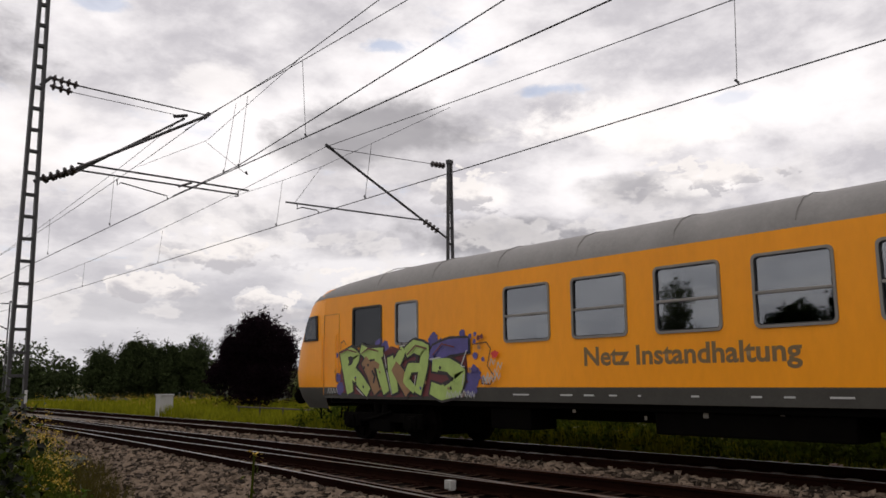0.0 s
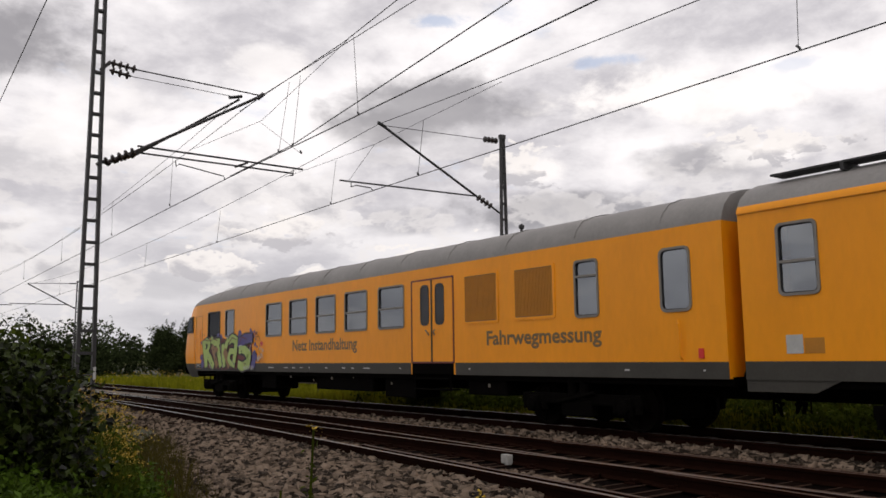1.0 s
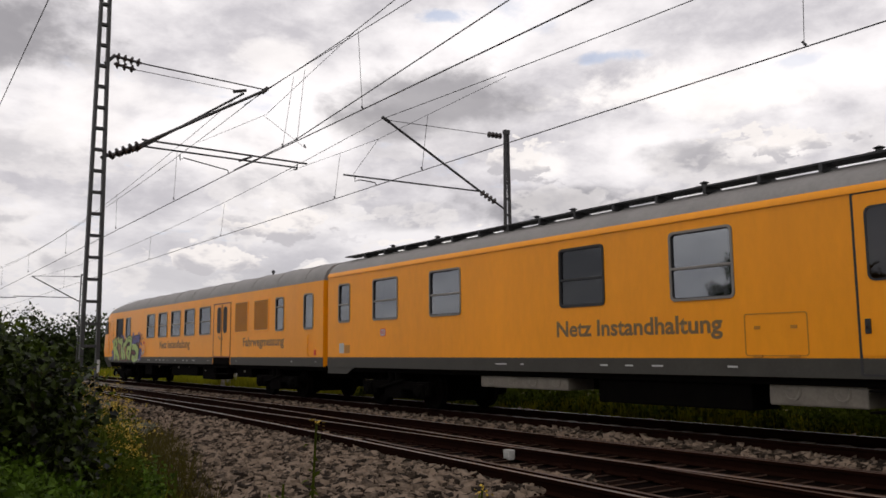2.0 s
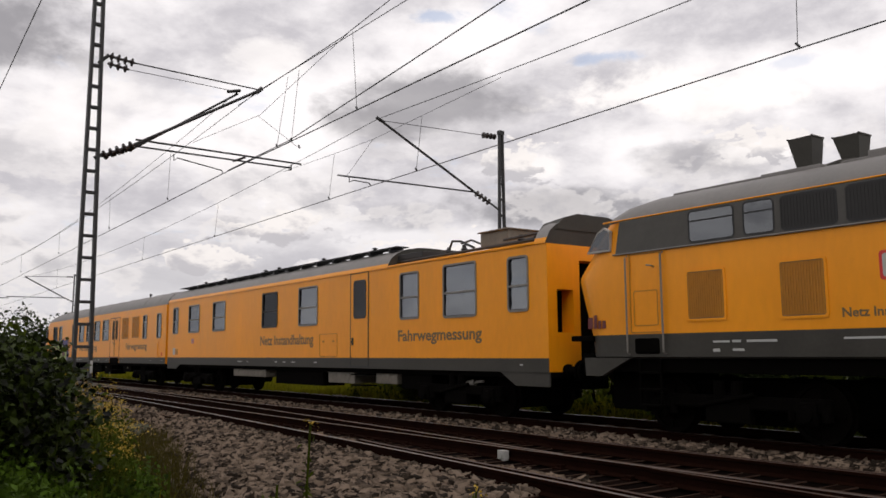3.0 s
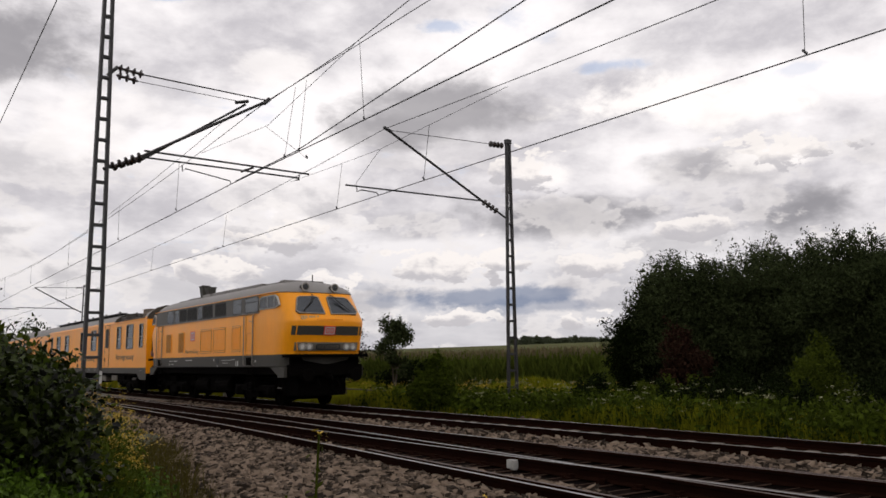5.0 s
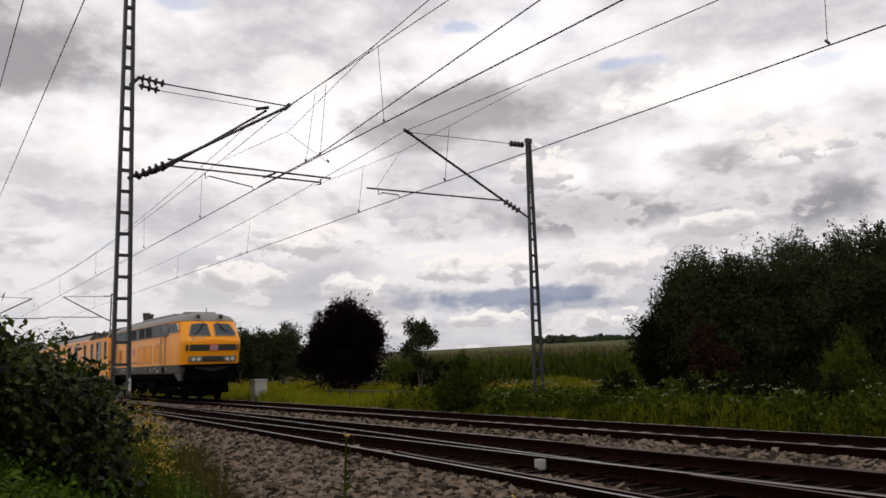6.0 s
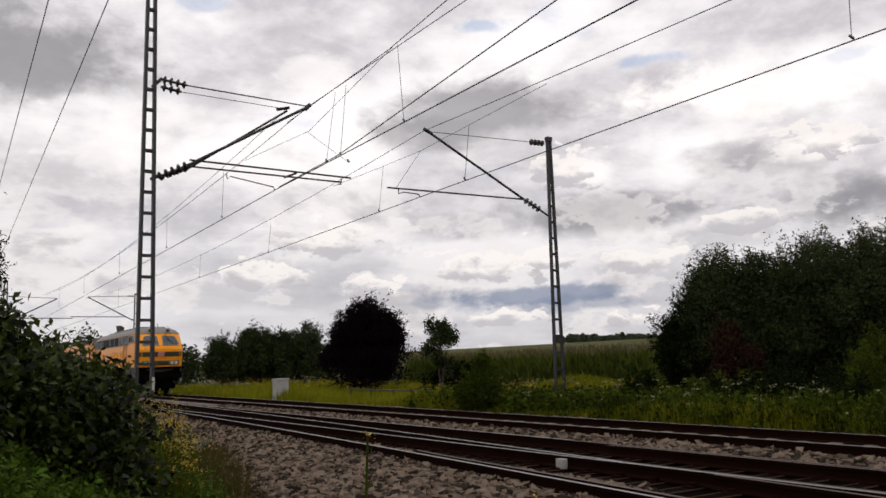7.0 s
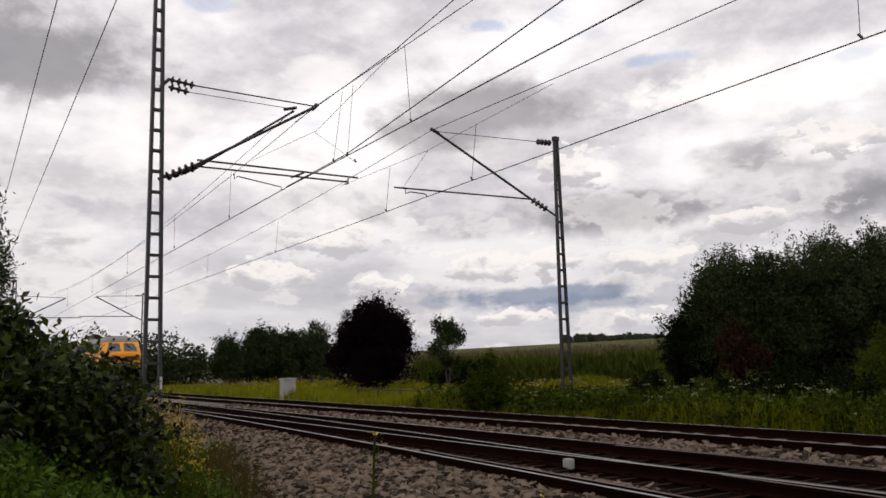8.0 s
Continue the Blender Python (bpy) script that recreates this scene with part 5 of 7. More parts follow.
def locomotive():
    s0 = -42.35
    v = thing("diesel_locomotive", "orange-yellow diesel locomotive with grey roof and window strip", "locomotive")

    def plan(w, ye):
        half = [(w, 0.0), (w, ye - 0.9), (w - 0.03, ye - 0.5), (w - 0.11, ye - 0.22), (w - 0.30, ye - 0.06), (w - 0.62, ye)]
        quarter = [(-a, -b) for a, b in half]
        front = quarter + [(0, -ye - 0.015)] + [(a, -b) for a, b in half[::-1]]
        back = [(a, b) for a, b in half[1:]] + [(0, ye + 0.015)] + [(-a, b) for a, b in half[::-1][:-1]]
        ring = front + back
        return ring + ring[:1]

    bm = bmesh.new()
    end_rings(bm, [(1.25, 1.36, 7.12, 1), (1.28, 1.41, 7.18, 1), (1.66, 1.42, 7.22, 1), (1.67, 1.42, 7.22, 0), (2.2, 1.42, 7.38, 0), (2.66, 1.42, 7.50, 0), (2.74, 1.415, 7.48, 0),
                   (3.1, 1.41, 7.18, 0), (3.64, 1.38, 6.76, 0), (3.66, 1.39, 6.78, 2), (3.74, 1.36, 6.70, 2), (3.90, 1.22, 6.45, 2), (4.03, 0.95, 6.15, 2), (4.11, 0.6, 5.85, 2), (4.14, 0.63, 5.5, 2)], plan)
    part("body", bm, [M["paint"], M["band"], M["loco_roof"]], v, smooth=True)
    bm = bmesh.new()
    box(bm, -0.66, 0.66, -5.6, 5.6, 4.09, 4.135, 0.02)
    part("roof_top", bm, M["loco_roof"], v)
    for s in (-1, 1):
        bm = bmesh.new()
        e = [(s * 6.05, 1.26), (s * 7.14, 1.26), (s * 7.12, 0.94), (s * 6.75, 0.94)]
        plate(bm, e, -1.40, -1.30)
        part("skirt", bm, M["band"], v)
        bm = bmesh.new()
        plate(bm, e, 1.30, 1.40)
        part("skirt", bm, M["band"], v)
    X = -1.42
    bm = bmesh.new()
    plate(bm, [(-5.02, 3.07), (6.3, 3.07), (6.18, 3.64), (-4.9, 3.64), (-5.12, 3.5), (-5.15, 3.2)], -1.428, -1.375)
    strip = part("window_strip", bm, M["strip"], v, "grey strip with dark machine-room windows and vents")
    bm = bmesh.new()
    tube(bm, [(-1.435, -5.15, 3.06), (-1.435, 6.35, 3.06)], 0.014, 6)
    tube(bm, [(-1.42, -5.15, 3.06), (-1.435, -5.2, 3.3), (-1.41, -5.1, 3.6)], 0.012, 6)
    part("trim", bm, M["alu"], strip)
    bm = bmesh.new()
    tube(bm, [(-1.395, -6.6, 3.66), (-1.41, -5.5, 3.66), (-1.41, 6.0, 3.66), (-1.39, 6.6, 3.66)], 0.014, 6)
    part("trim", bm, M["paint"], v)
    for a, b, kind in ((-38.49, -37.63, "pane"), (-39.17, -38.64, "pane"), (-40.13, -39.27, "vent"), (-41.36, -40.25, "vent"), (-41.96, -41.48, "pane"), (-43.12, -42.06, "vent"),
                       (-44.50, -43.36, "vent"), (-45.98, -45.16, "pane"), (-47.42, -46.30, "pane")):
        cy, w = (a + b) / 2 - s0, b - a
        bm = bmesh.new()
        ring_plate(bm, rrect(cy, 3.355, w, 0.52, 0.08), rrect(cy, 3.355, w - 0.05, 0.47, 0.06), -1.434, -1.42)
        fr = part("window" if kind == "pane" else "vent", bm, M["rubber"], strip)
        bm = bmesh.new()
        plate(bm, rrect(cy, 3.355, w - 0.045, 0.475, 0.06), -1.431, -1.424)
        if kind == "pane":
            sash = bmesh.new()
            box(sash, -1.436, -1.428, cy - w / 2 + 0.03, cy + w / 2 - 0.03, 3.43, 3.455)
            part("bar", sash, M["rubber"], fr)
        if kind == "vent":
            for k in range(int(w / 0.05)):
                y = cy - w / 2 + 0.04 + k * 0.05
                box(bm, -1.437, -1.43, y, y + 0.02, 3.14, 3.57)
        part("pane" if kind == "pane" else "slats", bm, M["glass_strip" if kind == "pane" else "vent"], fr)
    # side filters, panels and the two cab doors
    louvre(v, -38.24 - s0, -37.57 - s0, 1.88, 2.63, X, 16, surround=0.04)
    louvre(v, -39.88 - s0, -39.21 - s0, 1.86, 2.64, X, 16, surround=0.04)
    for a, b in ((-42.98, -41.86), (-44.40, -43.26), (-45.83, -45.13)):
        louvre(v, a - s0, b - s0, 1.85, 2.64, X, 13, material="paint", surround=0.05, name="filter_panel")
    for a, b in ((-37.03, -36.35), (-47.04, -46.36)):
        c, w = (a + b) / 2 - s0, b - a
        bm = bmesh.new()
        ring_plate(bm, rrect(c, 2.36, w, 1.36, 0.03), rrect(c, 2.36, w - 0.04, 1.32, 0.02), X - 0.008, X + 0.01)
        door = part("door", bm, M["paint_dark"], v)
        bm = bmesh.new()
        ring_plate(bm, rrect(c, 2.1, w - 0.16, 0.6, 0.03), rrect(c, 2.1, w - 0.19, 0.57, 0.02), X - 0.006, X + 0.01)
        part("door_panel", bm, M["paint_dark"], door)
        bm = bmesh.new()
        tube(bm, [(X, c - 0.2, 2.78), (X - 0.05, c - 0.2, 2.8), (X - 0.05, c - 0.08, 2.82)], 0.014, 6)
        part("handle", bm, M["alu"], door)
        for d in (-1, 1):
            bm = bmesh.new()
            y = c + d * (w / 2 + 0.045)
            tube(bm, [(X, y, 1.32), (X - 0.055, y, 1.36), (X - 0.055, y, 2.98), (X, y, 3.02)], 0.017, 6)
            part("handrail", bm, M["alu"], door)
        # raised dark plate: the depth of the step hole is only in its colour
        bm = bmesh.new()
        plate(bm, rrect(c, 1.46, w - 0.16, 0.26, 0.04), X - 0.006, X + 0.01)
        box(bm, X - 0.02, X, c - 0.24, c + 0.24, 1.36, 1.375)
        part("step_hole", bm, M["grime_dark"], door)
        bm = bmesh.new()
        for z in (1.0, 0.72, 0.46):
            box(bm, -1.42, -1.15, c - 0.22, c + 0.22, z, z + 0.03, 0.006)
        for d in (-0.22, 0.22):
            box(bm, -1.38, -1.34, c + d - 0.015, c + d + 0.015, 0.46, 1.25)
        part("step", bm, M["grime_dark"], door)
    # cab side windows
    for s in (1, -1):
        pts = [(s * 5.17, 3.14), (s * 6.45, 3.14), (s * 6.72, 3.22), (s * 6.55, 3.50), (s * 6.35, 3.58), (s * 5.32, 3.58), (s * 5.17, 3.5)] if s < 0 else \
              [(6.42, 3.14), (6.98, 3.14), (6.72, 3.50), (6.55, 3.58), (6.42, 3.5)]
        cx = sum(p[0] for p in pts) / len(pts)
        bm = bmesh.new()
        inner = [(cx + (a - cx) * 0.95, 3.36 + (b - 3.36) * 0.84) for a, b in pts]
        ring_plate(bm, pts, inner, -1.432, -1.36)
        w = part("cab_window", bm, M["frame_pale"], v)
        bm = bmesh.new()
        plate(bm, inner, -1.426, -1.418)
        part("pane", bm, M["glass_clear"], w)
        if s < 0:
            for y in (-6.35, -5.8):
                bm = bmesh.new()
                box(bm, -1.432, -1.415, y - 0.015, y + 0.015, 3.18, 3.55)
                part("bar", bm, M["frame_pale"], w)
    # the end that faces back along the line: windscreens, lamps, nose band
    lean = 38
    for s in (-1, 1):
        bm = bmesh.new()
        out_ = [(s * 0.10, -0.32), (s * 1.02, -0.30), (s * 1.10, -0.2), (s * 0.92, 0.36), (s * 0.82, 0.42), (s * 0.22, 0.45), (s * 0.14, 0.4)]
        cx = s * 0.58
        inn = [(cx + (a - cx) * 0.93, 0.06 + (b - 0.06) * 0.92) for a, b in out_]
        ring_plate(bm, out_, inn, -0.03, 0.03)
        on_front(bm, -7.155, 3.17, lean)
        w = part("windscreen", bm, M["alu"], v)
        bm = bmesh.new()
        plate(bm, inn, -0.018, -0.008)
        on_front(bm, -7.155, 3.17, lean)
        part("pane", bm, M["glass_clear"], w)
        # flat dark sheet close behind the glass stands for the unlit cab
        bm = bmesh.new()
        plate(bm, [(cx + (a - cx) * 0.985, 0.06 + (b - 0.06) * 0.98) for a, b in inn], -0.004, 0.004)
        on_front(bm, -7.155, 3.17, lean)
        part("dark_cab", bm, M["inside"], w)
        bm = bmesh.new()
        tube(bm, [(s * 0.3, -6.62, 3.66), (s * 0.35, -6.95, 3.55), (s * 0.62, -7.2, 3.22)], 0.016, 6)
        tube(bm, [(s * 0.36, -7.08, 3.46), (s * 0.82, -7.32, 3.06)], 0.02, 6)
        part("wiper", bm, M["rubber"], w)
        bm = bmesh.new()
        lathe(bm, (s * 0.53, -6.54, 3.82), (0, -1, 0.05), [(0, 0.11), (0.2, 0.12), (0.22, 0.135), (0.25, 0.135), (0.25, 0.11)], 18)
        top = part("top_lamp", bm, M["band"], v)
        bm = bmesh.new()
        lathe(bm, (s * 0.53, -6.78, 3.833), (0, -1, 0.05), [(0, 0.15), (0.02, 0.15), (0.02, 0.11), (0, 0.11)], 18)
        part("rim", bm, M["frame_pale"], top)
        bm = bmesh.new()
        lathe(bm, (s * 0.53, -6.775, 3.833), (0, -1, 0.05), [(0, 0.105), (0.01, 0.1), (0.02, 0.02)], 18)
        part("lens", bm, M["glass_dark"], top)
    nose_lean = -15

    def wrap(bm, z0, z1, half, proud):
        """A thin plate that follows the rounded nose from side to side."""
        rows = []
        for z in (z0, z1):
            ye, w = np.interp(z, (1.67, 2.2, 2.66), (7.22, 7.38, 7.50)), 1.42
            for out in (proud, -0.03):
                row = []
                for x in np.linspace(-half, half, 25):
                    back = np.interp(w - abs(x), (0, 0.03, 0.11, 0.30, 0.62, 1.42), (0.9, 0.5, 0.22, 0.06, 0, -0.015))
                    row.append(bm.verts.new((x, -(ye - back) - out, z)))
                rows.append(row)
        lo, lo_in, hi, hi_in = rows
        for r0, r1 in ((lo, hi), (hi, hi_in), (hi_in, lo_in), (lo_in, lo)):
            for i in range(24):
                bm.faces.new((r0[i], r0[i + 1], r1[i + 1], r1[i]))
        for i in (0, 24):
            bm.faces.new((lo[i], hi[i], hi_in[i], lo_in[i]))

    bm = bmesh.new()
    wrap(bm, 2.255, 2.545, 1.24, 0.006)
    part("nose_band", bm, M["band"], v)
    bm = bmesh.new()
    plate(bm, rrect(0, 0, 0.40, 0.30, 0.03), -0.016, 0.02)
    on_front(bm, -7.46, 2.40, nose_lean)
    sign = part("emblem", bm, M["red"], v, "red and white square emblem")
    bm = bmesh.new()
    plate(bm, rrect(0, 0, 0.345, 0.245, 0.02), -0.020, 0.01)
    on_front(bm, -7.46, 2.40, nose_lean)
    part("field", bm, M["white"], sign)
    bm = bmesh.new()
    for s in (-1, 1):
        ring_plate(bm, rrect(s * 0.075, 0, 0.11, 0.17, 0.03), rrect(s * 0.075, 0, 0.055, 0.11, 0.02), -0.024, -0.015)
    on_front(bm, -7.46, 2.40, nose_lean)
    part("mark", bm, M["red"], sign)
    bm = bmesh.new()
    wrap(bm, 1.77, 2.03, 1.12, 0.02)
    lights = part("headlight_panel", bm, M["dusty"], v, "grey headlight panel")
    for x in (-0.90, -0.66, 0.66, 0.90):
        bm = bmesh.new()
        lathe(bm, (x, -7.345, 1.89), (0, -1, -0.25), [(0, 0.115), (0.05, 0.12), (0.055, 0.085), (0.03, 0.08)], 18)
        lamp = part("headlight", bm, M["frame_pale"], lights)
        bm = bmesh.new()
        lathe(bm, (x, -7.37, 1.884), (0, -1, -0.25), [(0, 0.078), (0.015, 0.06), (0.02, 0.01)], 16)
        lamp.parent = v
        part("lens", bm, M["lamp"], lamp)
    bm = bmesh.new()
    ring_plate(bm, rrect(0, 0, 0.86, 0.20, 0.08), rrect(0, 0, 0.80, 0.15, 0.06), -0.075, -0.05)
    for k in range(3):
        box(bm, -0.07, -0.06, -0.38, 0.38, -0.05 + 0.04 * k, -0.04 + 0.04 * k)
    on_front(bm, -7.30, 1.90, nose_lean)
    part("nose_grille", bm, M["rubber"], lights)
    for s in (-1, 1):
        bm = bmesh.new()
        tube(bm, [(s * 1.02, -7.3, 1.75), (s * 1.10, -7.42, 1.78), (s * 1.12, -7.42, 2.02), (s * 1.04, -7.36, 2.08)], 0.018, 6)
        part("handrail", bm, M["paint"], v)
    bm = bmesh.new()
    tube(bm, [(-0.45, -7.47, 2.74), (-0.45, -7.53, 2.76), (0.45, -7.53, 2.76), (0.45, -7.47, 2.74)], 0.012, 6)
    part("handrail", bm, M["paint"], v)
    # vehicle number as plain bars; a painted name likewise
    for k, x in enumerate((-0.98, -0.9, -0.82, -0.70, -0.62, -0.54, -0.42)):
        bm = bmesh.new()
        plate(bm, [(-x, 0), (-x - 0.06, 0), (-x - 0.06, 0.14), (-x, 0.14)], -0.03, 0.0)
        on_front(bm, -7.44, 2.73, 30)
        part("number_bar", bm, M["number"], v)
    bars(v, "name_bar", [(7.02, 1.78, 0.12, 0.2), (6.87, 1.78, 0.07, 0.24), (6.77, 1.78, 0.07, 0.14), (6.67, 1.78, 0.08, 0.14)], -1.415, "g_red")
    emblem(v, -41.18 - s0, -40.64 - s0, 2.28, 2.67, X)
    lettering("Netz Instandhaltung", v, "lettering", M["letter"], -40.10 - s0, -41.62 - s0, 1.82, 1.95, X - 0.004, 0.024)
    bars(v, "stencil_mark", [(a - s0, z, l, h * 0.6) for a, z, l, h in ((-40.1, 1.52, 0.8, 0.05), (-38.0, 1.5, 0.3, 0.05), (-38.35, 1.5, 0.15, 0.06), (-38.6, 1.5, 0.5, 0.06), (-38.0, 1.36, 0.12, 0.08),
                                                                (-38.35, 1.37, 0.2, 0.06), (-43.3, 1.5, 0.1, 0.1), (-44.15, 1.5, 0.9, 0.03), (-44.15, 1.4, 0.7, 0.03), (-45.1, 1.52, 0.3, 0.04),
                                                                (-45.5, 1.3, 0.05, 0.3), (-45.65, 1.3, 0.08, 0.3), (-43.7, 1.28, 0.05, 0.08), (-47.2, 1.42, 0.08, 0.12))], X)
    bm = bmesh.new()
    lathe(bm, (X, -43.72 - s0, 1.49), (-1, 0, 0), [(-0.02, 0.11), (0.012, 0.11), (0.012, 0.08), (0.0, 0.07)], 18)
    part("filler_cap", bm, M["rubber"], v)
    # roof: exhausts, fan covers, aerial
    for y, l in ((-39.15, 0.56), (-39.88, 0.44)):
        bm = bmesh.new()
        pts = [(-0.15, -0.11), (0.15, -0.11), (0.15, 0.11), (-0.15, 0.11)]
        r0 = [bm.verts.new((-0.35 + a * 0.8, y - s0 + b, 4.05)) for a, b in pts]
        r1 = [bm.verts.new((-0.35 + a * 1.15, y - s0 + 0.05 + b * 1.85, 4.10 + l)) for a, b in pts]
        r2 = [bm.verts.new((-0.35 + a * 0.95, y - s0 + 0.05 + b * 1.6, 4.04 + l)) for a, b in pts]
        for i in range(4):
            j = (i + 1) % 4
            bm.faces.new((r0[i], r0[j], r1[j], r1[i]))
            bm.faces.new((r1[i], r1[j], r2[j], r2[i]))
        bm.faces.new(r2), bm.faces.new(r0)
        stack = part("exhaust", bm, M["band"], v)
        bm = bmesh.new()
        for d in (-1, 1):
            box(bm, -0.53, -0.17, y - s0 + 0.05 + d * 0.20 - 0.015, y - s0 + 0.05 + d * 0.20 + 0.015, 4.085 + l, 4.11 + l, 0.005)
        part("lip", bm, M["band"], stack)
        bm = bmesh.new()
        tube(bm, [(-0.62, y - s0 + 0.5, 4.06), (-0.62, y - s0 + 0.1, 4.12), (-0.55, y - s0 - 0.1, 4.12)], 0.05, 8)
        part("pipe", bm, M["band"], stack)
    for a, b, z in ((-39.6, -38.6, 0.02), (-41.2, -40.3, 0.07), (-43.0, -41.4, 0.07), (-44.1, -43.15, 0.07), (-46.3, -44.3, 0.06), (-48.2, -47.8, 0.03)):
        bm = bmesh.new()
        box(bm, -0.85, 0.6, a - s0, b - s0, 4.02, 4.10 + z, 0.03)
        part("roof_hatch", bm, M["loco_roof"], v)
    bm = bmesh.new()
    tube(bm, [(0.1, -6.0, 4.1), (0.1, -6.0, 4.32)], 0.02, 6)
    part("aerial", bm, M["rubber"], v)
    # running gear
    bm = bmesh.new()
    box(bm, -1.30, 1.30, -7.1, 7.1, 1.02, 1.27, 0.02)
    part("underframe", bm, M["grime_dark"], v)
    bm = bmesh.new()
    box(bm, -1.05, 1.05, -1.8, 1.9, 0.38, 1.1, 0.06)
    part("fuel_tank", bm, M["grime_dark"], v)
    for s in (-1, 1):
        for name, wide, ya, yb, za, zb in (("buffer_beam", 1.28, 7.02, 7.30, 0.98, 1.34), ("beam_cover", 1.2, 6.9, 7.2, 1.3, 1.58), ("front_ledge", 1.4, 6.95, 7.48, 1.56, 1.66)):
            bm = bmesh.new()
            box(bm, -wide, wide, s * ya, s * yb, za, zb, 0.02)
            part(name, bm, M["grime_dark"], v)
        # added dark block that fills the gap beside the coupling
        bm = bmesh.new()
        box(bm, -0.85, 0.85, s * 5.9, s * 7.0, 0.34, 1.05, 0.05)
        part("brake_gear", bm, M["grime_dark"], v)
    for y in (1.0, -1.1):
        bm = bmesh.new()
        lathe(bm, (-0.95, y - 0.7, 0.62), (0, 1, 0), [(0, 0.22), (0.03, 0.25), (1.3, 0.25), (1.33, 0.22)], 16)
        part("air_tank", bm, M["grime_dark"], v)
    bogie(v, 4.3, 2.65, 0.46)
    bogie(v, -4.3, 2.65, 0.46)
    buffers(v, -7.28, -1, half=0.84)
    buffers(v, 7.28, 1, half=0.84)
    bars(v, "step_edge", [(-6.55, 0.95, 0.35, 0.02), (-6.55, 0.6, 0.35, 0.02)], -1.36, "alu")
    return v, s0


# ------------------------------------------------------------------ overhead line
def mast(at, height, wide0, wide1, pitch_, label, lean=0.0, first=0.1, leg=0.045, deep=0.075):
    """A flat lattice mast: two tapering channel legs with batten plates."""
    m = thing("catenary_mast", label, "mast", at, group="catenary masts")
    m.rotation_euler = (0, radians(lean), 0)
    z0 = -0.5
    half = lambda z: (wide0 + (wide1 - wide0) * (z - z0) / (height - z0)) / 2
    for s in (-1, 1):
        bm = bmesh.new()
        a = [(s * half(z0) - leg, z0), (s * half(z0) + leg, z0)]
        b = [(s * half(height) + leg * 0.9, height), (s * half(height) - leg * 0.9, height)]
        pts = [a[0], a[1], b[0], b[1]]
        f0 = [bm.verts.new((x, -deep, z)) for x, z in pts]
        f1 = [bm.verts.new((x, deep, z)) for x, z in pts]
        bm.faces.new(f0), bm.faces.new(f1[::-1])
        for i in range(4):
            bm.faces.new((f0[i], f0[(i + 1) % 4], f1[(i + 1) % 4], f1[i]))
        part("leg", bm, M["steel"], m)
    n = int((height - first - 0.2) / pitch_)
    for k in range(n + 1):
        z = first + k * pitch_
        bm = bmesh.new()
        h = half(z)
        box(bm, -h, h, 0.013 - deep, deep - 0.013, z - 0.035, z + 0.035, 0.006)
        part("batten", bm, M["steel"], m)
    bm = bmesh.new()
    box(bm, -half(height) - 0.05, half(height) + 0.05, -deep - 0.015, deep + 0.015, height - 0.12, height + 0.02, 0.01)
    part("head", bm, M["steel"], m)
    return m


def insulator(parent, a, b, sheds=4, radius=0.07):
    """A string of ribbed porcelain sheds from a to b."""
    a, b = Vector(a), Vector(b)
    l = (b - a).length
    outline = [(0, 0.03)]
    for k in range(sheds):
        c = l * (k + 0.5) / sheds
        outline += [(c - l * 0.3 / sheds, 0.035), (c - l * 0.05 / sheds, radius), (c + l * 0.12 / sheds, radius), (c + l * 0.2 / sheds, 0.035)]
    outline += [(l, 0.03)]
    bm = bmesh.new()
    lathe(bm, a, b - a, outline, 12)
    return part("insulator", bm, M["porcelain"], parent)


def bar(parent, name, pts, radius, material="steel", sides=7):
    bm = bmesh.new()
    tube(bm, pts, radius, sides)
    return part(name, bm, M[material], parent)


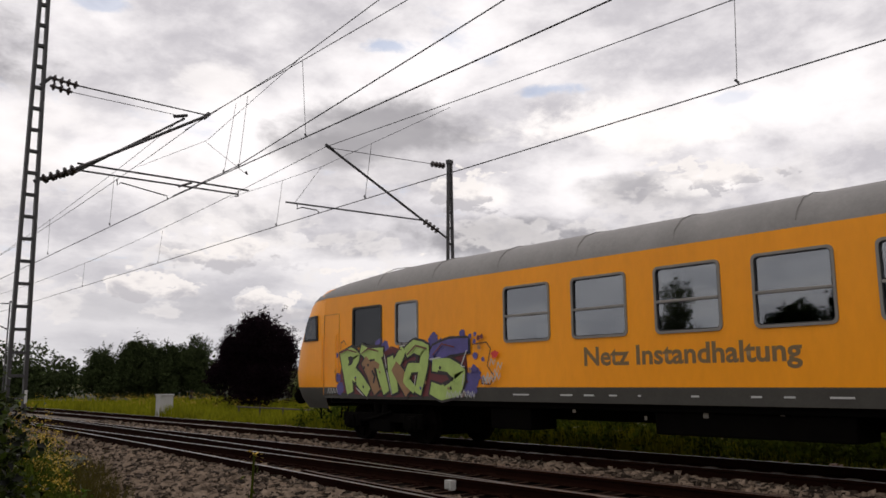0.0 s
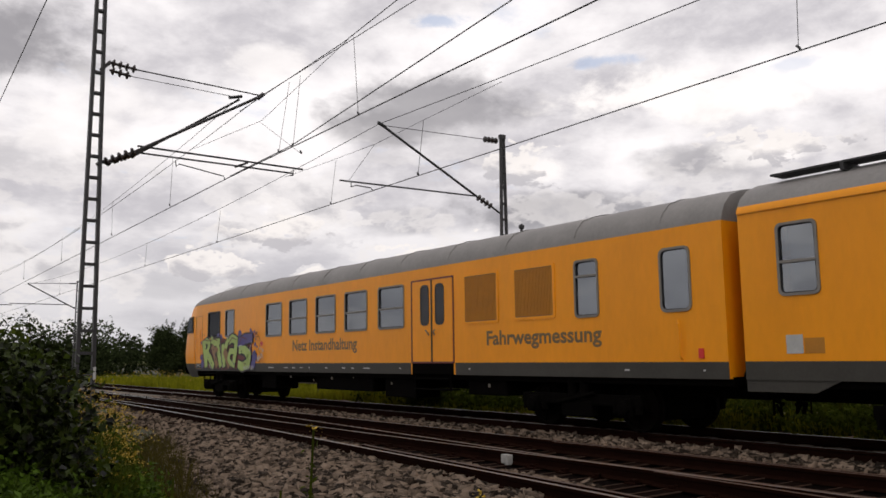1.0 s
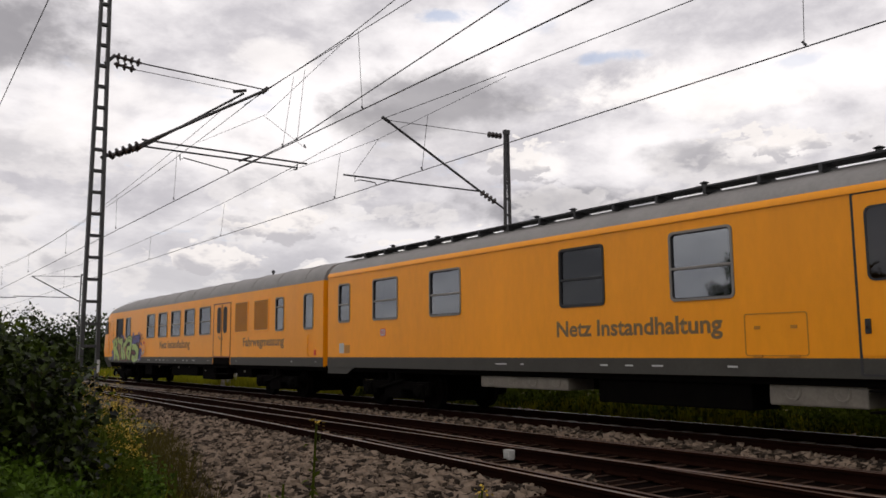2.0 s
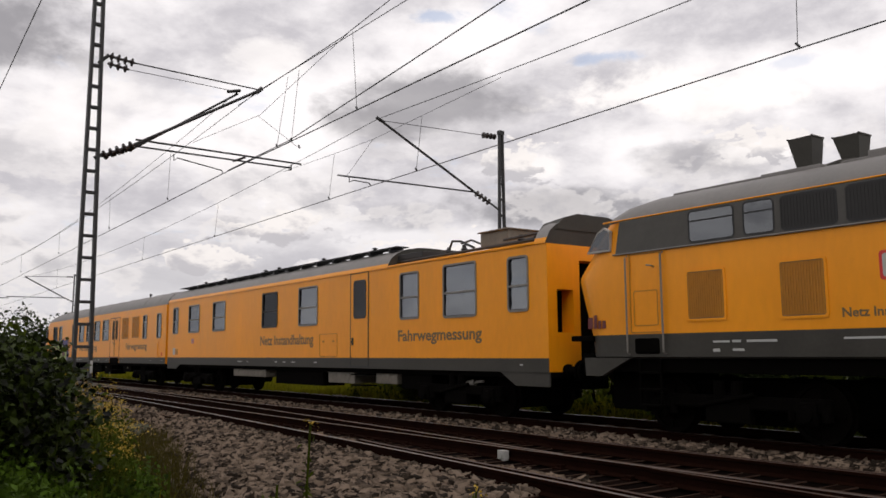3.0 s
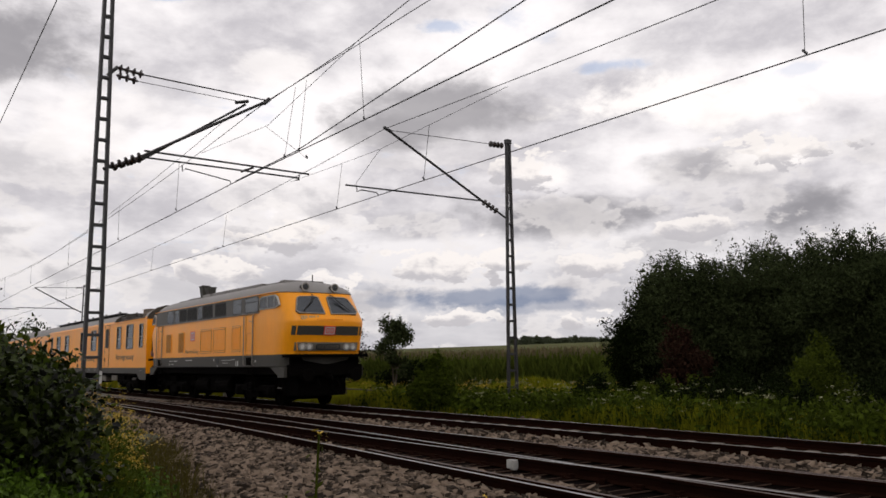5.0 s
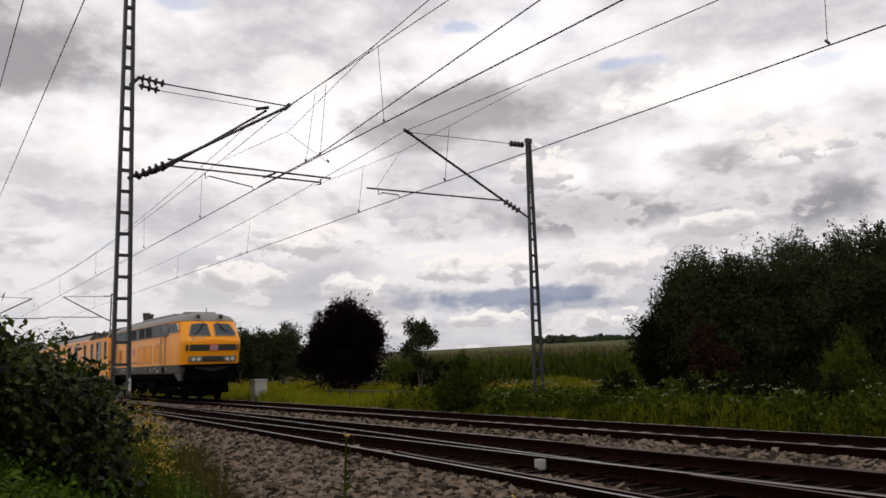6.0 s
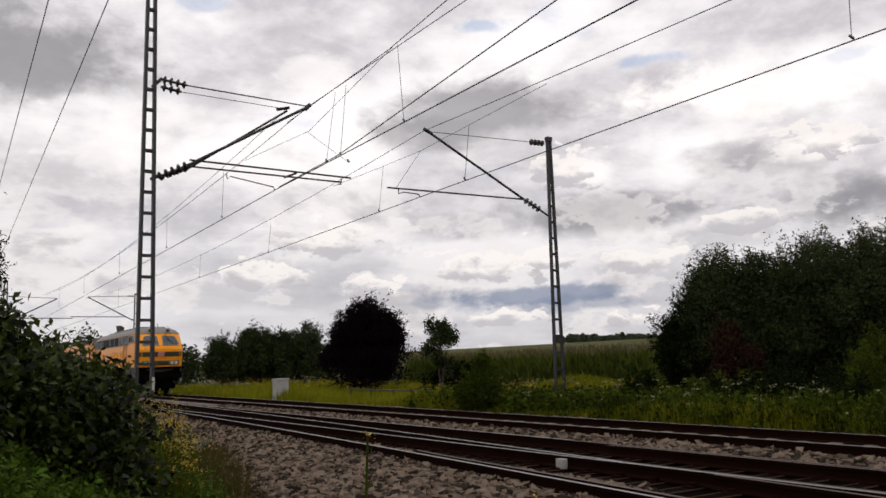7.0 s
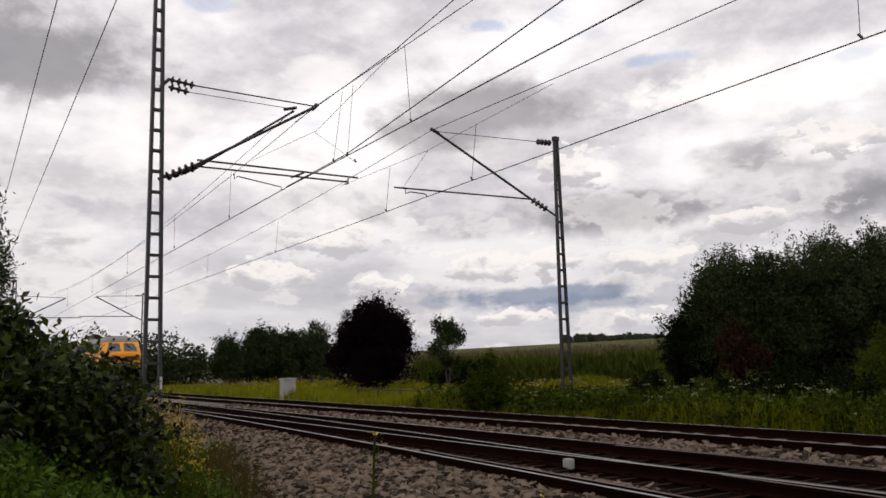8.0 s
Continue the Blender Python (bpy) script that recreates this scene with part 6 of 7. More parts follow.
def masts():
    near = mast((4.66, 20.97, 0), 12.4, 0.40, 0.15, 0.527, "tall grey steel lattice mast carrying catenary brackets", lean=0.15, first=0.52, leg=0.04)
    # brackets, in the mast's own space: x towards the tracks
    insulator(near, (0.279, 0, 8.74), (0.929, 0, 8.68), 4, 0.105)
    insulator(near, (0.278, 0.05, 8.56), (0.797, 0.05, 8.50), 3, 0.10)
    bar(near, "tie_rod", [(0.929, 0, 8.68), (4.298, 0, 8.60)], 0.018)
    bar(near, "tie_rod", [(0.797, 0.05, 8.50), (3.527, 0.05, 8.45)], 0.009)
    insulator(near, (0.209, 0, 6.18), (0.982, 0, 6.58), 5, 0.12)
    insulator(near, (0.279, 0.12, 6.20), (1.012, 0.12, 6.52), 4, 0.07)
    bar(near, "bracket_tube", [(0.982, 0, 6.58), (4.258, 0, 8.58)], 0.04)
    bar(near, "bracket_tube", [(1.012, 0.12, 6.52), (3.697, 0.12, 8.42)], 0.03)
    bar(near, "registration_tube", [(1.013, 0, 6.72), (5.563, 0, 6.68)], 0.026)
    bar(near, "registration_tube", [(0.982, 0.12, 6.58), (5.312, 0.12, 6.56)], 0.024)
    bar(near, "drop_arm", [(2.011, 0.12, 6.50), (2.030, 0.12, 6.34), (2.111, 0.12, 6.42), (3.309, 0.12, 6.24), (3.329, 0.12, 6.16)], 0.016)
    bar(near, "drop_arm", [(5.262, 0, 6.63), (5.261, 0, 6.48), (5.161, 0, 6.46)], 0.02)
    bar(near, "clamp", [(4.177, 0, 8.5), (4.338, 0, 8.66)], 0.06)
    bar(near, "clamp", [(3.376, 0.05, 8.40), (3.737, 0.05, 8.50)], 0.045)
    bar(near, "clamp", [(3.561, 0, 6.50), (3.913, 0, 6.66)], 0.03)
    for za, zb in ((8.50, 8.76), (6.12, 6.26)):
        bar(near, "clevis", [(0.06, 0, za), (0.17, 0, (za + zb) / 2), (0.29, 0, zb)], 0.045)
    bm = bmesh.new()
    box(bm, 0.165, 0.225, -0.090, -0.074, 0.95, 1.25, 0.004)
    part("number_plate", bm, M["white"], near)
    far = mast((16.19, 19.35, 0), 8.15, 0.35, 0.10, 0.492, "grey steel lattice mast with one catenary bracket", lean=0.15, leg=0.03, deep=0.05)
    insulator(far, (-0.182, 0, 7.95), (-0.742, 0, 7.93), 4, 0.095)
    bar(far, "tie_rod", [(-0.742, 0, 7.93), (-4.323, 0, 7.80)], 0.010)
    insulator(far, (-0.450, 0, 5.85), (-1.029, 0, 6.12), 4, 0.10)
    bar(far, "strut", [(-0.150, 0, 5.70), (-0.450, 0, 5.85)], 0.03)
    bar(far, "bracket_tube", [(-1.029, 0, 6.12), (-4.403, 0, 7.83)], 0.036)
    bar(far, "registration_tube", [(-1.009, 0, 6.13), (-5.679, 0, 6.08)], 0.024)
    bar(far, "drop_arm", [(-5.329, 0, 6.08), (-5.329, 0, 5.94), (-5.179, 0, 6.0), (-4.709, 0, 5.98), (-4.649, 0, 5.90)], 0.016)
    bar(far, "clamp", [(-4.223, 0, 7.76), (-4.482, 0, 7.86)], 0.05)
    # the next pair along the line, plainer at that distance
    for at, way, top in (((15.9, 75.0, 0), -1, 8.1), ((6.0, 77.0, 0), 1, 9.2)):
        m = mast(at, top, 0.44, 0.22, 0.9, "distant grey lattice mast beside the railway")
        insulator(m, (way * 0.2, 0, 5.8), (way * 0.9, 0, 6.15), 3, 0.08)
        insulator(m, (way * 0.2, 0, 7.9), (way * 0.75, 0, 7.88), 3, 0.08)
        bar(m, "bracket_tube", [(way * 0.9, 0, 6.15), (way * 3.9, 0, 7.75)], 0.05)
        bar(m, "tie_rod", [(way * 0.75, 0, 7.88), (way * 3.9, 0, 7.78)], 0.022)
        bar(m, "registration_tube", [(way * 0.8, 0, 6.1), (way * 5.2, 0, 6.1)], 0.035)


def sag(a, b, drop, n=9):
    a, b = Vector(a), Vector(b)
    return [a.lerp(b, k / n) - Vector((0, 0, drop * 4 * (k / n) * (1 - k / n))) for k in range(n + 1)]


def wires():
    w = thing("overhead_line", "dark overhead contact wires and catenary with droppers", "overhead line", kind="structure")
    XN, XF = 8.1, 11.55
    # contact wires
    bar(w, "contact_wire", [(XN, -45, 6.2), (XN, 20.97, 6.2), (XN + 0.5, 77, 5.9), (XN, 140, 5.9)], 0.013, "cable", 5)
    bar(w, "contact_wire", [(XN - 0.3, -20, 9.1), (XN, 9.32, 6.86), (XN, 17.2, 6.24), (XN - 0.02, 20.9, 6.21)], 0.012, "cable", 5)
    bar(w, "contact_wire", [(XF, -45, 5.95), (XF, 19.35, 5.92), (XF + 0.1, 76, 5.82), (XF, 140, 5.8)], 0.012, "cable", 5)
    # catenary wires over the near line
    bar(w, "catenary_wire", sag((8.9, -45, 8.45), (8.95, 20.97, 8.58), 0.12, 14), 0.010, "cable", 5)
    bar(w, "catenary_wire", [(8.3, -18, 10.6), (8.35, 12.8, 8.3), (8.35, 15.15, 8.12), (8.35, 20.97, 8.05)], 0.010, "cable", 5)
    bar(w, "catenary_wire", sag((8.95, 20.97, 8.58), (9.0, 77, 8.2), 0.72, 14), 0.010, "cable", 5)
    bar(w, "catenary_wire", sag((8.35, 20.97, 8.45), (8.7, 77, 8.0), 0.9, 14), 0.008, "cable", 5)
    bar(w, "stitch_wire", [(XN, 14.5, 7.92), (XN, 18.9, 7.25), (XN + 0.1, 24.1, 7.66)], 0.006, "cable", 5)
    bar(w, "catenary_wire", sag((XF, -45, 7.75), (11.74, 19.35, 7.82), 0.62, 14), 0.010, "cable", 5)
    bar(w, "catenary_wire", sag((11.74, 19.35, 7.82), (12.0, 76, 7.75), 0.75, 14), 0.009, "cable", 5)
    bar(w, "stitch_wire", [(XF, 13.75, 7.43), (XF, 16.9, 7.30), (XF, 19.24, 7.2), (XF, 21.46, 7.24), (XF + 0.02, 25, 7.35)], 0.006, "cable", 5)
    for x, y0, z0, y1, z1 in ((XN, 14.12, 6.2, 14.3, 7.92), (XN, 17.11, 6.2, 16.75, 7.8), (XN, 17.89, 6.22, 17.33, 7.8), (XN, 16.7, 5.95, 19.0, 7.23), (XN, 26.0, 6.2, 25.8, 7.75), (XN, 33, 6.15, 33, 7.5),
                              (XN, 42, 6.1, 42, 7.25), (XN, 52, 6.05, 52, 7.1), (XN, 62, 6.0, 62, 7.2), (XF, 6.73, 5.95, 6.68, 7.35), (XF, 17.12, 5.93, 16.85, 7.3), (XF, 21.77, 5.92, 21.46, 7.22),
                              (XF, 31.1, 5.88, 30.8, 7.1), (XF, 40.6, 5.87, 40.4, 6.95), (XF, 50, 5.85, 50, 6.9), (XF, 60, 5.83, 60, 7.1), (XF, 17.12, 5.94, 16.86, 7.27)):
        bar(w, "dropper", [(x, y0, z0), (x + (0.4 if x < 9 else 0.05), y1 * (1.05 if x < 9 else 1.004), z1 + (0.3 if x < 9 else 0.02))], 0.006, "cable", 4)
        bar(w, "dropper_clip", [(x, y0 - 0.03, z0), (x, y0 + 0.03, z0 + 0.07)], 0.022, "cable", 5)
    bar(w, "stay", [(10.77, 19.3, 6.09), (XF, 19.24, 7.2)], 0.006, "cable", 4)
    for x0, x1 in ((0.43, 3.85), (1.54, 5.09)):
        bar(w, "feeder_wire", sag((x0, -40, 9.8), (x1, 78, 9.8), 0.05, 12), 0.013, "cable", 5)


def control_box():
    b = thing("trackside_cabinet", "weathered white trackside cabinet standing in the grass", "cabinet", (15.2, 39.3, -0.33))
    bm = bmesh.new()
    box(bm, -0.3, 0.3, -0.3, 0.3, 0.05, 1.12, 0.02)
    part("body", bm, M["box_paint"], b)
    bm = bmesh.new()
    box(bm, -0.34, 0.34, -0.34, 0.34, 1.12, 1.19, 0.02)
    part("lid", bm, M["box_paint"], b)
    bm = bmesh.new()
    box(bm, -0.27, 0.27, -0.27, 0.27, 0.0, 0.06)
    part("plinth", bm, M["concrete"], b)
    for s in (-1, 1):
        bm = bmesh.new()
        box(bm, -0.315, -0.299, s * 0.145 - 0.13, s * 0.145 + 0.13, 0.14, 1.06, 0.006)
        part("door", bm, M["box_paint"], b)


# ------------------------------------------------------------------ plants
def leaves(name, centres, sizes, material, parent=None, seed=0, narrow=0.55, up_bias=0.3):
    """Many small folded leaves at the given places."""
    rng = np.random.default_rng(seed)
    n = len(centres)
    way = rng.normal(0, 1, (n, 3))
    way /= np.linalg.norm(way, axis=1, keepdims=True)
    nrm = rng.normal(0, 1, (n, 3)) + np.array([0, 0, up_bias * 3])
    side = np.cross(way, nrm)
    side /= np.linalg.norm(side, axis=1, keepdims=True) + 1e-9
    fold = np.cross(side, way)
    s = np.asarray(sizes).reshape(-1, 1) * np.ones((n, 1))
    v = np.stack([centres - way * s, centres + side * s * narrow + fold * s * 0.22, centres + way * s * 1.05, centres - side * s * narrow + fold * s * 0.22], 1).reshape(-1, 3)
    f = np.arange(4 * n).reshape(n, 4)
    f = np.concatenate([f[:, [0, 1, 2]], f[:, [0, 2, 3]]], 1).reshape(-1, 3)
    return np_mesh(name, v, f, material, parent)


def crown_points(blobs, count, rng, shell=0.55, ragged=0.22):
    """Places of leaves in a crown of overlapping clumps: (x, y, z, rx, ry, rz)."""
    blobs = np.array(blobs, float)
    share = (blobs[:, 3] * blobs[:, 4] * blobs[:, 5]) ** 0.66
    pick = rng.choice(len(blobs), count, p=share / share.sum())
    d = rng.normal(0, 1, (count, 3))
    d /= np.linalg.norm(d, axis=1, keepdims=True)
    r = (shell + (1 - shell) * rng.random(count) ** 0.6)
    lump = 1 + ragged * (np.sin(d[:, 0] * 7 + pick * 1.7) * np.cos(d[:, 1] * 6 + pick) + np.sin(d[:, 2] * 9 + pick * 2.3)) * 0.7 + rng.normal(0, 0.07, count)
    p = blobs[pick, :3] + d * blobs[pick, 3:] * (r * lump)[:, None]
    return p


def clumps(centre, size, count, rng, clump, flat=1.0):
    """Smaller clumps spread over an ellipsoid, to give an uneven outline."""
    out_ = []
    for k in range(count):
        d = rng.normal(0, 1, 3)
        d /= np.linalg.norm(d)
        q = rng.uniform(0.35, 0.95)
        c = np.array(centre) + d * np.array(size) * q
        r = clump * rng.uniform(0.7, 1.3)
        out_.append((*c, r, r, r * flat))
    return out_


def tree(name, label, at, blobs, count, leaf, material, seed, trunk_r=0.1, stems=1, category="tree", narrow=0.55, shell=0.5, sprigs=0):
    """A trunk with tapering limbs that reach into a crown of separate leaves."""
    rng = np.random.default_rng(seed)
    t = thing(name, label, category, at)
    base = np.array(at)
    rel = [(b[0] - base[0], b[1] - base[1], b[2] - base[2], *b[3:]) for b in blobs]
    bm = bmesh.new()
    mean = np.mean([b[:3] for b in rel], 0)
    for s in range(stems):
        a = rng.uniform(0, math.tau)
        foot = Vector((0.15 * s * math.cos(a), 0.15 * s * math.sin(a), -0.05))
        fork = Vector((mean[0] * 0.5 + rng.normal(0, 0.1), mean[1] * 0.5 + rng.normal(0, 0.1), mean[2] * 0.55))
        tube(bm, [foot, foot.lerp(fork, 0.5) + Vector((rng.normal(0, 0.05), rng.normal(0, 0.05), 0)), fork], trunk_r, 8, end_radius=trunk_r * 0.65)
        for b in [rel[i] for i in rng.choice(len(rel), min(len(rel), 9), replace=False)]:
            tip = Vector(b[:3])
            mid = fork.lerp(tip, 0.5) + Vector((0, 0, 0.12))
            tube(bm, [fork, mid, tip], trunk_r * 0.5, 5, end_radius=trunk_r * 0.12)
    part("trunk", bm, M["bark"], t)
    p = crown_points(rel, count, rng, shell)
    if sprigs:
        extra = []
        order = sorted(rel, key=lambda b: -b[2])[:max(4, len(rel) // 2)]
        for k in range(sprigs):
            b = order[rng.integers(len(order))]
            d = np.array([rng.normal(0, 0.5), rng.normal(0, 0.5), 1.0])
            d /= np.linalg.norm(d)
            start = np.array(b[:3]) + d * b[5] * 0.8
            l = rng.uniform(0.5, 1.1) * b[5]
            extra.append(start + d * l * rng.random((26, 1)) + rng.normal(0, leaf * 1.1, (26, 3)))
        p = np.concatenate([p] + extra)
    leaves("crown", p, rng.uniform(0.6, 1.15, len(p)) * leaf, M[material], t, seed + 1, narrow)
    return t


def blades(name, pts, heights, width, material, seed, lean=0.35, kind="stuff", label="", category="grass", parent=None):
    """Tapering, bending grass blades: three faces each."""
    rng = np.random.default_rng(seed)
    n = len(pts)
    a = rng.uniform(0, math.tau, n)
    side = np.stack([np.cos(a), np.sin(a), np.zeros(n)], -1)
    b = rng.uniform(0, math.tau, n)
    bend = np.stack([np.cos(b), np.sin(b), np.zeros(n)], -1) * (heights * rng.uniform(0.1, 1, n) * lean)[:, None]
    up_ = np.array([0, 0, 1.0])
    w = (np.asarray(width) * rng.uniform(0.6, 1.3, n))[:, None]
    mid = pts + up_ * (heights * 0.55)[:, None] + bend * 0.35
    tip = pts + up_ * heights[:, None] + bend
    v = np.stack([pts - side * w, pts + side * w, mid + side * w * 0.7, mid - side * w * 0.7, tip], 1).reshape(-1, 3)
    i = np.arange(n)[:, None] * 5
    f = np.stack([i + [0, 1, 2], i + [0, 2, 3], i + [3, 2, 4]], 1).reshape(-1, 3)
    ob = np_mesh(name, v, f, material, parent)
    if not parent:
        tagged(ob, label, category, kind=kind)
    return ob, tip


def heads(name, tips, size, material, seed, count=7, flat=0.3, label="", category="flowers", parent=None, spread=1.0):
    """Flower heads: a cluster of small petals round each tip."""
    rng = np.random.default_rng(seed)
    n = len(tips)
    off = rng.normal(0, size * spread, (n, count, 3)) * np.array([1, 1, flat])
    p = (tips[:, None] + off).reshape(-1, 3)
    ob = leaves(name, p, rng.uniform(0.5, 1.0, len(p)) * size * 0.55, material, parent, seed, 0.8, 1.0)
    if not parent:
        tagged(ob, label, category, kind="stuff")
    return ob


def meadow():
    rng = np.random.default_rng(21)

    def field(n, x0, x1, y0, y1):
        return np.stack([rng.uniform(x0, x1, n), rng.uniform(y0, y1, n), np.full(n, -0.36)], -1)

    def verge(n, y0, y1, wide):
        y = rng.uniform(y0, y1, n)
        x = 14.75 + np.abs(rng.normal(0, wide, n)) + 0.1 * np.sin(y * 1.3)
        return np.stack([x, y, np.full(n, -0.34)], -1)

    p = np.concatenate([field(13000, 14.9, 20, 2, 30), field(26000, 15, 26, 18, 48), field(16000, 15, 34, 40, 75), verge(16000, 2, 32, 0.8), verge(8000, 32, 80, 1.2)])
    hts = rng.uniform(0.25, 0.75, len(p)) * (0.8 + 0.4 * np.sin(p[:, 0] * 0.9) * np.cos(p[:, 1] * 0.5))
    blades("meadow_grass", p, hts, 0.012 + 0.0004 * p[:, 1], M["grass"], 5, label="tall yellow-green meadow grass behind the tracks")
    # broad-leaved weeds with cream umbels close behind the far line
    q = np.concatenate([verge(1500, 6, 26, 1.4), field(500, 15.3, 18.5, 6, 22)])
    h = rng.uniform(0.55, 1.15, len(q))
    stems, tips = blades("verge_weeds", q, h, 0.012, M["weed"], 6, 0.2, label="green weeds growing along the railway verge", category="weeds")
    lp = (q[:, None] + np.stack([rng.normal(0, 0.13, (len(q), 16)), rng.normal(0, 0.13, (len(q), 16)), rng.random((len(q), 16)) * h[:, None] * 0.85], -1)).reshape(-1, 3)
    tagged(leaves("weed_leaves", lp, rng.uniform(0.04, 0.09, len(lp)), M["weed"], seed=8), "broad green leaves of the verge weeds", "weeds", kind="stuff")
    sel = rng.random(len(tips)) < 0.11
    heads("umbel_flowers", tips[sel], 0.05, M["cream"], 9, 9, 0.2, "small cream umbel flowers among the weeds")
    # yellow flowers far back in the meadow
    y = np.concatenate([field(520, 15.5, 30, 36, 74), field(250, 17, 23, 20, 30)])
    _, tips = blades("yellow_flower_stems", y, rng.uniform(0.5, 0.95, len(y)), 0.012, M["grass"], 10, 0.15, label="stems of yellow meadow flowers", category="flowers")
    heads("yellow_meadow_flowers", tips, 0.06, M["yellow"], 11, 6, 0.5, "bright yellow flower heads in the meadow")
    # hillock of grass by the far mast
    m = np.stack([rng.normal(20.5, 1.6, 9000), rng.normal(23.5, 1.8, 9000), np.full(9000, -0.36)], -1)
    hump = 0.75 * np.exp(-(((m[:, 0] - 20.5) / 1.9) ** 2 + ((m[:, 1] - 23.5) / 2.1) ** 2))
    m[:, 2] += hump
    blades("mound_grass", m, rng.uniform(0.25, 0.5, 9000), 0.018, M["grass"], 12, label="grassy mound with dry yellow-green grass")
    # a low field fence rail behind the verge
    f = thing("field_rail", "low dark weathered field fence in the grass", "fence")
    for k in range(9):
        bar(f, "post", [(17.3 + 0.05 * k, 19 + 2.2 * k, -0.4), (17.3 + 0.05 * k, 19 + 2.2 * k, 0.32)], 0.035, "bark")
    bar(f, "rail", [(17.3, 18.8, 0.25), (17.7, 36.8, 0.25)], 0.03, "bark")


def maize():
    rng = np.random.default_rng(31)
    n = 8500
    x = rng.uniform(0, 1, n)
    p = np.stack([28 + 34 * rng.random(n) ** 1.4, np.zeros(n), np.full(n, -0.36)], -1)
    p[:, 1] = p[:, 0] * rng.uniform(0.82, 1.75, n)
    ok = (p[:, 1] > 27)
    p = p[ok]
    n = len(p)
    h = rng.uniform(1.9, 2.35, n)
    k = 9
    base = np.repeat(p, k, 0)
    base[:, 2] += np.repeat(h, k) * rng.uniform(0.05, 0.8, n * k)
    blades("maize", base, rng.uniform(0.4, 0.75, n * k), 0.045, M["corn"], 32, 0.9, label="dense green maize field", category="maize")
    top = p + np.stack([np.zeros(n), np.zeros(n), h * 0.93], -1)
    blades("maize_tassels", np.repeat(top, 2, 0), rng.uniform(0.2, 0.4, 2 * n), 0.03, M["tassel"], 33, 0.5, label="pale tassels on top of the maize", category="maize")
    bm = bmesh.new()
    q = [(30.5, 30), (42, 33), (75, 58), (120, 200), (62, 112), (36, 64)]
    bot = [bm.verts.new((a, b, -0.36)) for a, b in q]
    up_ = [bm.verts.new((a * 1.01, b * 1.01, 1.0)) for a, b in q]
    bm.faces.new(up_)
    for i in range(6):
        bm.faces.new((bot[i], bot[(i + 1) % 6], up_[(i + 1) % 6], up_[i]))
    tagged(part("maize_mass", bm, M["corn"]), "shaded inner mass of the maize field", "maize", kind="stuff")


def wood_line(name, label, line, count, tall, seed, leaf=0.35, material="leaf_far", deep=3.0, lift=0.0):
    """A far wood: a band of overlapping crowns along a line."""
    rng = np.random.default_rng(seed)
    blobs = []
    (x0, y0), (x1, y1) = line
    for k in range(count):
        u = (k + rng.uniform(-0.4, 0.4)) / count
        r = tall * rng.uniform(0.28, 0.48)
        h = tall * rng.uniform(0.72, 1.06)
        x, y = x0 + (x1 - x0) * u + rng.normal(0, deep), y0 + (y1 - y0) * u + rng.normal(0, deep)
        for z in (h - r, max(r * 0.5, h - 2.1 * r)):
            blobs.append((x, y, z + lift, r, r, r))
    p = crown_points(blobs, count * 620, rng, 0.7, 0.3)
    ob = leaves(name, p, rng.uniform(0.6, 1.1, len(p)) * leaf, M[material], None, seed, 0.7)
    tagged(ob, label, "wood", kind="stuff")


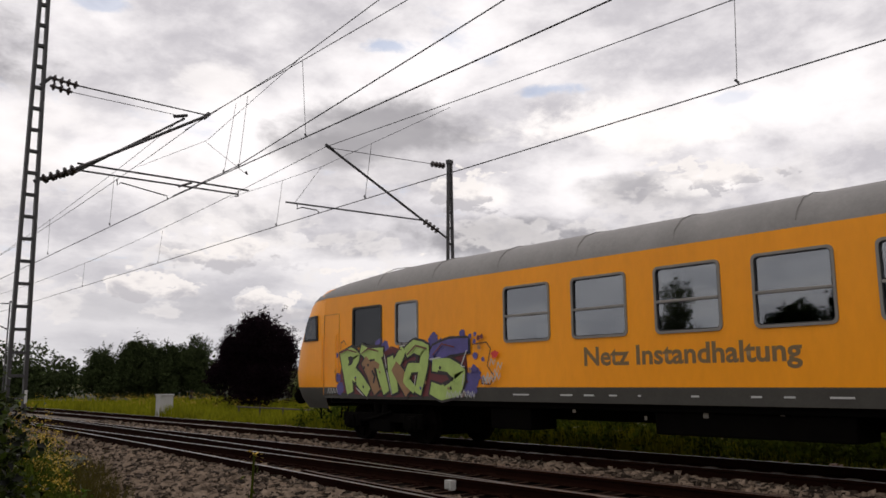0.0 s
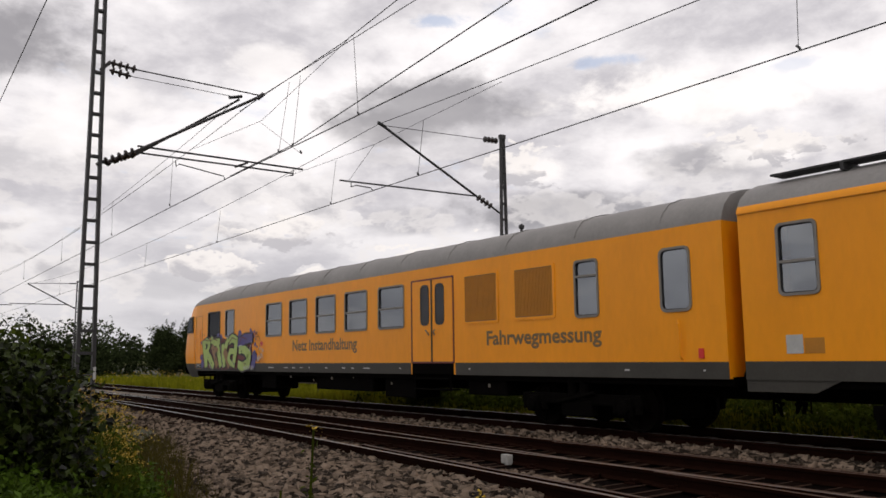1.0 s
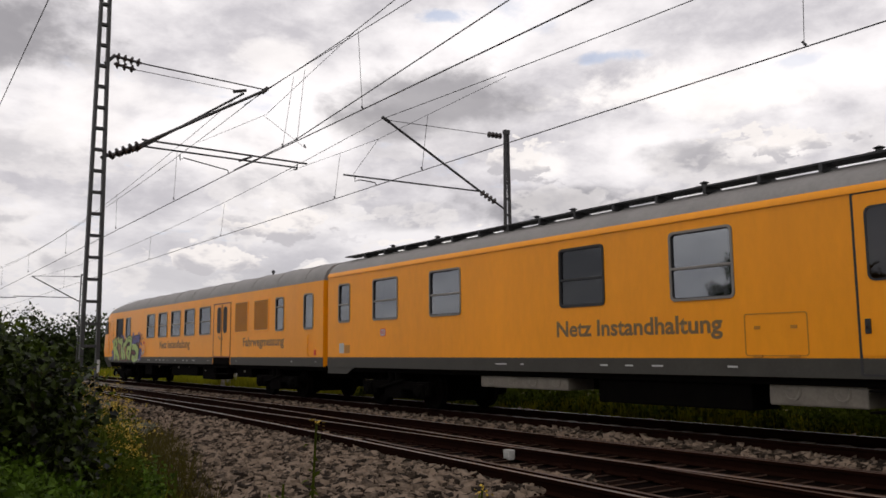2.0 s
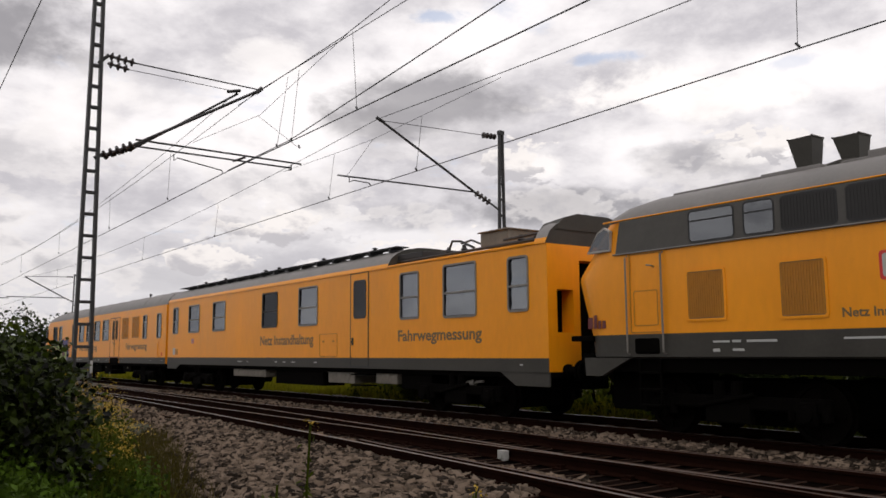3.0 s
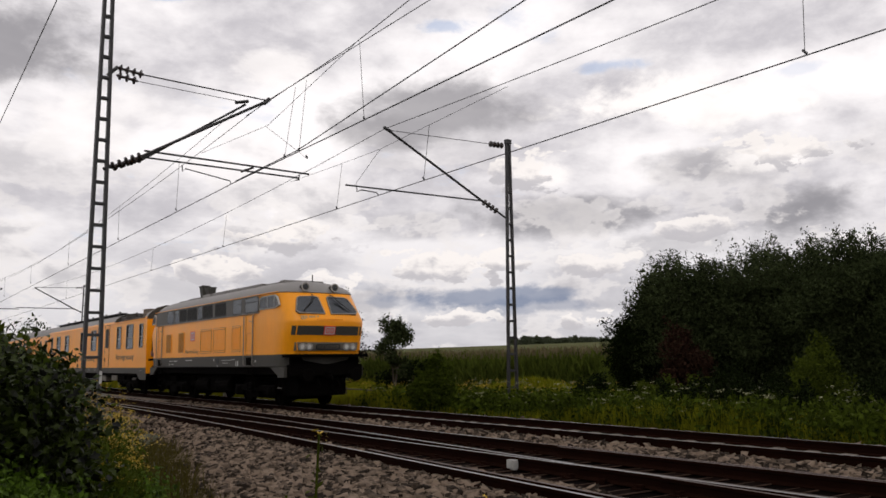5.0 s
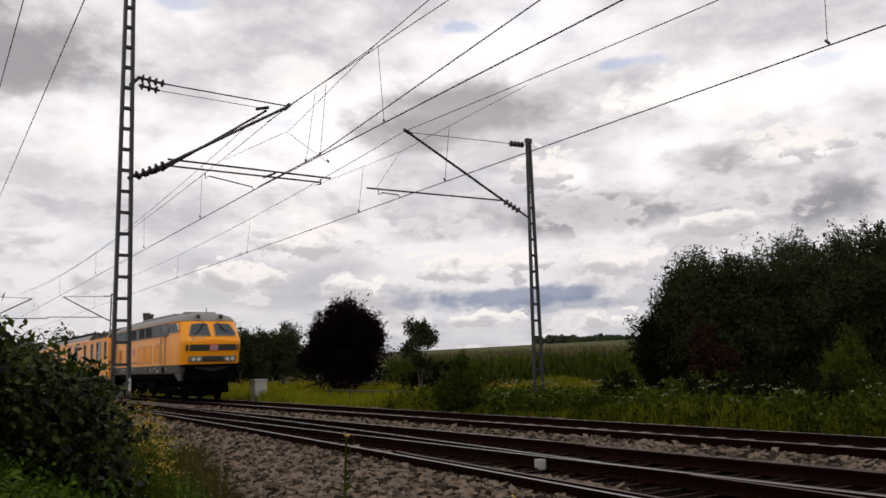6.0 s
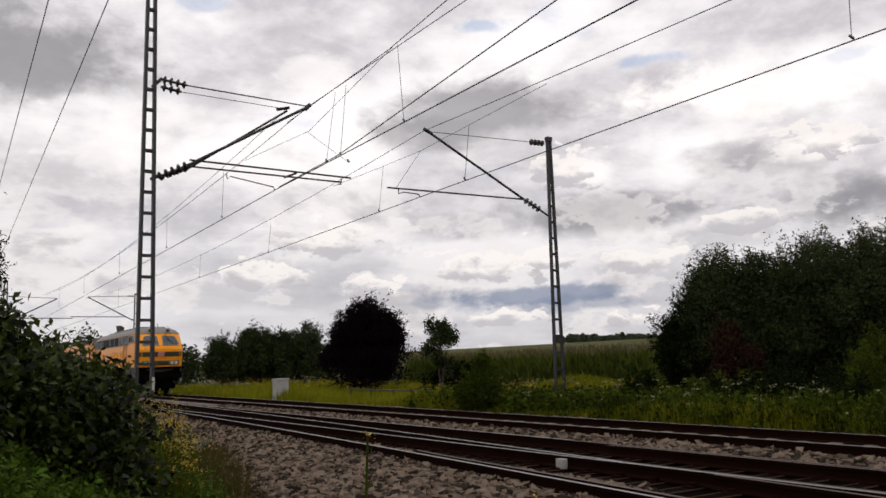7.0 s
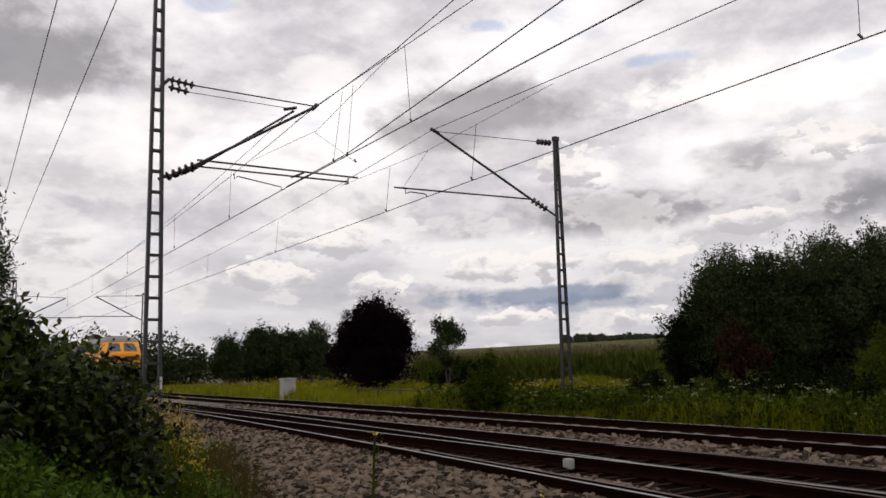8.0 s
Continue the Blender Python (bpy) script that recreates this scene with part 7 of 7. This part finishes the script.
def trees():
    rng = np.random.default_rng(41)
    c = (21.9, 43.0)
    blobs = [(c[0], c[1], 1.7, 2.4, 2.4, 1.9), (c[0], c[1], 3.1, 2.05, 2.05, 1.7)] + clumps((c[0], c[1], 1.7), (2.6, 2.6, 1.7), 30, rng, 0.6) + clumps((c[0], c[1], 3.1), (2.35, 2.35, 1.9), 40, rng, 0.55)
    tree("copper_leaved_tree", "dark purple copper-leaved tree standing in the meadow", (c[0], c[1], -0.36), blobs, 80000, 0.085, "leaf_red", 42, 0.2, sprigs=110, narrow=0.42)
    for at, tall, wide, s in (((25.8, 72.5), 5.2, 1.7, 1), ((29.6, 70.5), 5.4, 1.5, 2), ((27.6, 71.5), 4.2, 1.7, 3), ((23.2, 74.0), 4.0, 1.5, 4)):
        blobs = clumps((at[0], at[1], tall * 0.5), (wide, wide, tall * 0.46), 26, rng, 0.75, 1.2)
        tree("field_tree", "green bushy tree at the far edge of the meadow", (at[0], at[1], -0.36), blobs, 20000, 0.11, "leaf_far", 50 + s, 0.16, sprigs=60)
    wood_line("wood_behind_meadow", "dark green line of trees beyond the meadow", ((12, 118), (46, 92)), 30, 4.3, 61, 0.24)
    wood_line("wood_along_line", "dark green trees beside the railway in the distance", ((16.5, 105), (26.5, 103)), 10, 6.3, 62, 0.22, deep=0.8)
    wood_line("wood_on_rise", "distant wooded rise on the horizon", ((258, 300), (355, 318)), 90, 3.8, 63, 0.5, "leaf_rise_hazed", deep=5, lift=8.8)
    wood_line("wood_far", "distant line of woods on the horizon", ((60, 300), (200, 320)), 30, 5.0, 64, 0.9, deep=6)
    # small bushes close behind the far line
    c = (14.98, 21.7)
    blobs = [(c[0], c[1], 0.35, 0.62, 0.62, 0.7)] + clumps((c[0], c[1], 0.55), (0.72, 0.75, 0.85), 26, rng, 0.24) + clumps((c[0] + 0.1, c[1] + 0.1, 1.2), (0.5, 0.5, 0.35), 9, rng, 0.2)
    tree("creeper_bush", "dark green creeper-covered bush beside the railway", (c[0], c[1], -0.36), blobs, 15000, 0.042, "weed", 71, 0.05, 2, "bush", sprigs=34)
    blobs = clumps((15.7, 20.9, 0.05), (0.4, 0.4, 0.35), 8, rng, 0.2)
    tree("low_bush", "low green bush beside the railway", (15.7, 20.9, -0.36), blobs, 2200, 0.045, "leaf_lime", 72, 0.03, 2, "bush")
    blobs = clumps((21.3, 34.2, 1.9), (1.1, 1.1, 1.3), 16, rng, 0.36)
    tree("young_tree", "thin young tree with pale green leaves", (21.3, 34.2, -0.36), blobs, 4600, 0.07, "leaf_grey", 73, 0.06, 2, shell=0.15, sprigs=40)
    blobs = clumps((24.0, 36.5, 0.6), (2.2, 1.2, 0.9), 16, rng, 0.45)
    tree("low_bush", "low green bush in the meadow", (24.0, 36.5, -0.36), blobs, 5000, 0.08, "leaf_dark", 74, 0.05, 3, "bush")
    # the thicket beside the maize
    for k, (x, y, tall, wide) in enumerate(((21.3, 17.7, 4.3, 1.15), (22.8, 16.6, 4.45, 1.7), (24.4, 14.6, 4.75, 2.0), (26.4, 12.4, 5.15, 2.2), (28.6, 9.6, 5.45, 2.3), (20.75, 18.4, 2.5, 0.85), (30.8, 6.0, 5.3, 2.4), (25.4, 13.5, 4.95, 1.9), (23.7, 15.6, 4.75, 1.7))):
        blobs = [(x, y, tall * 0.42, wide * 0.92, wide * 0.92, tall * 0.42), (x, y, tall * 0.62, wide * 0.8, wide * 0.8, tall * 0.3)] + clumps((x, y, tall * 0.54), (wide * 1.05, wide * 1.05, tall * 0.47), 64, rng, 0.52)
        tree("thicket_tree", "dense dark green bushy tree in a trackside thicket", (x, y, -0.36), blobs, int(26000 + 24000 * (wide / 1.7) ** 2), 0.066, "leaf_grey" if k != 5 else "leaf_dark", 80 + k, 0.11, 3, sprigs=130, narrow=0.36)
    blobs = clumps((19.4, 15.7, 0.95), (0.75, 0.75, 1.2), 24, rng, 0.36)
    tree("withered_shrub", "brownish withered shrub at the edge of the thicket", (19.4, 15.7, -0.36), blobs, 9000, 0.055, "leaf_brown", 94, 0.05, 3, "bush", sprigs=20)
    blobs = clumps((18.8, 11.2, 0.55), (0.85, 0.85, 0.95), 26, rng, 0.32)
    tree("light_shrub", "light green shrub with upright shoots beside the railway", (18.9, 11.5, -0.36), blobs, 8000, 0.05, "leaf_lime", 95, 0.04, 3, "bush", sprigs=60, narrow=0.4)
    blobs = clumps((17.6, 14.6, 0.25), (0.9, 1.4, 0.5), 14, rng, 0.25)
    tree("low_bush", "low green bush in front of the thicket", (17.6, 14.6, -0.36), blobs, 5000, 0.05, "leaf_lime", 96, 0.03, 3, "bush", sprigs=14)
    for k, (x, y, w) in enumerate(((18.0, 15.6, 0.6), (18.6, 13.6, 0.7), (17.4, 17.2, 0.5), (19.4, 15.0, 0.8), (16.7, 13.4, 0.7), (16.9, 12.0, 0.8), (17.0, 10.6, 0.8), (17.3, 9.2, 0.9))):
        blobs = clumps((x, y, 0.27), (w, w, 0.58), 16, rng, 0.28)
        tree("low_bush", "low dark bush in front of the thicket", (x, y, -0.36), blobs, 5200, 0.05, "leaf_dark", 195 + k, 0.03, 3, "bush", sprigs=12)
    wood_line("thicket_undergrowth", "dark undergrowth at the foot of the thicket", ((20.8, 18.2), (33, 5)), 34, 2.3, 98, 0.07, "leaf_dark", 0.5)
    # airy tree beyond the brambles
    blobs = clumps((0.55, 15.2, 2.6), (1.05, 1.1, 1.8), 22, rng, 0.34)
    tree("willow_shrub", "tall airy grey-green willow shrub", (0.5, 15.2, -0.36), blobs, 9000, 0.06, "leaf_grey", 101, 0.06, 3, "bush", narrow=0.3, sprigs=30)
    # trees on the viewer's side, seen mirrored in the coach windows
    for k, (x, y) in enumerate(((-46, 4), (-44, -14), (-22, -20), (-33, 24), (-14, -26), (-44, 35.5), (-40, 8))):
        blobs = clumps((x, y, 4.2), (3.2, 3.2, 3.4), 18, rng, 1.3)
        tree("roadside_tree", "tall green roadside tree", (x, y, -0.36), blobs, 6000, 0.3, "leaf_dark", 110 + k, 0.25)


def brambles():
    """The bramble thicket and flowering weeds at the edge of the ballast."""
    rng = np.random.default_rng(131)
    b = thing("bramble_thicket", "dense dark green bramble thicket with overhanging shoots", "bush", (0.3, 6.4, -0.36))
    blobs = []
    for k in range(125):
        a = rng.uniform(-0.28, 0.2)
        y = rng.uniform(4.0 if a < 0.05 else 6.1, 9.0 if a < 0.15 else 8.0)
        x = a * y
        top = 1.34 + float(np.interp(a, (-0.28, 0.067, 0.121, 0.155, 0.18, 0.2), (0.085, 0.068, 0.024, 0.013, 0.004, -0.010))) * y + rng.normal(0, 0.07)
        r = rng.uniform(0.22, 0.36)
        for z in (top - r, top - 2.4 * r, top - 4.2 * r):
            if z > -0.3:
                blobs.append((x - 0.3, y - 6.4, z + 0.36, r, r, r))
    p = crown_points(blobs, 120000, rng, 0.55, 0.4)
    leaves("crown", p, rng.uniform(0.45, 1.2, len(p)) * 0.038, M["leaf"], b, 132, 0.6)
    for k in range(16):
        bm = bmesh.new()
        y = rng.uniform(4.5, 8.5)
        a = rng.uniform(-0.2, 0.10)
        x = a * y
        z = 1.15 + 0.068 * y * (1 if a < 0.067 else 0.5)
        d = rng.normal(0, 0.22, 2)
        pts = [(x - 0.3, y - 6.4, 0.8), (x - 0.3 + d[0] * 0.4, y - 6.4 + d[1] * 0.4, z + 0.3), (x - 0.3 + d[0], y - 6.4 + d[1], z + 0.4), (x - 0.3 + d[0] * 1.8, y - 6.4 + d[1] * 1.8, z + 0.25)]
        tube(bm, pts, 0.008, 5, end_radius=0.003)
        part("cane", bm, M["leaf_lime"], b)
        t = rng.random(26)
        q = np.array(pts[1]) + (np.array(pts[3]) - np.array(pts[1])) * t[:, None] + rng.normal(0, 0.05, (26, 3)) + np.array([0, 0, 0.12]) * (1 - (2 * t - 1) ** 2)[:, None]
        leaves("shoot_leaves", q, rng.uniform(0.6, 1.1, 26) * 0.045, M["leaf_lime"], b, 140 + k, 0.6)

    # nettles and low greenery at the foot, nearest the viewer
    n = 2600
    y = rng.uniform(4.2, 9.8, n)
    x = y * rng.uniform(0.02, 0.30, n) + rng.normal(0, 0.08, n)
    q = np.stack([x, y, np.full(n, -0.36)], -1)
    h = np.clip(rng.uniform(0.5, 1.0, n) - 0.9 * np.clip(x / y - 0.21, 0, 1) * 4, 0.2, 1.0)
    blades("nettle_stems", q, h, 0.008, M["nettle"], 151, 0.15, label="green nettles at the foot of the brambles", category="weeds")
    lp = (q[:, None] + np.stack([rng.normal(0, 0.06, (n, 14)), rng.normal(0, 0.06, (n, 14)), (0.25 + 0.75 * rng.random((n, 14))) * h[:, None]], -1)).reshape(-1, 3)
    tagged(leaves("nettle_leaves", lp, rng.uniform(0.02, 0.042, len(lp)), M["nettle"], seed=152), "fresh green nettle leaves", "weeds", kind="stuff")
    n = 1500
    y = rng.uniform(4.3, 6.2, n)
    a = rng.uniform(0.05, 0.235, n)
    q = np.stack([a * y, y, np.full(n, -0.36)], -1)
    h = np.clip(1.34 - (a - 0.05) * 3.6 + rng.normal(0, 0.09, n), 0.3, 1.4)
    blades("nettle_stand", q, h, 0.007, M["nettle"], 153, 0.12, label="stand of fresh green nettles before the brambles", category="weeds")
    lp = (q[:, None] + np.stack([rng.normal(0, 0.05, (n, 22)), rng.normal(0, 0.05, (n, 22)), (0.3 + 0.72 * rng.random((n, 22))) * h[:, None]], -1)).reshape(-1, 3)
    tagged(leaves("nettle_stand_leaves", lp, rng.uniform(0.016, 0.034, len(lp)), M["nettle"], seed=154, up_bias=0.6), "toothed green leaves of the nettle stand", "weeds", kind="stuff")
    # yellow ragwort
    n = 120
    y = rng.uniform(6.8, 10.6, n)
    x = y * rng.uniform(0.205, 0.275, n)
    q = np.stack([x, y, np.full(n, -0.36)], -1)
    h = np.clip(1.5 - (x / y - 0.2) * 7 + rng.normal(0, 0.1, n), 0.55, 1.5)
    _, tips = blades("ragwort_stems", q, h, 0.009, M["leaf_lime"], 161, 0.12, label="stems of yellow ragwort beside the ballast", category="flowers")
    lp = (q[:, None] + np.stack([rng.normal(0, 0.06, (n, 40)), rng.normal(0, 0.06, (n, 40)), rng.random((n, 40)) * h[:, None] * 0.95], -1)).reshape(-1, 3)
    tagged(leaves("ragwort_leaves", lp, rng.uniform(0.02, 0.05, len(lp)), M["leaf_lime"], seed=162, narrow=0.3), "ragged green ragwort leaves", "flowers", kind="stuff")
    side = np.repeat(tips, 5, 0) + rng.normal(0, 0.08, (len(tips) * 5, 3)) * np.array([1, 1, 0.8])
    heads("ragwort_flowers", side, 0.019, M["yellow"], 163, 5, 0.4, "yellow ragwort flower heads")
    # dry grass where the weeds meet the stones
    n = 8500
    y = rng.uniform(6.0, 18.0, n)
    x = y * (0.16 + 0.19 * rng.random(n) ** 0.8) + rng.normal(0, 0.25, n)
    ok = x < 3.55 + 0.24 * np.clip(y - 9, 0, 12)
    q = np.stack([x, y, np.full(n, -0.36)], -1)[ok]
    blades("dry_grass", q, rng.uniform(0.12, 0.55, len(q)) * rng.uniform(0.5, 1, len(q)), 0.006, M["dry"], 171, 1.0, label="dry brown and green grass at the edge of the ballast")
    n = 22000
    q = np.stack([rng.uniform(-9, 3.0, n), rng.uniform(-6, 22, n), np.full(n, -0.36)], -1)
    q = q[q[:, 0] < 0.33 * np.clip(q[:, 1], 2.0, 30)]
    q = q[(np.abs(q[:, 0]) + np.abs(q[:, 1])) > 1.2]
    blades("near_grass", q, rng.uniform(0.2, 0.5, len(q)), 0.008, M["grass"], 172, 0.5, label="rough green grass beside the ballast")
    # single stalks that stand up in front of the stones
    for k, (sx, sy, top, flower) in enumerate(STALKS):
        s = thing("weed_stalk", "single tall weed stalk with a small yellow flower", "weed", (sx, sy, -0.36), group="weed stalks")
        bm = bmesh.new()
        tube(bm, [(0, 0, 0), (0.02, 0.01, top * 0.5), (0.05, 0.0, top)], 0.010, 6, end_radius=0.006)
        part("stem", bm, M["leaf_lime"], s)
        m = 60
        q = np.stack([rng.normal(0.03, 0.02, m), rng.normal(0, 0.02, m), rng.uniform(0.2, 0.98, m) * top], -1)
        tagged(leaves("leaf_tuft", q, rng.uniform(0.012, 0.03, m), M["leaf_lime"], s, 180 + k, 0.35), kind="stuff")
        if flower:
            heads("flower", np.array([[0.05, 0, top]]), 0.018, M["yellow"], 190 + k, 16, 0.8, parent=s)


ground_sheet()
FAR, NEAR = tracks()
TRAIN = [driving_trailer(), measuring_coach(), locomotive()]
masts()
wires()
control_box()
trees()
brambles()
meadow()
maize()
stones()
sleepers(FAR, NEAR)


def travelled(t):
    return 5.11 - 0.22 * max(0.0, 0.5 - t) + 13.592 * t + 0.01535 * t * t + 0.006 * max(0.0, t - 4) ** 2 + 0.075 * max(0.0, t - 1.75)


def motions():
    times = [0.5 * k for k in range(17)]
    for v, s0 in TRAIN:
        walk(v, [(t, pose(FAR_X, travelled(t) + s0, 0)) for t in times])
    for w, y, r in WHEELS:
        walk(w, [(k / 20, pose(0, y, r, -math.degrees((travelled(k / 20) - travelled(0)) / r))) for k in range(161)])


motions()
